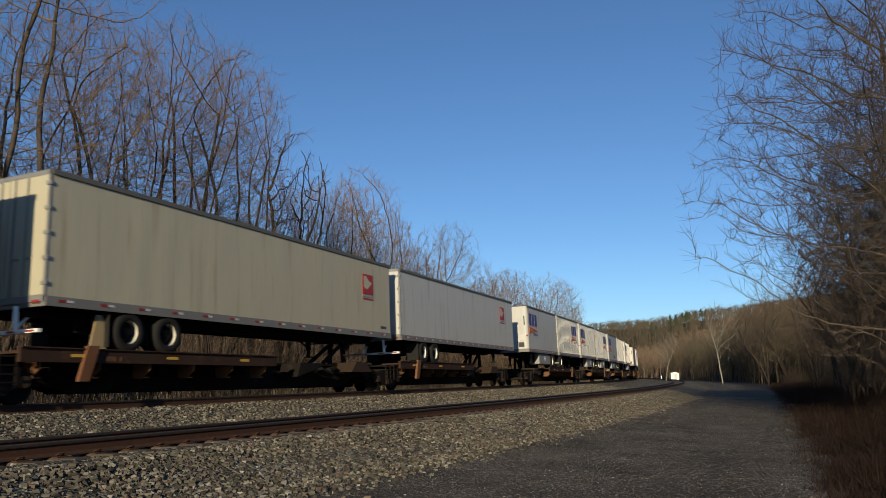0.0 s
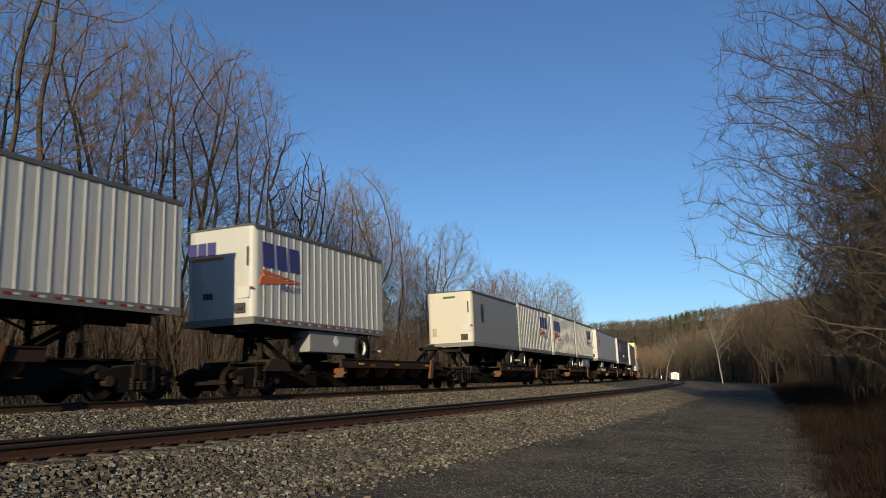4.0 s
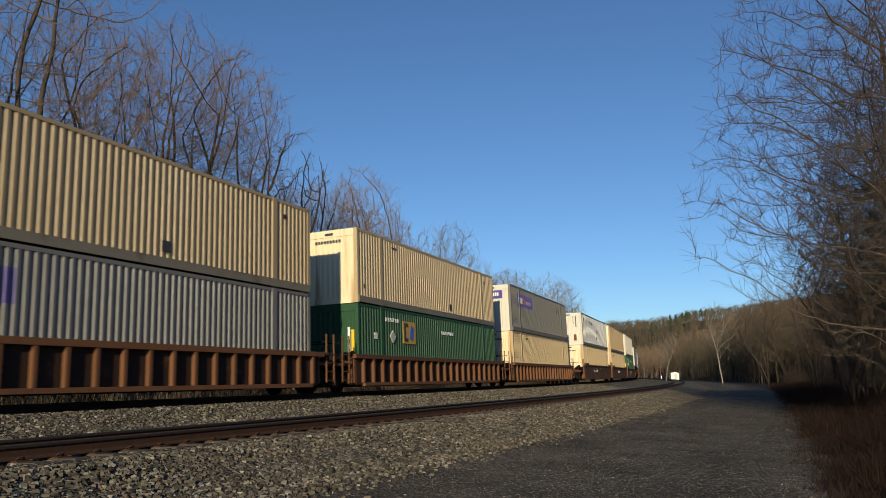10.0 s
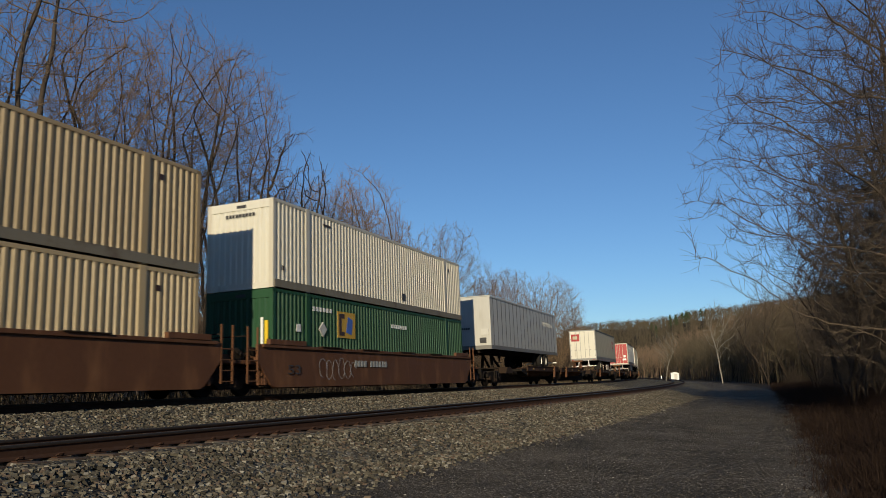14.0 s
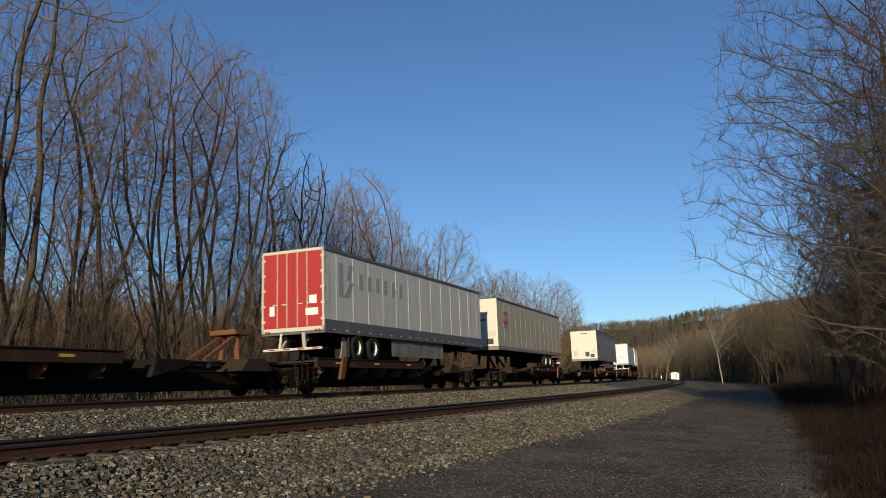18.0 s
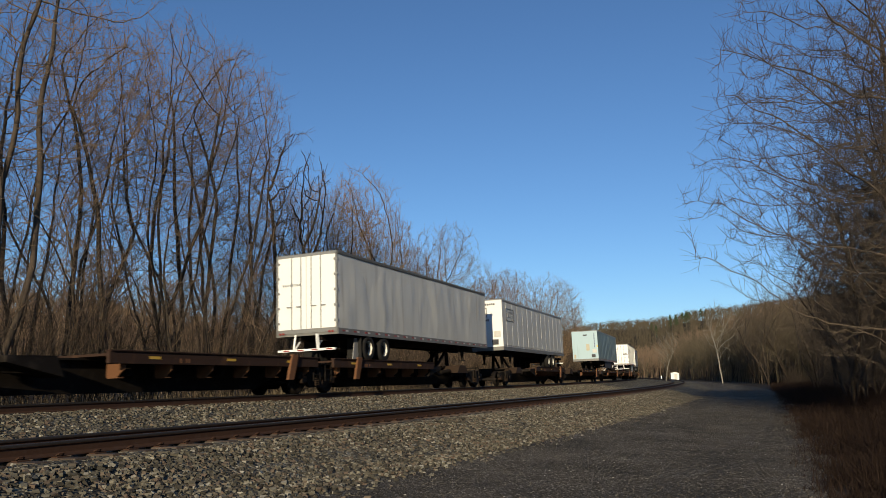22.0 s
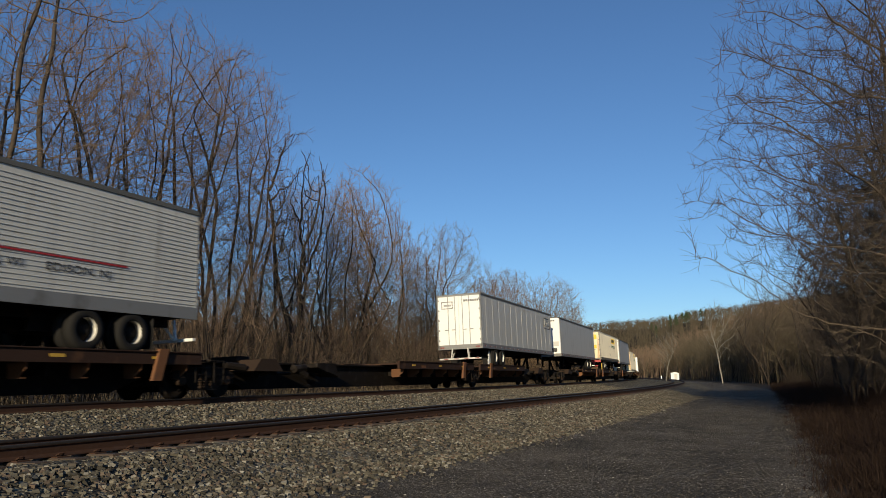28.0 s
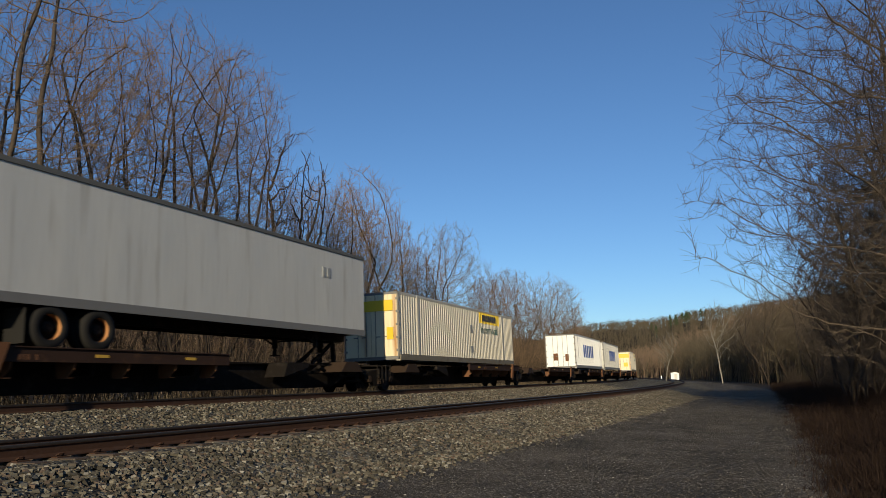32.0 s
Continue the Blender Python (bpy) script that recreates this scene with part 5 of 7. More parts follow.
def container(u, z, label, colour, L=16.154, posts=(2.0, 14.15), rail="khaki", ribbed=False, doors=False, frame=None, group="", H=2.896, period=0.225, front=None):
    """A long domestic box container; z is its base above the rail."""
    ob = thing("shipping_container", label, "container", group)
    W = HALF
    fr = frame or colour
    zt = z + H
    part("inner_box", boxes((0.06, L - 0.06, -W + 0.05, W - 0.05, z + 0.16, zt - 0.06)), M[colour], ob)
    for y, sgn in ((-W, -1), (W, 1)):
        if ribbed:
            part("side_wall", side_sheet(0.1, L - 0.1, z + 0.15, zt - 0.1, y + 0.03 * -sgn, 0.003, 3), M[colour], ob)
            pm = bpy.data.meshes.new("side_post")
            pb = boxes((-0.02, 0.02, -0.025, 0.0, z + 0.15, zt - 0.1), bevel=0.008)
            pb.to_mesh(pm)
            pb.free()
            pm.materials.append(M["white"])
            if sgn < 0:
                x = 0.75
                while x < L - 0.3:
                    q = new("side_post", pm)
                    q.parent = ob
                    q.location = (x, y + 0.03, 0)
                    x += 0.61
        else:
            part("side_wall", corrugated(0.1, L - 0.1, z + 0.26, zt - 0.09, y + sgn * -0.006, sgn, period), M[colour], ob)
    r = bmesh.new()
    for y in (-1, 1):
        box(r, 0.05, L - 0.05, y * W - 0.04, y * W + (0.0 if y > 0 else 0.04), z + 0.03, z + 0.27)
    part("bottom_rail", r, M[rail], ob)
    t = bmesh.new()
    for y in (-1, 1):
        box(t, 0.0, L, y * W - 0.035 if y > 0 else -W, W if y > 0 else -W + 0.035, zt - 0.10, zt)
    box(t, 0.05, L - 0.05, -W + 0.03, W - 0.03, zt - 0.06, zt - 0.015)
    part("roof", t, M["roofdark" if ribbed else fr], ob)
    for x in (0.0, L - 0.16):
        for y in (-W, W - 0.16):
            part("corner_post", boxes((x, x + 0.16, y, y + 0.16, z, zt), bevel=0.012), M[fr], ob)
    for x in posts:
        part("stacking_post", boxes((x - 0.12, x + 0.12, -W - 0.012, -W + 0.08, z, zt + 0.005), bevel=0.012), M[fr], ob)
        part("stacking_post", boxes((x - 0.12, x + 0.12, W - 0.08, W + 0.012, z, zt + 0.005), bevel=0.012), M[fr], ob)
    # the front tone is lighter than the sides, with the sun painted in
    if doors:
        end_doors(ob, 0.01, -1, z + 0.05, zt, front or colour, "slate")
    else:
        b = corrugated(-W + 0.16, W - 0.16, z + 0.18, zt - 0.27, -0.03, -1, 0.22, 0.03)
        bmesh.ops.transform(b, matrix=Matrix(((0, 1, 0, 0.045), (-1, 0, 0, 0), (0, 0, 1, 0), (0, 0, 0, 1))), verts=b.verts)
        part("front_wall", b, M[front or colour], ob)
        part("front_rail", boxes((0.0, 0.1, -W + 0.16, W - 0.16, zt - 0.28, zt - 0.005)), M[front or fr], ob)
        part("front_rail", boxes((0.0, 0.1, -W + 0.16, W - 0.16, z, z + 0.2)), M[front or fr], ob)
        part("vent_recess", boxes((-0.006, 0.01, -0.25, 0.12, zt - 0.22, zt - 0.12)), M["ink"], ob)
    part("far_wall", boxes((L - 0.06, L - 0.01, -W + 0.1, W - 0.1, z + 0.1, zt - 0.05)), M[colour], ob)
    MOVING.append((ob, u, L))
    return ob


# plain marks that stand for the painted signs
def arrow_mark(ob, x, z=3.9):
    """Three slanted navy blocks over an orange wedge."""
    for i in range(3):
        a = x + i * 0.72
        plate("painted_block", ob, "navy", rect(a, a + 0.56, z, z + 0.78, -0.06), -HALF, 0.019)
    plate("painted_wedge", ob, "orange", [(x - 0.06, z - 0.08), (x + 2.1, z - 0.30), (x, z - 0.22)], -HALF, 0.019)
    plate("painted_wedge", ob, "orange", [(x - 0.08, z - 0.27), (x + 2.05, z - 0.33), (x - 0.18, z - 0.56)], -HALF, 0.019)
    words("lettering", "FREIGHT", 0.26, Matrix.Translation((x + 0.9, -HALF - 0.018, z - 0.66)) @ Matrix.Rotation(radians(90), 4, "X"), M["navy"], ob, 1.15)


def square_mark(ob, x, z, s=1.0, mat="red"):
    """A red square with a pale figure and two bars below."""
    p = plate("painted_square", ob, mat, rect(x, x + 0.95 * s, z, z + 0.9 * s), -HALF, 0.013)
    plate("painted_figure", p, "cream", [(x + 0.12 * s, z + 0.3 * s), (x + 0.4 * s, z + 0.2 * s), (x + 0.85 * s, z + 0.55 * s), (x + 0.55 * s, z + 0.62 * s), (x + 0.3 * s, z + 0.82 * s), (x + 0.12 * s, z + 0.8 * s)], -HALF, 0.016)
    bars("painted_bar", ob, "faded", [(x, x + 0.95 * s, z - 0.12 * s, z - 0.04 * s)], -HALF, 0.013)
    bars("painted_bar", ob, mat, [(x, x + 0.95 * s, z - 0.24 * s, z - 0.18 * s)], -HALF, 0.013)


def shield_mark(ob, x, z, s=1.0):
    """A brown shield with a golden bow on top and three golden bars."""
    def out(k, top):
        return [(x + 0.5 * s + k * a * s, z + b * s) for a, b in ((0, 0), (0.28, 0.16), (0.42, 0.42), (0.42, top), (0.2, top + 0.05), (-0.2, top + 0.05), (-0.42, top), (-0.42, 0.42), (-0.28, 0.16))]
    p = plate("painted_shield", ob, "umber", out(1.0, 1.08), -HALF, 0.007)
    plate("painted_bow", p, "gold", [(x + 0.11 * s, z + 0.86 * s), (x + 0.45 * s, z + 0.90 * s), (x + 0.89 * s, z + 1.04 * s), (x + 0.7 * s, z + 1.11 * s), (x + 0.3 * s, z + 1.11 * s), (x + 0.11 * s, z + 1.06 * s)], -HALF, 0.009)
    bars("painted_bar", p, "gold", [(x + 0.2 * s, x + 0.27 * s, z + 0.5 * s, z + 0.78 * s), (x + 0.33 * s, x + 0.39 * s, z + 0.5 * s, z + 0.78 * s), (x + 0.2 * s, x + 0.39 * s, z + 0.46 * s, z + 0.52 * s), (x + 0.46 * s, x + 0.52 * s, z + 0.3 * s, z + 0.78 * s), (x + 0.46 * s, x + 0.62 * s, z + 0.72 * s, z + 0.78 * s), (x + 0.57 * s, x + 0.63 * s, z + 0.48 * s, z + 0.78 * s), (x + 0.69 * s, x + 0.84 * s, z + 0.72 * s, z + 0.78 * s), (x + 0.69 * s, x + 0.84 * s, z + 0.46 * s, z + 0.52 * s), (x + 0.72 * s, x + 0.81 * s, z + 0.52 * s, z + 0.72 * s, 0.1)], -HALF, 0.010)


def outline_mark(ob, x, z, w=1.6, h=0.75, mat="ink", y=-HALF):
    """An outlined rectangle with a slanted line of bars."""
    t = 0.03
    bars("sign_outline", ob, mat, [(x, x + w, z, z + t), (x, x + w, z + h - t, z + h), (x, x + t, z, z + h), (x + w - t, x + w, z, z + h)], y, 0.024)
    bars("sign_bar", ob, "faded", [(x + 0.12 * w + i * 0.11 * w, x + 0.2 * w + i * 0.11 * w, z + 0.32 * h, z + 0.62 * h, 0.04) for i in range(7)] + [(x + 0.3 * w, x + 0.85 * w, z + 0.72 * h, z + 0.76 * h)], y, 0.024)


def end_outline(ob, y0, y1, z0, z1):
    t = 0.03
    end_bars("sign_outline", ob, "ink", [(y0, y1, z0, z0 + t), (y0, y1, z1 - t, z1), (y0, y0 + t, z0, z1), (y1 - t, y1, z0, z1)], -0.03)
    end_bars("sign_bar", ob, "faded", [(y0 + (y1 - y0) * f, y0 + (y1 - y0) * (f + 0.08), z0 + (z1 - z0) * 0.35, z0 + (z1 - z0) * 0.6) for f in (0.15, 0.26, 0.37, 0.48, 0.59, 0.7)], -0.03)


def number_bars(ob, y0, z, n=9, x=-0.03, h=0.11, mat="ink"):
    end_bars("number_bar", ob, mat, [(y0 - i * 0.13 - 0.09, y0 - i * 0.13, z, z + h) for i in range(n)], x)


def ridge_panel(name, ob, mat, x0, x1, z0, z1, period, L=16.154):
    """Paint over the folds of a container's side."""
    p = (L - 0.2) / round((L - 0.2) / period)
    i, k = round((x0 - 0.1) / p), round((x1 - 0.1) / p)
    return part(name, corrugated(0.1 + i * p, 0.1 + k * p, z0, z1, -HALF, -1, p), M[mat], ob)


def yellow_mark(ob, x, z, w=2.3):
    """A yellow panel with black bars above a green word."""
    p = ridge_panel("yellow_panel", ob, "yellow", x, x + w, z, z + 0.6, 0.25)
    bars("panel_bar", p, "ink", [(x + 0.14 * w + i * 0.1 * w, x + 0.215 * w + i * 0.1 * w, z + 0.13, z + 0.47) for i in range(7)], -HALF, 0.006)
    words("lettering", "Intermodal", 0.6, Matrix.Translation((x + 0.12, -HALF - 0.002, z - 0.52)) @ Matrix.Rotation(radians(90), 4, "X"), M["darkgreen"], ob, 0.88 * w)


def purple_mark(ob, x, z, w=3.0, h=0.85):
    p = ridge_panel("purple_panel", ob, "purple", x, x + w, z, z + h, 0.225)
    bars("panel_bar", p, "white", [(x + 0.08 * w + i * 0.085 * w, x + 0.145 * w + i * 0.085 * w, z + 0.25 * h, z + 0.72 * h) for i in range(3)], -HALF, 0.006)
    bars("panel_bar", p, "orange", [(x + 0.34 * w + i * 0.085 * w, x + 0.40 * w + i * 0.085 * w, z + 0.25 * h, z + 0.72 * h) for i in range(2)], -HALF, 0.006)
    bars("panel_bar", p, "dullwhite", [(x + 0.55 * w + i * 0.07 * w, x + 0.595 * w + i * 0.07 * w, z + 0.27 * h, z + 0.55 * h) for i in range(5)], -HALF, 0.006)


def diamond(ob, x, z, s=0.27, mat="dullwhite"):
    plate("placard", ob, mat, [(x - s, z), (x, z - s), (x + s, z), (x, z + s)], -HALF, 0.035)


# ---------------------------------------------------------------- the loads, from the head of the clip to its end
GV, GP, GC = "semi-trailers on the train", "short trailers on the train", "containers on the train"
WHITE53 = 16.15

# a trailer ahead, whose shade falls on the next one
trailer(-6.9, WHITE53, "dull white smooth-sided semi-trailer riding a rail car", "dullwhite", True, seed=30, group=GV)
t = trailer(11.16, WHITE53, "dirty cream smooth-sided semi-trailer with a red square sign", "cream", True, seed=1, dent=0.008, tapes=1.15, guard="tan", group=GV, front="cream", rim="warmwhite")
square_mark(t, 13.87, 3.69, 0.86)
bars("number_bar", t, "ink", [(15.3, 15.75, 2.42, 2.52)])
t = trailer(28.27, WHITE53, "dull white smooth-sided semi-trailer with a red square sign", "whitepaint", True, seed=2, dent=0.008, group=GV)
square_mark(t, 13.65, 3.82, 0.84)


def pup(u, label, rear_near, side="posts", mark=None, tank=None, seed=5, colour="whitepaint", box_mat="greypaint", face_mark=False, front=None, L=8.35, z1=5.2):
    p = trailer(u, L, label, colour, rear_near, side, z0=2.12, z1=z1, axles=(1.65,) if not rear_near else (0.7,), nose=0.0 if rear_near else 0.22, seed=seed,
                post=(0.41, 0.05, 0.022), tapes=0.6, dent=0.006, group=GP, front=front or "whitepaint", roof="roofdark", rim="rim", bump="greypaint")
    if mark == "near":
        arrow_mark(p, 0.45)
    elif mark == "far":
        arrow_mark(p, L - 3.1)
    if tank:
        a, b = tank
        q = part("under_box", boxes((a, b, -1.2, -0.5, 1.38, 2.1), bevel=0.03), M[box_mat], p, "grey steel equipment box under the floor")
        plate("placard", q, "white", [(a + 1.5, 1.78), (a + 1.7, 1.58), (a + 1.9, 1.78), (a + 1.7, 1.98)], -1.2, 0.01)
    if not rear_near:
        end_bars("nose_band", p, "reflector", [(-1.28, -1.06, 3.18, 3.24)], 0.0, 0.01)
        end_bars("nose_bar", p, "ink", [(-1.10, -1.03, 3.9, 4.5)], 0.0, 0.008)
    if face_mark:
        end_bars("painted_block", p, "navy", [(y, y + 0.32, 4.35, 4.75) for y in (0.15, 0.52, 0.89)], 0.0, 0.012)
        end_bars("painted_wedge", p, "orange", [(-0.15, 1.1, 4.18, 4.27)], 0.0, 0.012)
        number_bars(p, 0.6, 2.95, 3, 0.0, 0.2)
    return p


LAB = "white ribbed short semi-trailer with navy blocks and an orange wedge"
p = pup(47.98, "white smooth short semi-trailer with navy blocks and an orange wedge", False, "smooth", "near", (3.0, 6.2), 6, face_mark=True)
p = pup(57.03, LAB, True, mark="far", seed=7)
diamond(p, 1.9, 2.75, 0.2)
p = pup(66.3, LAB, False, mark="near", tank=(3.4, 6.0), seed=8)
p = pup(75.3, LAB, True, mark="far", tank=(3.3, 6.0), seed=9)
p = pup(84.75, "white smooth short semi-trailer with navy blocks and an orange wedge", False, "smooth", "near", (2.9, 6.3), 10)
diamond(p, 4.6, 2.7, 0.17, "ink")
diamond(p, 5.1, 2.7, 0.17, "ink")
p = pup(93.9, "white ribbed short semi-trailer without a sign", True, seed=11)
p = pup(105.3, LAB, False, mark="near", tank=(3.2, 6.4), seed=12, face_mark=True)
p = pup(124.1, "grey short semi-trailer with a pale front and a dark oval", False, "smooth", None, None, 13, colour="greypaint", front="warmwhite", z1=5.1)
plate("painted_oval", p, "ink", [(1.6 + 0.28 * math.cos(a * 0.524), 3.95 + 0.55 * math.sin(a * 0.524)) for a in range(12)], -HALF, 0.02)
end_bars("painted_bar", p, "darkgreen", [(-0.35, 0.35, 4.72, 4.82)], 0.0, 0.01)
end_bars("front_box", p, "cream", [(0.75, 1.0, 2.75, 3.15)], 0.0, 0.03)
p = pup(133.1, "white ribbed short semi-trailer with rusty edges and navy blocks", True, mark="far", seed=14)
p = pup(142.35, LAB, False, mark="near", seed=15)
diamond(p, 5.2, 2.7, 0.2)
p = pup(151.45, LAB, True, mark="far", tank=(3.0, 6.4), seed=16)

t = trailer(162.75, WHITE53, "dull white refrigerated semi-trailer with a red square sign", "dullwhite", False, seed=17, dent=0.008, tapes=1.2, reefer=True, z1=5.2, group=GV)
square_mark(t, 1.17, 3.78, 0.93, "red")
t = trailer(181.4, WHITE53, "dark grey semi-trailer with a maroon wedge and pale rectangle", "darkgrey", False, seed=18, dent=0.004, band=0.12, front="whitepaint", group=GV, z1=5.15, tapes=1.0)
plate("painted_wedge", t, "maroon", [(0.75, 2.7), (3.2, 4.58), (0.75, 4.58)], -HALF, 0.012)
plate("painted_rectangle", t, "greypaint", rect(1.81, 4.67, 3.58, 4.58), -HALF, 0.016)
bars("painted_line", t, "roofdark", [(0.1, 16.0, 4.78, 4.84)], -HALF, 0.012)
for x in (7.6, 8.0, 8.4):
    diamond(t, x, 3.05, 0.2)
# door tone lightened for the sun on it
t = trailer(201.55, WHITE53, "grey semi-trailer with a brown and gold shield", "vangrey", True, seed=19, dent=0.003, skirt=(5.0, 12.5, "dullwhite"), group=GV, door="litfront", tapes=0.75, z1=5.15, front="greypaint", rim="alu")
shield_mark(t, 13.3, 3.14, 1.02)
bars("painted_line", t, "roofdark", [(0.1, 16.0, 4.72, 4.78)], -HALF, 0.012)
end_bars("notice", t, "yellow", [(-0.9, -0.55, 3.1, 3.4)], -0.03, 0.012)


GREY_LABEL = "grey corrugated container with a purple sign panel"
STACK0, STACK1 = 0.40, 3.32
GREY_LABEL = "grey corrugated container with a purple sign panel"
TAN_LABEL = "yellowish tan corrugated container with rust streaks"
GREEN_LABEL = "green corrugated container with yellow and white marks"


def stack_marks(ob, z):
    number_bars(ob, 0.55, z + 2.38, 9, -0.002)
    bars("side_mark", ob, "ink", [(9.3, 9.62, z + 0.42, z + 0.72)], -HALF, 0.006)
    bars("side_mark", ob, "umber", [(3.0, 3.5, z + 2.5, z + 2.58), (0.5, 0.6, z + 0.6, z + 0.75), (14.6, 14.75, z + 2.3, z + 2.45)], -HALF, 0.006)


def green_marks(ob, z, x=3.9):
    p = plate("yellow_panel", ob, "gold", rect(x, x + 1.28, z + 1.52, z + 2.46), -HALF, 0.012)
    bars("panel_bar", p, "umber", [(x + 0.1, x + 0.28, z + 1.6, z + 2.38), (x + 0.28, x + 0.5, z + 1.6, z + 1.74), (x + 0.28, x + 0.5, z + 2.22, z + 2.38)], -HALF, 0.018)
    plate("panel_figure", p, "blue", [(x + 0.6, z + 1.72), (x + 1.0, z + 1.65), (x + 1.1, z + 2.2), (x + 0.75, z + 2.3)], -HALF, 0.018)
    diamond(ob, x - 1.0, z + 1.75, 0.25)
    bars("number_bar", ob, "white", [(2.3 + i * 0.22, 2.42 + i * 0.22, z + 2.35, z + 2.5) for i in range(6)] + [(8.2 + i * 0.22, 8.34 + i * 0.22, z + 2.1, z + 2.25) for i in range(7)] + [(1.3, 1.55, z + 1.6, z + 1.85)], -HALF, 0.008)
    number_bars(ob, -0.85, z + 0.4, 1, -0.002, 1.6, "white")
    end_bars("yellow_strip", ob, "yellow", [(-1.12, -1.0, z + 0.5, z + 1.9)], 0.0, 0.012)


def purple_front(ob, z):
    p = end_bars("purple_panel", ob, "purple", [(-0.75, 1.1, z + 2.05, z + 2.55)], -0.004, 0.012)
    end_bars("panel_bar", p, "white", [(1.0 - i * 0.13 - 0.08, 1.0 - i * 0.13, z + 2.2, z + 2.42) for i in range(12) if i != 4], -0.016, 0.006)


c = container(222.75, STACK1, TAN_LABEL, "tan", group=GC, front="litstainedfront")
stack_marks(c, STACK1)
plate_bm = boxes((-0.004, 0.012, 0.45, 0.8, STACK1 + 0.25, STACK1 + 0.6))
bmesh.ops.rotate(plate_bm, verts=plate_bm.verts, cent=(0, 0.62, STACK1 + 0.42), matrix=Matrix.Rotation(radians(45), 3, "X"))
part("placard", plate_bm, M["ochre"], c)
c = container(222.75, STACK0, GREY_LABEL, "slate", group=GC, front="litfront")
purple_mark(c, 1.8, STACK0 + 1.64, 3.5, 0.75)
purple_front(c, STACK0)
c = container(242.14, STACK1, TAN_LABEL, "yellowcream", group=GC, front="litstainedfront")
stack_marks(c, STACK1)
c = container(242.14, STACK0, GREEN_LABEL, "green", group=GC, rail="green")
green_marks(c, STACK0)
c = container(261.85, STACK1, GREY_LABEL, "drabgrey", group=GC, front="litfront")
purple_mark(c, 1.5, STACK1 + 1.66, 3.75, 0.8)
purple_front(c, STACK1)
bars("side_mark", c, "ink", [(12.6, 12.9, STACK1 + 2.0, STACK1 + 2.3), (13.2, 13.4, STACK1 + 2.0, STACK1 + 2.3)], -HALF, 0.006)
c = container(261.85, STACK0, TAN_LABEL, "yellowcream", group=GC, front="litstainedfront")
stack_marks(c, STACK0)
c = container(285.03, STACK1, "white aluminium container with upright outer posts", "dullwhite", group=GC, ribbed=True, frame="warmwhite", front="litfront")
end_bars("number_bar", c, "ink", [(-0.8, -0.72, STACK1 + 1.6, STACK1 + 2.6), (0.1, 0.2, STACK1 + 1.5, STACK1 + 2.1), (-0.55, -0.5, STACK1 + 1.9, STACK1 + 2.6)], -0.002)
end_bars("rust_patch", c, "ochre", [(-0.75, -0.5, STACK1 + 0.4, STACK1 + 0.95)], 0.0, 0.004)
bars("patch", c, "tan", [(8.45, 8.9, STACK1 + 1.42, STACK1 + 1.72), (9.02, 9.45, STACK1 + 1.42, STACK1 + 1.72)], -HALF, 0.004)
bars("number_bar", c, "ink", [(0.95, 1.3, STACK1 + 2.2, STACK1 + 2.5), (4.3, 4.8, STACK1 + 2.2, STACK1 + 2.35), (5.4, 6.2, STACK1 + 2.1, STACK1 + 2.3)], -HALF, 0.004)
diamond(c, 8.6, STACK1 + 0.9, 0.2, "ink")
c = container(285.03, STACK0, TAN_LABEL, "yellowcream", group=GC, front="litstainedfront")
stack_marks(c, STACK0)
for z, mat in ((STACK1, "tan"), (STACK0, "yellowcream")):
    c = container(304.3, z, TAN_LABEL, mat, group=GC, front="litstainedfront")
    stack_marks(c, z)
c = container(323.78, STACK1, "warm white corrugated container", "warmwhite", group=GC, front="litfront")
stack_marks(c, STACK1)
c = container(323.78, STACK0, GREEN_LABEL, "green", group=GC, rail="green")
green_marks(c, STACK0)

t = trailer(344.6, WHITE53, "white semi-trailer with dark upright side posts", "whitepaint", False, "posts", seed=20, post=(0.82, 0.07, 0.012), post_mat="ink", tapes=0, group=GV, roof="whitepaint", rim="rim")
bars("faded_bar", t, "faded", [(12.1 + i * 0.3, 12.3 + i * 0.3, 4.05, 4.35) for i in range(10)], -HALF, 0.016)
number_bars(t, 0.7, 3.2, 6)
# doors and front lightened for the sun that meets them
t = trailer(379.5, WHITE53, "cream semi-trailer with a red square on its doors", "cream", True, seed=21, dent=0.004, tapes=0.9, group=GV, door="litfront", band=0.18, band_mat="slate", front="litfront", rim="warmwhite")
square_mark(t, 13.15, 3.56, 0.92)
end_bars("painted_square", t, "red", [(0.3, 1.1, 4.0, 4.7)], -0.03)
end_bars("painted_figure", t, "cream", [(0.5, 0.95, 4.2, 4.5)], -0.042)
t = trailer(413.8, WHITE53, "white panelled semi-trailer with red rear doors", "dullwhite", True, "posts", seed=22, post=(1.22, 0.06, 0.012), door="red", band=0.25, band_mat="darkgrey", skirt=(5.2, 11.0, "slate"), bump="warmwhite", rail="warmwhite", group=GV, guard="greypaint")
bars("faded_bar", t, "faded", [(0.95, 1.3, 3.4, 4.65), (1.35, 1.7, 3.4, 4.0, 0.4), (1.5, 1.85, 4.05, 4.65, 0.2)] + [(2.5 + i * 0.7, 2.8 + i * 0.7, 3.8, 4.4) for i in range(6)], -HALF, 0.006)
end_bars("notice", t, "white", [(-1.05, -0.55, 2.7, 2.95), (-1.0, -0.7, 3.1, 3.4), (0.75, 0.95, 2.75, 3.1)], -0.03)
t = trailer(432.9, WHITE53, "cream semi-trailer with a front lightened for sun and red square sign", "cream", False, seed=23, dent=0.003, group=GV, front="litfront", z1=5.1, tapes=0.55)
square_mark(t, 1.16, 3.58, 0.85)
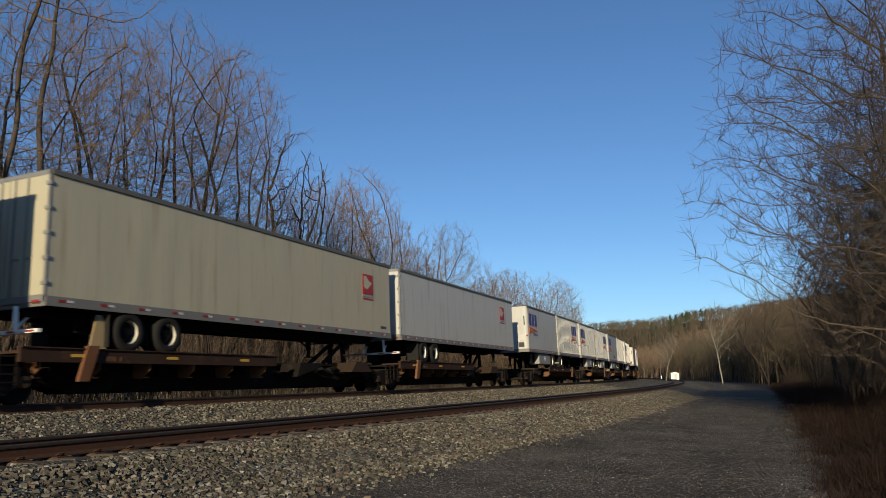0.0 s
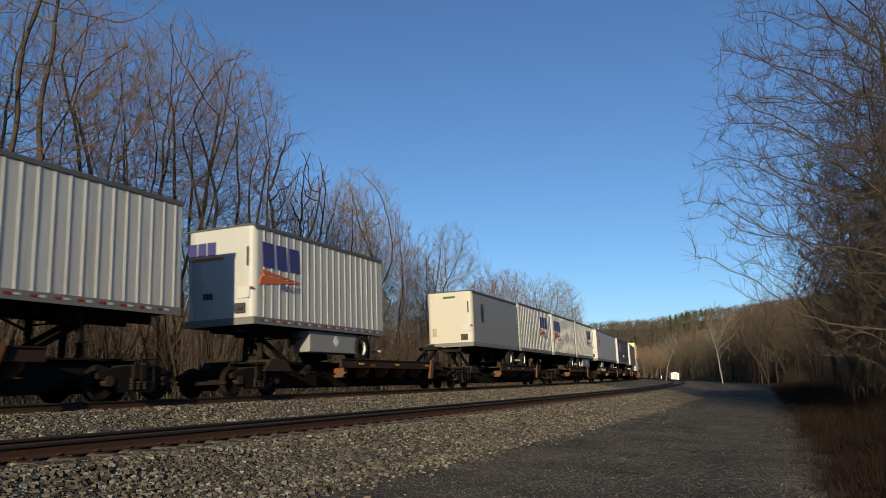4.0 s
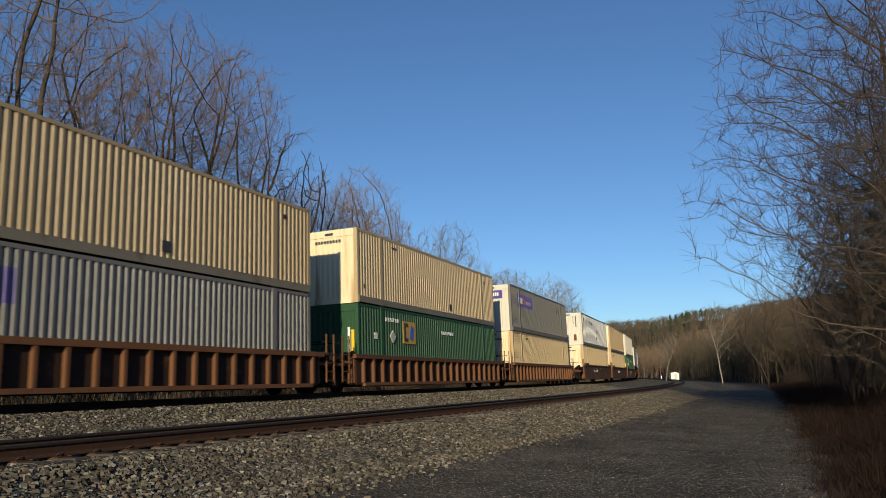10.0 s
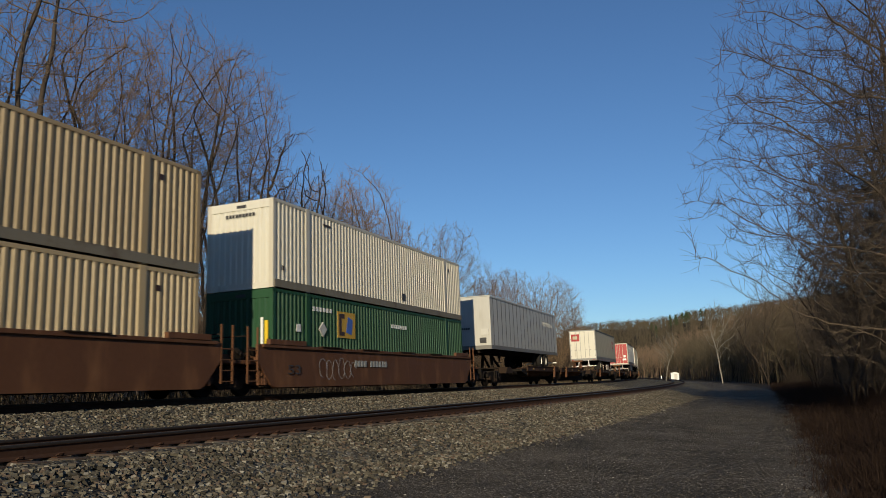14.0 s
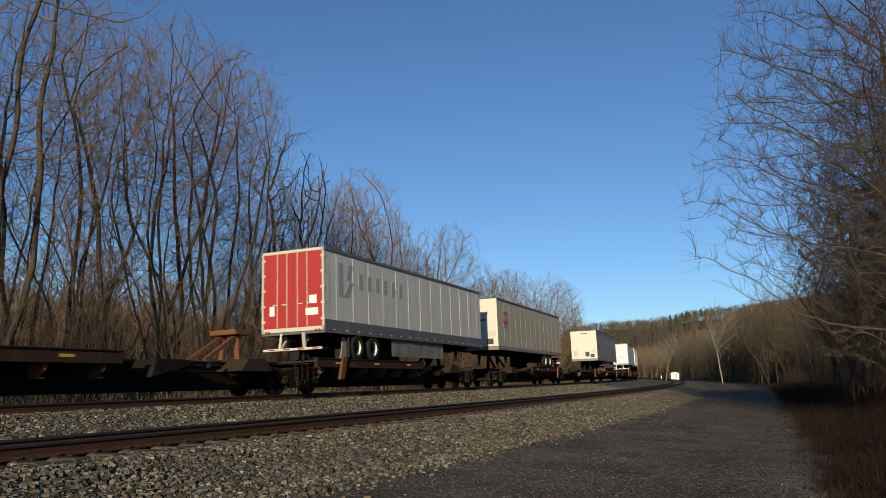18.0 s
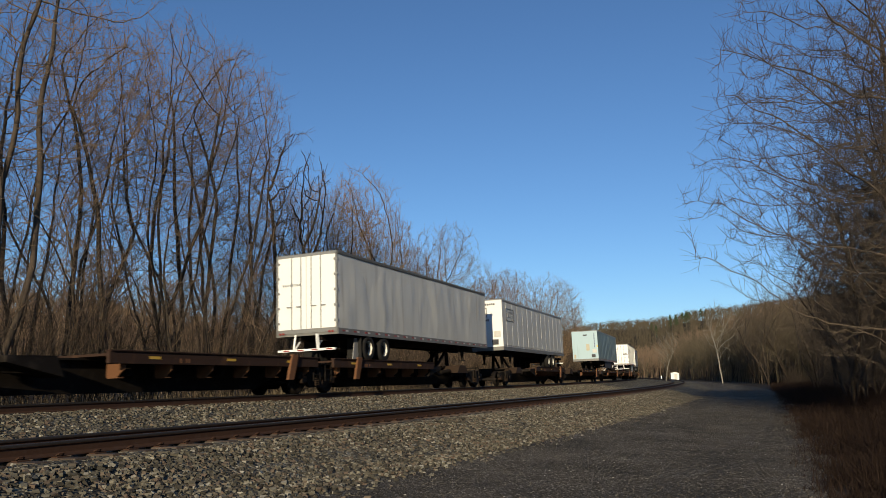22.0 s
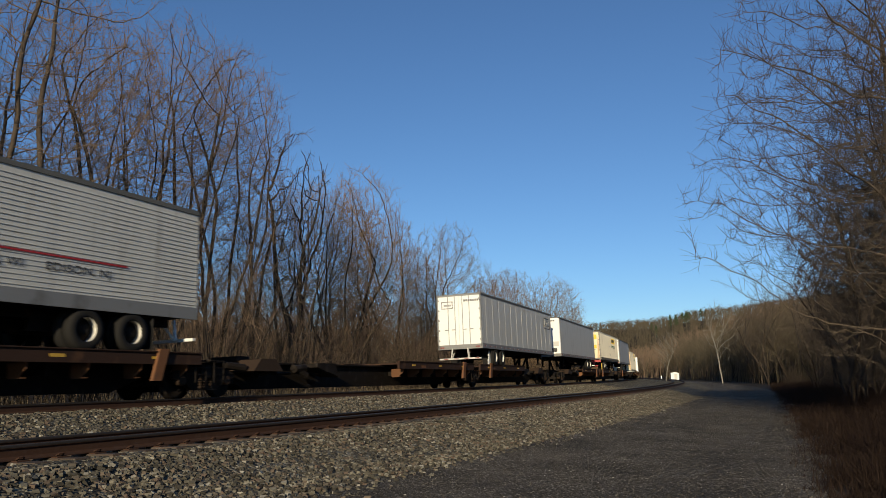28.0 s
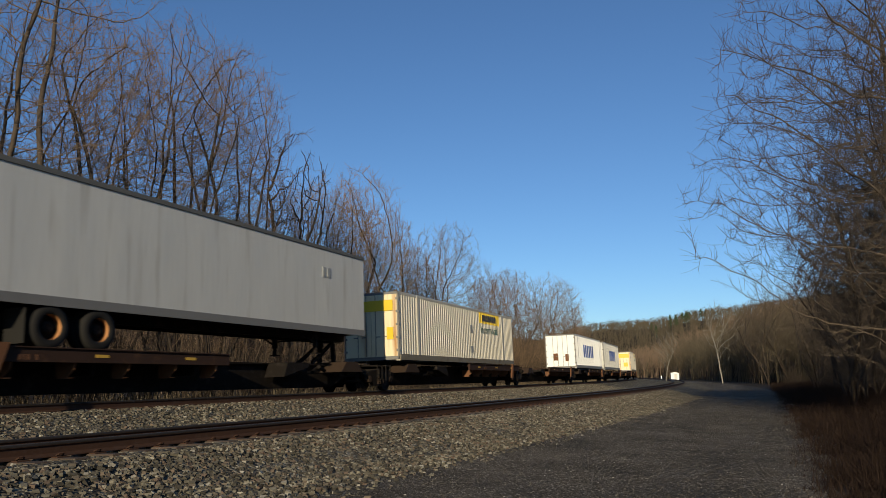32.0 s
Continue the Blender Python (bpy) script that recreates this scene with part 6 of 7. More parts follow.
end_bars("painted_square", t, "red", [(-0.1, 0.2, 4.4, 4.75)], 0.0)
number_bars(t, 0.4, 3.75, 8, 0.0)
# front lightened for sun, over grey sides
t = trailer(467.2, WHITE53, "grey semi-trailer with a brown and gold shield", "vangrey", False, seed=24, dent=0.003, skirt=(4.6, 11.0, "slate"), group=GV, front="litfront", tapes=0.75, rim="alu")
shield_mark(t, 0.65, 3.14, 1.02)
bars("painted_line", t, "roofdark", [(0.1, 16.0, 4.70, 4.76)], -HALF, 0.012)
number_bars(t, 0.2, 4.72, 5, 0.0)
end_bars("front_box", t, "dullwhite", [(0.7, 1.0, 2.6, 3.1)], 0.0, 0.03)
end_bars("front_box", t, "ink", [(-0.5, -0.1, 2.5, 2.95)], 0.0, 0.03)
# from here white trailers' near ends are brighter than their sides, for sun
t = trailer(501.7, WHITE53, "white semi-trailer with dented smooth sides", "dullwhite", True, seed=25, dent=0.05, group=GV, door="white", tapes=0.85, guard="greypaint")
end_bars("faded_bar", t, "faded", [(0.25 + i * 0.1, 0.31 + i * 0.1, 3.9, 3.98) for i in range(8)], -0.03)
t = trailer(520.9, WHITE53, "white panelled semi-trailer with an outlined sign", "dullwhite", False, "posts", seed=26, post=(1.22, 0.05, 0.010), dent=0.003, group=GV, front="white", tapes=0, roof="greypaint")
outline_mark(t, 0.8, 3.84)
end_outline(t, -0.35, 0.75, 4.05, 4.6)
number_bars(t, 0.15, 4.75, 8, 0.0)
number_bars(t, 0.55, 3.8, 8, 0.0, 0.12)
bars("mark", t, "ink", [(x, x + 0.14, 2.34, 2.39) for x in np.arange(0.4, 15.6, 0.52)], -HALF, 0.03)
# the front is the same blue, brightened for sun
t = trailer(554.9, WHITE53, "pale blue panelled semi-trailer", "paleblue", False, "posts", seed=27, front="litblue", post=(1.22, 0.05, 0.012), dent=0.003, group=GV, tapes=1.0, rim="white", roof="greypaint", skirt=(5.0, 10.8, "ink"))
end_bars("front_plate", t, "ink", [(-0.25, 0.15, 4.6, 4.72)], 0.0)
end_bars("number_bar", t, "navy", [(-1.0, -0.92, 3.4 + i * 0.16, 3.5 + i * 0.16) for i in range(9)], 0.0)
end_bars("notice", t, "cream", [(-0.45, -0.12, 3.1, 3.75), (0.95, 1.15, 2.35, 2.75)], 0.0)
end_bars("notice", t, "yellow", [(-1.27, -1.15, 3.4, 3.6)], 0.0)
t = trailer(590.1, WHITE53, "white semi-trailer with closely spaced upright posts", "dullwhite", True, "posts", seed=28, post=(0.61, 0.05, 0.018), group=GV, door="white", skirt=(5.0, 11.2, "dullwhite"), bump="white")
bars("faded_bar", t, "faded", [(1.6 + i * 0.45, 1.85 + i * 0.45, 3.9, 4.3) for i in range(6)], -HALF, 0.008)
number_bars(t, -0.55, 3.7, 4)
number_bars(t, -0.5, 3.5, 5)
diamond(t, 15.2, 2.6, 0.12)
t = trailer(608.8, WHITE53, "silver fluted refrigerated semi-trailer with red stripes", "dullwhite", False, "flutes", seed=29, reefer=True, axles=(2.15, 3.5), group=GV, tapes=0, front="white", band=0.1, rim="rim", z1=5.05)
bars("red_stripe", t, "maroon", [(0.12, 3.95, 4.36 - i * 0.12, 4.41 - i * 0.12) for i in range(9)], -HALF, 0.017)
bars("sign_outline", t, "ink", [(3.9, 6.6, 3.52, 3.57), (3.9, 6.6, 4.08, 4.13), (3.9, 3.95, 3.52, 4.13), (6.55, 6.6, 3.52, 4.13), (4.15, 4.28, 3.25, 3.52), (4.65, 4.78, 3.25, 3.52), (4.15, 4.28, 4.13, 4.45), (4.65, 4.78, 4.13, 4.45), (5.2, 5.33, 4.13, 4.45, 0.4), (5.3, 5.43, 3.25, 3.52, -0.1), (5.7, 5.83, 3.25, 3.52, 0.3)], -HALF, 0.022)
bars("sign_bar", t, "red", [(4.1 + i * 0.27, 4.28 + i * 0.27, 3.67, 3.98) for i in range(9)], -HALF, 0.022)
bars("red_stripe", t, "red", [(6.1, 13.7, 3.15, 3.19)], -HALF, 0.022)
for text, x, z, w in (("TRUCKING, INC.", 6.7, 3.36, 2.15), ("ALLENTON, WI", 8.85, 2.82, 2.05), ("EDISON, NJ", 11.45, 2.84, 1.75)):
    words("lettering", text, 0.26, Matrix.Translation((x, -HALF - 0.022, z)) @ Matrix.Rotation(radians(90), 4, "X"), M["faded" if x < 7 else "ink"], t, w)
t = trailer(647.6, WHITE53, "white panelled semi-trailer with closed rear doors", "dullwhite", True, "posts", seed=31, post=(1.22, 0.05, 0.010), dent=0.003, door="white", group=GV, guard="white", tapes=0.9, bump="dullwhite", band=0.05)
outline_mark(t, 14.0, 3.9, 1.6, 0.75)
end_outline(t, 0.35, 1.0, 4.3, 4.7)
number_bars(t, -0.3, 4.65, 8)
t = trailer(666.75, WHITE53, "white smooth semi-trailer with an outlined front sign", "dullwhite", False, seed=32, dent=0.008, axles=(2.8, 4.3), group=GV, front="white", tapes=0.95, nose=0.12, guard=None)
end_outline(t, -0.3, 0.6, 4.15, 4.6)
number_bars(t, 0.1, 4.78, 8, 0.0)


def chassis(u, L, label):
    """A container chassis with a red tail frame."""
    ob = thing("container_chassis", label, "chassis")
    z = 2.14
    part("frame_rail", boxes((0.1, L - 0.2, -0.5, -0.38, z - 0.32, z + 0.04), (0.1, L - 0.2, 0.38, 0.5, z - 0.32, z + 0.04)), M["grimesteel"], ob)
    part("tail_frame", boxes((0.0, 0.16, -1.25, 1.25, z - 0.2, z + 0.03), (0.0, 0.1, -0.95, 0.95, 1.52, 1.62), (0.0, 0.08, -0.6, -0.5, 1.6, z), (0.0, 0.08, 0.5, 0.6, 1.6, z), bevel=0.01), M["red"], ob, "red painted tail frame")
    part("bolster", boxes((L - 0.25, L - 0.05, -1.25, 1.25, z - 0.15, z + 0.03)), M["grimesteel"], ob)
    for x in (2.5, 3.75):
        wheel(ob, x, 1.62, -1.29, "white", -1, 0.485)
        wheel(ob, x, 1.62, 1.29, "white", 1, 0.485)
    part("axle_frame", boxes((1.5, 4.8, -0.55, -0.4, 1.6, 1.85), (1.5, 4.8, 0.4, 0.55, 1.6, 1.85), (2.43, 2.57, -1.0, 1.0, 1.55, 1.69), (3.68, 3.82, -1.0, 1.0, 1.55, 1.69)), M["grimesteel"], ob)
    plate("mudguard", ob, "yellow", [(1.35, 1.2), (1.9, 1.2), (1.95, 1.6), (1.8, 1.85), (1.5, 1.85)], -1.1, 0.03)
    g = bmesh.new()
    for y in (-0.75, 0.75):
        box(g, L - 2.9, L - 2.76, y - 0.07, y + 0.07, 1.4, z)
    part("landing_gear", g, M["grimesteel"], ob)
    MOVING.append((ob, u, L))


JB = "white corrugated container with a yellow panel and green word"
chassis(686.95, 16.1, "black container chassis with a red tail and white wheels")
c = container(686.95, 2.19, JB, "warmwhite", group=GC, doors=True, rail="khaki", front="litstainedfront", period=0.25)
yellow_mark(c, 9.7, 4.2, 3.6)
end_bars("yellow_panel", c, "yellow", [(-1.0, 1.05, 4.3, 4.75), (-0.95, -0.6, 3.35, 3.7)], -0.05)
end_bars("panel_bar", c, "ink", [(0.85 - i * 0.2, 0.97 - i * 0.2, 4.42, 4.64) for i in range(8)], -0.062)
bars("placard", c, "greypaint", [(8.1, 8.4, 2.75, 3.0), (8.1, 8.4, 3.6, 3.85)], -HALF, 0.01)
t = trailer(705.1, WHITE53, "white smooth semi-trailer with rear doors brightened for sun", "dullwhite", True, seed=33, dent=0.008, door="white", group=GV, rim="rustrim", tapes=0)
number_bars(t, 0.1, 4.62, 9)
bars("mark", t, "faded", [(13.2, 13.4, 4.0, 4.35), (13.5, 13.7, 4.0, 4.35)], -HALF, 0.02)
c = container(724.2, 1.2, JB, "warmwhite", group=GC, doors=True, rail="khaki", front="litstainedfront", period=0.25)
yellow_mark(c, 10.15, 3.4, 3.45)
end_bars("yellow_panel", c, "yellow", [(-1.05, 1.0, 3.3, 3.75), (-1.05, -0.75, 2.1, 2.6)], -0.05)
bars("side_mark", c, "faded", [(8.7, 9.0, 2.8, 3.2), (8.7, 9.0, 1.75, 2.1)], -HALF, 0.006)
c = container(759.7, 1.2, "white container with blue side bars and rusty doors", "white", group=GC, doors=True, rail="greypaint", L=14.6, posts=(1.25, 13.4))
bars("blue_bar", c, "blue", [(4.0 + i * 0.95, 4.65 + i * 0.95, 2.2, 3.3) for i in range(6)], -HALF, 0.01)
end_bars("rust_patch", c, "ochre", [(0.2, 0.6, 1.9, 2.5), (-0.7, -0.4, 1.8, 2.4)], -0.03, 0.006)
c = container(776.3, 1.2, "grey container with blue side bars", "dullwhite", group=GC, doors=True, rail="greypaint", L=14.6, posts=(1.25, 13.4))
bars("blue_bar", c, "blue", [(5.0 + i * 0.95, 5.65 + i * 0.95, 2.2, 3.3) for i in range(6)], -HALF, 0.01)
c = container(811.5, 1.2, JB, "warmwhite", group=GC, doors=True, rail="khaki", front="litstainedfront", period=0.25)
yellow_mark(c, 10.15, 3.4, 3.45)
end_bars("yellow_panel", c, "yellow", [(-1.05, 1.0, 3.2, 3.8), (-0.8, -0.2, 1.9, 2.5)], -0.05)


# ---------------------------------------------------------------- rail trucks and cars
def rail_truck():
    """A two-axle freight truck; origin at its centre on the rail top."""
    ob = thing("rail_truck", "dark rusty two-axle freight truck with coil springs", "rail truck", "trucks of the train")
    for y in (-1.0, 1.0):
        f = bmesh.new()
        prism(f, [(-1.22, 0.52), (-1.22, 0.66), (-0.9, 0.74), (-0.42, 0.82), (0.42, 0.82), (0.9, 0.74), (1.22, 0.66), (1.22, 0.52), (0.82, 0.44), (0.5, 0.2), (-0.5, 0.2), (-0.82, 0.44)], y - 0.07, y + 0.07)
        s = part("side_frame", f, M["steel"], ob)
        for x in (-0.2, 0.0, 0.2):
            g = bmesh.new()
            cyl(g, (x, y * 1.05, 0.25), (x, y * 1.05, 0.55), 0.05, 6)
            for k in range(4):
                cyl(g, (x, y * 1.05, 0.27 + k * 0.07), (x, y * 1.05, 0.305 + k * 0.07), 0.075, 8)
            part("coil_spring", g, M["dustysteel"], s)
        for x in (-0.89, 0.89):
            part("bearing_cap", cyl(bmesh.new(), (x, y - 0.1, 0.46), (x, y + 0.1, 0.46), 0.13, 10), M["dustysteel"], s)
    part("bolster", boxes((-0.22, 0.22, -1.15, 1.15, 0.5, 0.86), bevel=0.03), M["grimesteel"], ob)
    for x in (-0.89, 0.89):
        w = bmesh.new()
        cyl(w, (0, -0.72, 0), (0, 0.72, 0), 0.085, 10)
        axle = part("wheelset", w, M["grimesteel"], ob)
        axle.location = (x, 0, 0.42)
        for sgn in (-1, 1):
            lw = lathe(bmesh.new(), [(0.10, sgn * 0.08), (0.30, sgn * 0.02), (0.34, sgn * 0.06), (0.42, sgn * 0.065), (0.425, sgn * -0.04), (0.45, sgn * -0.06), (0.45, sgn * -0.085), (0.34, sgn * -0.08), (0.30, sgn * -0.04), (0.10, sgn * -0.08)], (0, sgn * 0.7525, 0), 20)
            part("wheel", lw, M["steel"], axle)
    part("brake_beam", boxes((-1.35, -1.27, -0.9, 0.9, 0.35, 0.45), bevel=0.01), M["grimesteel"], ob)
    part("brake_beam", boxes((1.27, 1.35, -0.9, 0.9, 0.35, 0.45), bevel=0.01), M["grimesteel"], ob)
    return ob


TRUCK = rail_truck()
TRUCKS = []


def add_truck(u):
    o = copy_thing(TRUCK, Matrix())
    TRUCKS.append((o, u))


def chalk(parent, x, z, size, count, seed):
    """Pale stencilled marks that cannot be read, as plain bars."""
    r = random.Random(seed)
    for k in range(count):
        if r.random() < 0.8:
            bars("stencil_bar", parent, "ochre", [(x + k * size * 0.9, x + k * size * 0.9 + size * 0.6, z - size / 2, z + size / 2)], -1.37, 0.005)


def graffiti(parent, x, z, y, seed):
    """Pale sprayed outline loops on the side plate, in one scrawl."""
    r = random.Random(seed)
    g = bmesh.new()
    for k in range(6):
        cx, cz, a, b = x + k * 0.42, z + 0.38 + r.uniform(-0.05, 0.05), r.uniform(0.16, 0.24), r.uniform(0.26, 0.38)
        ring = [(cx + a * math.cos(i * 0.524) * (1 + 0.2 * math.sin(i * 1.7 + k)), cz + b * math.sin(i * 0.524)) for i in range(r.choice((10, 12, 13)))]
        for p, q in zip(ring, ring[1:]):
            beam(g, (p[0], y, p[1]), (q[0], y, q[1]), 0.004, 0.014)
    part("sprayed_scrawl", g, M["faded"], parent, "pale sprayed outline scrawl")


def tray_parts(ob, x0, x1, bracket_x, ochre=True):
    """The raised wheel deck with side channels, gussets and a slanted guide bracket."""
    part("deck", boxes((x0, x1, -1.28, 1.28, 1.04, 1.10)), M["rust_shade"], ob)
    for y in (-1, 1):
        s = bmesh.new()
        box(s, x0, x1, y * 1.32 - 0.05, y * 1.32 + 0.05, 0.86, 1.17, 0.008)
        box(s, x0, x1, y * 1.32 - 0.09, y * 1.32 + 0.09, 1.15, 1.18, 0.004)
        ch = part("side_channel", s, M["rust_shade"], ob)
        if y < 0:
            for q in (0.14, 0.47, 0.80):
                bars("yellow_strip", ch, "gold", [(x0 + q * (x1 - x0), x0 + q * (x1 - x0) + 0.38, 0.98, 1.05)], -1.37, 0.006)
            chalk(ch, x0 + 2.2, 0.96, 0.11, 5, int(x0 * 10))
        n = 6
        for k in range(n):
            x = x0 + 0.55 + k * (x1 - x0 - 1.0) / (n - 1)
            g = bmesh.new()
            ring = [(1.30, 0.87), (0.72, 0.87), (0.72, 0.56), (1.06, 0.56), (1.27, 0.72)]
            a = [g.verts.new((x - 0.02, y * q, z)) for q, z in ring]
            b = [g.verts.new((x + 0.02, y * q, z)) for q, z in ring]
            g.faces.new(a)
            g.faces.new(b[::-1])
            for i in range(5):
                g.faces.new((a[i], b[i], b[(i + 1) % 5], a[(i + 1) % 5]))
            box(g, x - 0.02, x + 0.14, min(y * 0.74, y * 1.1), max(y * 0.74, y * 1.1), 0.53, 0.56)
            bmesh.ops.recalc_face_normals(g, faces=g.faces)
            part("gusset", g, M["ochre"], ob)
        b = bmesh.new()
        prism(b, [(bracket_x - 0.20, 0.45), (bracket_x + 0.08, 0.45), (bracket_x + 0.34, 1.24), (bracket_x + 0.02, 1.24)], y * 1.40 - 0.05, y * 1.40 + 0.05)
        part("guide_bracket", b, M["ochre"], ob)


def hitch_parts(ob, x, lean, raised=True, rusty=False):
    """A trailer hitch stand at x; lean is the way its brace runs."""
    h = bmesh.new()
    if raised:
        for y in (-0.32, 0.32):
            beam(h, (x, y, 1.0), (x, y * 0.8, 1.9), 0.1, 0.16)
            beam(h, (x + lean * 1.5, y, 1.05), (x + lean * 0.1, y * 0.8, 1.8), 0.09, 0.12)
        box(h, x - 0.35, x + 0.35, -0.5, 0.5, 1.86, 2.02, 0.02)
    else:
        for y in (-0.32, 0.32):
            beam(h, (x, y, 1.05), (x + lean * 1.5, y, 1.1), 0.1, 0.12)
        box(h, x - 0.25, x + 0.35, -0.5, 0.5, 1.05, 1.2, 0.02)
    part("hitch_stand", h, M["ochre" if rusty else "steel"], ob)


def spine_car(u0, u1, kind, loaded=True, label=""):
    """One platform of an articulated spine car between its trucks. kind: tray towards the 'far' or 'near' end, or in the 'middle'."""
    L = u1 - u0
    ob = thing("spine_car", label or ("rusty brown spine car platform carrying a load" if loaded else "empty rusty brown spine car platform"), "rail car", "spine cars of the train")
    def X(f):
        return f if kind != "near" else L - f
    out = [(0.0, 0.98), (0.0, 0.62), (1.6, 0.56), (2.6, 0.20), (L - 2.6, 0.20), (L - 1.6, 0.56), (L, 0.62), (L, 0.98)]
    part("centre_sill", prism(bmesh.new(), out, -0.36, 0.36), M["steel"], ob)
    part("top_flange", boxes((0.0, L, -0.52, 0.52, 0.97, 1.02), bevel=0.005), M["steel"], ob)
    if kind == "middle":
        t0, t1, br = L / 2 - 3.9, L / 2 + 5.2, L / 2 + 3.9
        hitches = ((1.6, 1), (L - 1.6, -1))
    else:
        t = (L - 9.3, L - 0.5)
        t0, t1 = sorted((X(t[0]), X(t[1])))
        br = X(L - 2.1)
        hitches = ((X(2.3), 1 if kind == "far" else -1),)
    tray_parts(ob, t0, t1, br)
    for x, lean in hitches:
        hitch_parts(ob, x, lean, loaded or u0 < 600, not loaded and kind == "near")
    for f in ((1.2,) if kind == "middle" else (2.6,)):
        x = X(f)
        part("pedestal", prism(bmesh.new(), [(x - 0.75, 0.72), (x + 0.75, 0.72), (x + 0.38, 1.08), (x - 0.38, 1.08)], -1.28, 1.28), M["dustysteel"], ob)
    if kind != "middle":
        a, b = sorted((X(3.4), X(4.0)))
        part("tapered_wing", prism(bmesh.new(), [(X(6.6), 1.0), (X(6.8), 0.55), (X(5.4), 0.86), (X(5.4), 1.0)] if kind == "far" else [(X(5.4), 1.0), (X(5.4), 0.86), (X(6.8), 0.55), (X(6.6), 1.0)], -1.25, -0.5), M["steel"], ob)
    g = bmesh.new()
    rr = random.Random(int(u0))
    for y in (-0.7, 0.7):
        for x in (t0 + 1.0, (t0 + t1) / 2, t1 - 1.0):
            part("outrigger", boxes((x - 0.04, x + 0.04, min(y * 0.5, y * 1.46), max(y * 0.5, y * 1.46), 0.60, 1.04)), M["grimesteel"], ob)
    for k in range(7):
        x = X(rr.uniform(1.0, 6.0)) if kind != "middle" else rr.choice((rr.uniform(0.8, 4), rr.uniform(L - 3, L - 0.8)))
        cyl(g, (x - 0.3, -0.62 - rr.random() * 0.35, 0.6 + rr.random() * 0.3), (x + 0.3, -0.62 - rr.random() * 0.35, 0.6 + rr.random() * 0.3), rr.uniform(0.03, 0.13), 8)
    cyl(g, (X(1.0), -0.7, 0.72), (X(6.5), -0.8, 0.66), 0.02, 6)
    part("brake_gear", g, M["steel"], ob)
    for x in (0.35, L - 0.35):
        g = bmesh.new()
        for z in (0.45, 0.62, 0.8):
            beam(g, (x - 0.2, -1.22, z), (x + 0.2, -1.22, z), 0.03, 0.03)
        for dx in (-0.2, 0.2):
            beam(g, (x + dx, -1.22, 0.4), (x + dx, -1.22, 1.0), 0.035, 0.035)
        beam(g, (x, -1.22, 0.98), (x, -0.4, 0.98), 0.4, 0.04)
        part("step_ladder", g, M["steel"], ob)
    MOVING.append((ob, u0, L))
    return ob


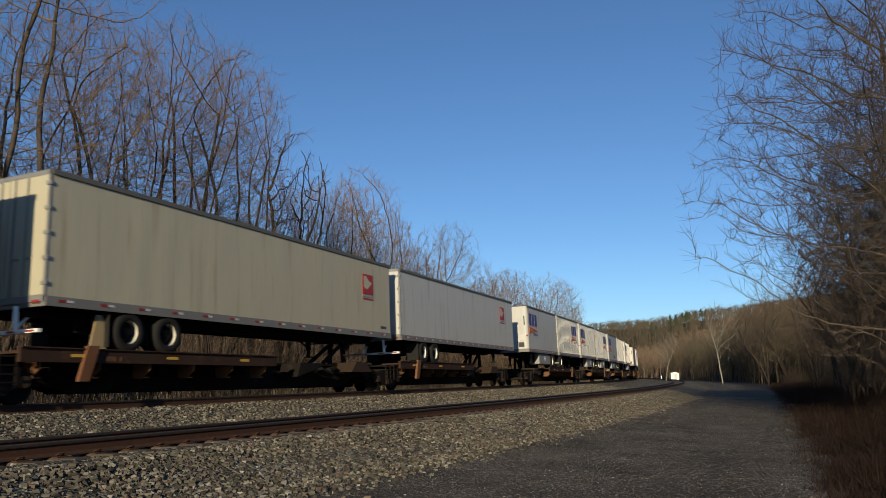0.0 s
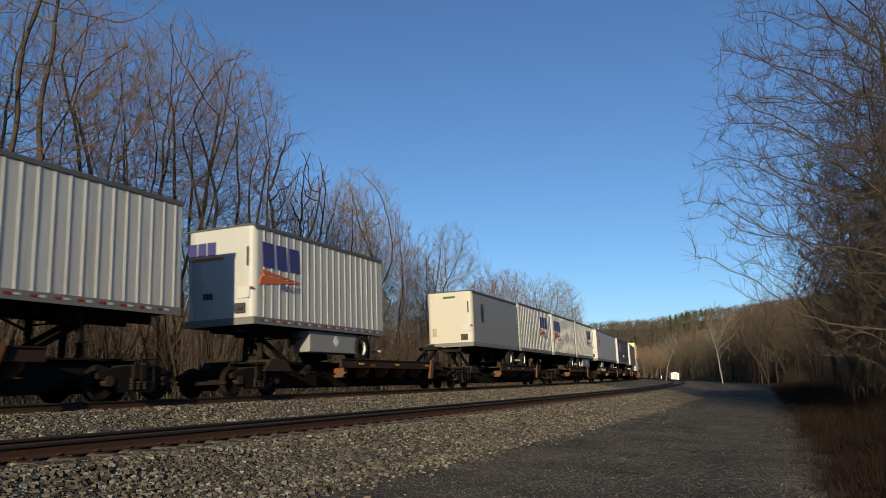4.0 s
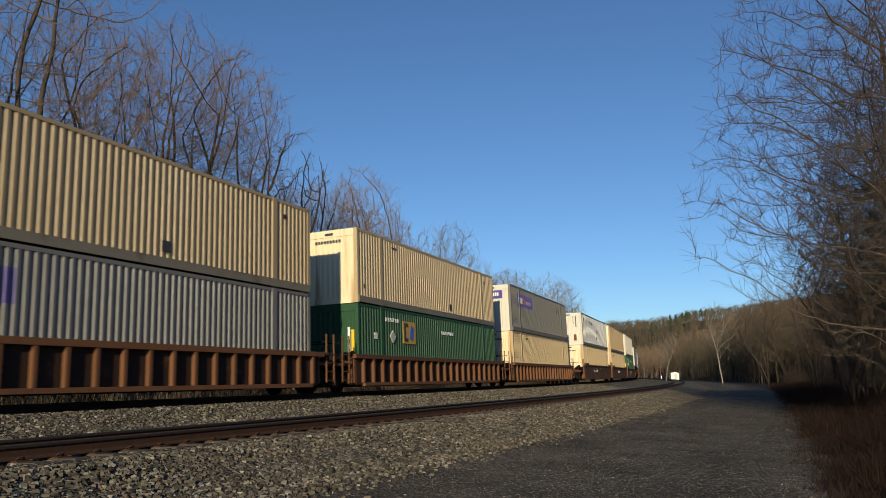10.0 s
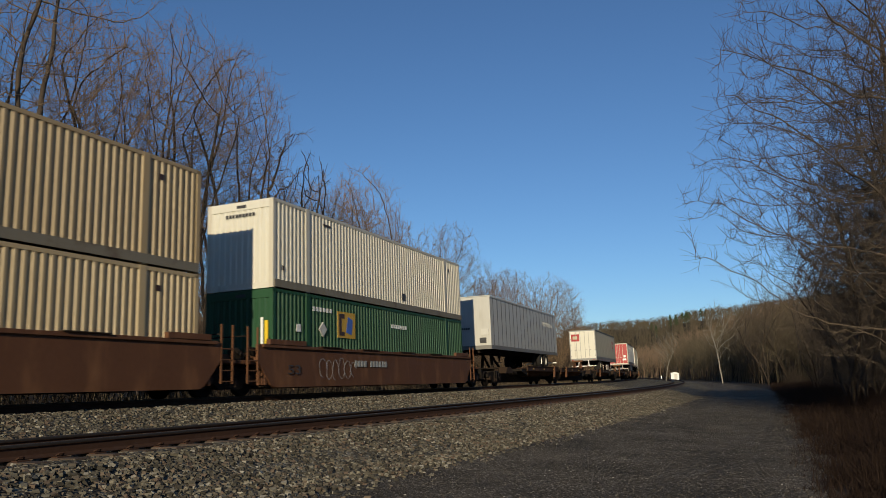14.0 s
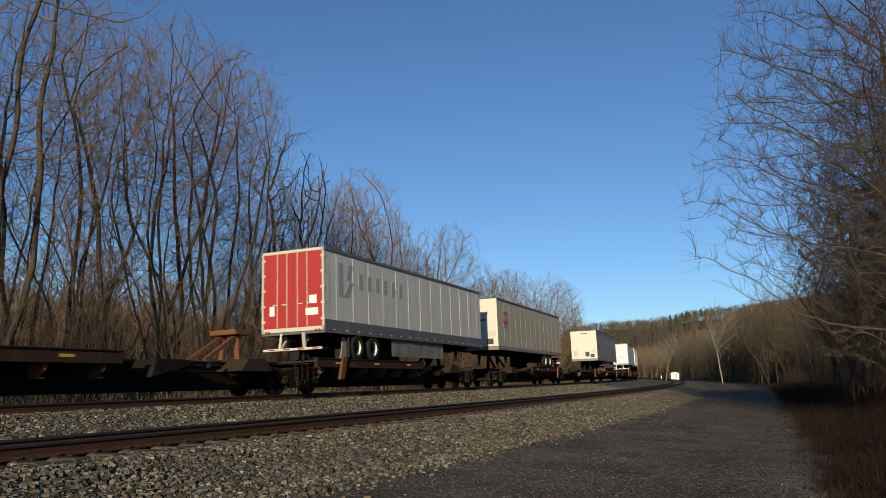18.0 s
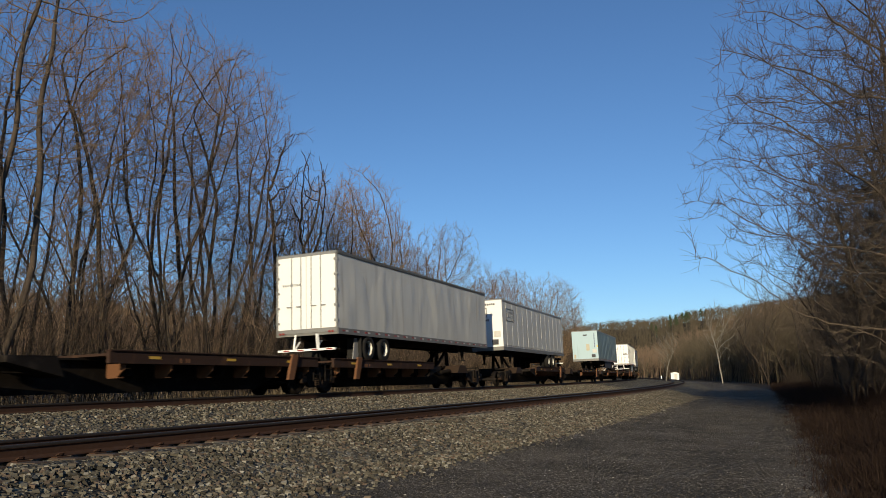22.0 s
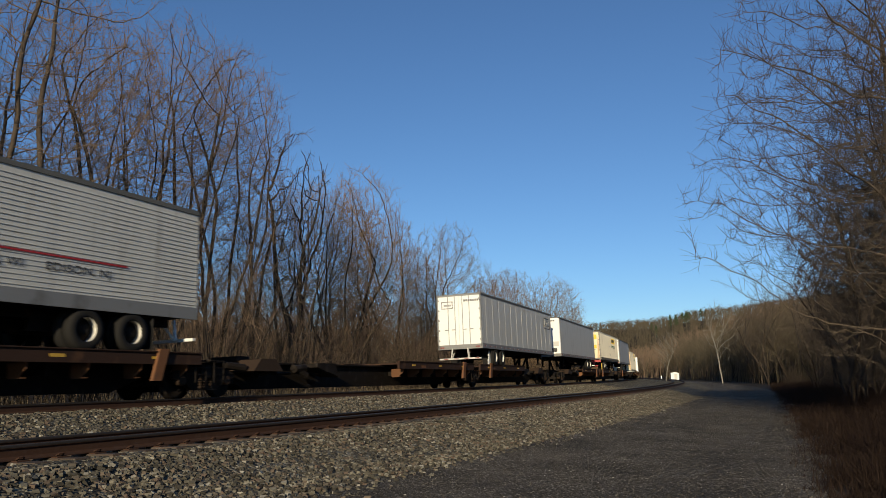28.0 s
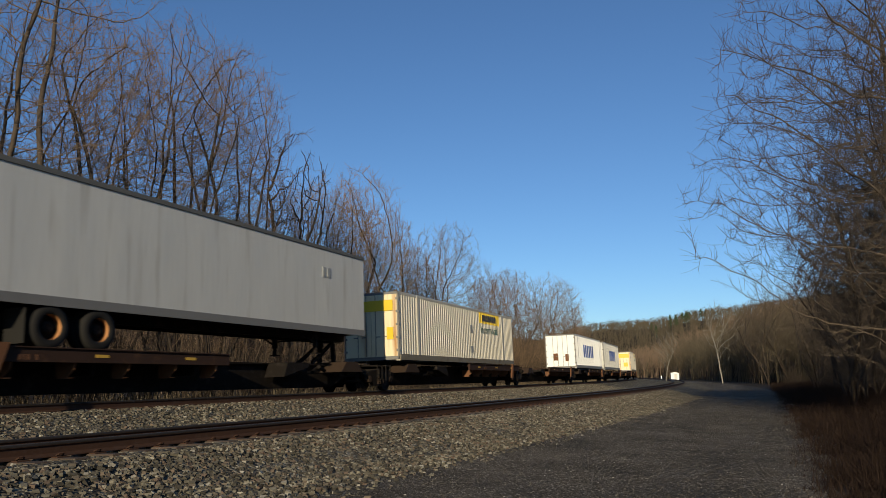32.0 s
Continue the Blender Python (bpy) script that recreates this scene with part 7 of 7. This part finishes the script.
def well_car(u0, u1, ribbed, c0, first, last):
    """One unit of a double-stack well car. c0: where the containers begin along the unit."""
    L = u1 - u0
    ob = thing("well_car", "ochre ribbed well car unit under stacked containers" if ribbed else "brown smooth-sided well car unit under stacked containers", "rail car", "well cars of the train")
    a, b = c0 - 0.35, c0 + 16.154 + 0.35
    y0 = 1.36
    paint = M["ochre" if ribbed else "brownred"]
    part("well_floor", boxes((a, b, -1.3, 1.3, 0.24, 0.38)), M["grimesteel"], ob)
    for y in (-1, 1):
        if ribbed:
            part("top_chord", boxes((a - 0.2, b + 0.2, y * 1.42 - 0.09, y * 1.42 + 0.09, 1.20, 1.36), bevel=0.01), paint, ob)
            # web in a darker tone than the ribs, for the shade between them
            part("side_web", boxes((a, b, y * 1.36 - 0.02, y * 1.36 + 0.02, 0.25, 1.2)), M["rust_shade"], ob)
            part("bottom_chord", boxes((a + 0.5, b - 0.5, y * 1.42 - 0.08, y * 1.42 + 0.08, 0.2, 0.32), bevel=0.01), paint, ob)
            pm = bpy.data.meshes.new("side_rib")
            pb = bmesh.new()
            prism(pb, [(-0.05, 0.32), (0.05, 0.32), (0.05, 1.2), (-0.05, 1.2)], y * 1.37, y * 1.50)
            pb.to_mesh(pm)
            pb.free()
            pm.materials.append(paint)
            for k in range(21):
                q = new("side_rib", pm)
                q.parent = ob
                q.location = (a + 0.45 + k * (b - a - 0.9) / 20, 0, 0)
        else:
            s = bmesh.new()
            prism(s, [(a - 0.5, 1.50), (a - 0.5, 1.0), (a + 0.15, 0.3), (a + 0.35, 0.22), (b - 0.35, 0.22), (b - 0.15, 0.3), (b + 0.5, 1.0), (b + 0.5, 1.50)], y * y0 - 0.03, y * y0 + 0.06)
            w = part("side_plate", s, paint, ob)
            part("top_chord", boxes((a - 0.3, b + 0.3, y * 1.38 - 0.07, y * 1.38 + 0.09, 1.42, 1.52), bevel=0.01), paint, ob)
            part("end_riser", boxes((a, a + 2.0, y * 1.40 - 0.07, y * 1.40 + 0.07, 1.52, 1.68), bevel=0.01), paint, ob)
            part("end_riser", boxes((b - 1.6, b, y * 1.40 - 0.07, y * 1.40 + 0.07, 1.52, 1.68), bevel=0.01), paint, ob)
            if y < 0:
                for i in range(11):
                    if i != 4:
                        bars("number_bar", w, "faded", [(6.6 + i * 0.24, 6.76 + i * 0.24, 0.9, 1.12, 0.03)], -y0 - 0.06, 0.008)
                for x in (4.3, 7.1, 10.4, 13.4):
                    part("deck_plate", boxes((x, x + 1.3, -1.5, -1.3, 1.52, 1.55), bevel=0.006), M["dustysteel"], ob)
                words("lettering", "53", 0.42, Matrix.Translation((2.3, -y0 - 0.062, 0.62)) @ Matrix.Rotation(radians(90), 4, "X"), M["ink"], w, 0.75)
                if u0 < 290:
                    for q in (8.3, 10.6, 12.6):
                        bars("yellow_strip", w, "gold", [(q, q + 0.38, 1.2, 1.29)], -y0 - 0.06, 0.006)
                if u0 > 310:
                    graffiti(w, 4.4, 0.42, -y0 - 0.062, int(u0))
    for x0, x1, sg in ((0.0, a, -1), (b, L, 1)):
        part("end_platform", boxes((x0, x1, -1.3, 1.3, 0.92, 1.02), bevel=0.01), paint, ob)
        part("end_bulkhead", boxes((x1 - 0.12, x1, -1.36, 1.36, 0.3, 1.3) if sg < 0 else (x0, x0 + 0.12, -1.36, 1.36, 0.3, 1.3), bevel=0.01), paint, ob)
        part("stub_sill", boxes((x0, x1, -0.35, 0.35, 0.6, 0.95)), M["grimesteel"], ob)
        xm = a - 0.75 if sg < 0 else b + 0.75
        for dx in (-0.24, 0.24):
            part("hand_rail", beam(bmesh.new(), (xm + dx, -1.38, 0.35), (xm + dx, -1.38, 2.0), 0.045, 0.045), M["ochre"], ob)
        g = bmesh.new()
        for z in (0.42, 0.72, 1.02, 1.32):
            beam(g, (xm - 0.24, -1.38, z), (xm + 0.24, -1.38, z), 0.03, 0.03)
        part("ladder_rung", g, M["ochre"], ob)
        g = bmesh.new()
        rr = random.Random(int(u0 + x0))
        for k in range(5):
            x = rr.uniform(min(x0, x1), max(x0, x1))
            y = rr.uniform(-1.2, -0.5)
            cyl(g, (x, y - 0.2, 1.1 + rr.random() * 0.3), (x + 0.2, y + 0.2, 1.1 + rr.random() * 0.3), rr.uniform(0.05, 0.14), 8)
        beam(g, (xm, -1.2, 1.75), (xm, 1.2, 1.75), 0.04, 0.04)
        part("brake_gear", g, M["steel"], ob)
    MOVING.append((ob, u0, L))


# where the trucks stand along the train; platforms run between them
for a, b, kind, loaded in ((-7.5, 10.1, "near", True), (10.1, 27.5, "near", True), (27.5, 43.1, "near", True),
                           (48.4, 66.0, "middle", True), (66.0, 84.5, "middle", True), (84.5, 101.6, "middle", True),
                           (105.4, 123.0, "middle", True), (123.0, 141.9, "middle", True), (141.9, 161.4, "middle", True), (161.4, 179.8, "far", True), (179.8, 199.7, "far", True), (199.7, 216.3, "near", True),
                           (345.3, 361.1, "far", True), (361.1, 378.3, "near", False), (378.3, 395.6, "near", True), (395.6, 412.7, "near", False), (412.7, 428.5, "near", True),
                           (433.4, 449.3, "far", True), (449.3, 466.3, "far", False), (466.3, 483.6, "far", True), (483.6, 500.8, "far", False), (500.8, 516.6, "near", True),
                           (521.4, 537.3, "far", True), (537.3, 554.2, "far", False), (554.2, 571.3, "far", True), (571.3, 588.9, "far", False), (588.9, 604.7, "near", True),
                           (609.2, 625.6, "far", True), (625.6, 646.4, "far", False), (646.4, 662.5, "near", True),
                           (667.2, 684.8, "far", True), (684.8, 704.0, "near", True), (704.0, 722.9, "near", True), (722.9, 741.7, "far", False), (741.7, 758.7, "far", False), (758.7, 775.4, "far", False), (775.4, 792.5, "far", False), (792.5, 810.4, "far", False), (810.4, 828.0, "far", False)):
    spine_car(a, b, kind, loaded)
for a, b, ribbed, c in ((220.3, 240.6, True, 222.75), (240.6, 260.1, True, 242.14), (260.1, 280.3, True, 261.85), (283.0, 302.7, False, 285.03), (302.7, 322.1, False, 304.3), (322.1, 342.2, False, 323.78)):
    well_car(a, b, ribbed, c - a, False, False)
for u in (-7.5, 10.1, 27.5, 42.6, 48.9, 66.0, 84.5, 101.1, 105.9, 123.0, 141.9, 161.4, 179.8, 199.7, 215.9, 220.6, 240.6, 260.1, 279.9, 283.4, 302.7, 322.1, 341.8, 345.7, 361.1, 378.3, 395.6, 412.7, 428.1, 433.8, 449.3, 466.3, 483.6, 500.8, 516.2,
          521.8, 537.3, 554.2, 571.3, 588.9, 604.3, 609.6, 625.6, 646.4, 662.1, 667.6, 684.8, 704.0, 722.9, 741.7, 758.7, 775.4, 792.5, 810.4, 827.6):
    add_truck(u)
for o in [TRUCK, *TRUCK.children_recursive]:
    bpy.data.objects.remove(o)


# ---------------------------------------------------------------- what moves
def motions():
    for ob, u, length in MOVING:
        walk(ob, [(t, on_track(u - SPEED * t, length)) for t in range(33)])
    for ob, u in TRUCKS:
        walk(ob, [(t, on_track(u - SPEED * t - 1.0, 2.0) @ Matrix.Translation((1.0, 0, 0))) for t in range(33)])


motions()
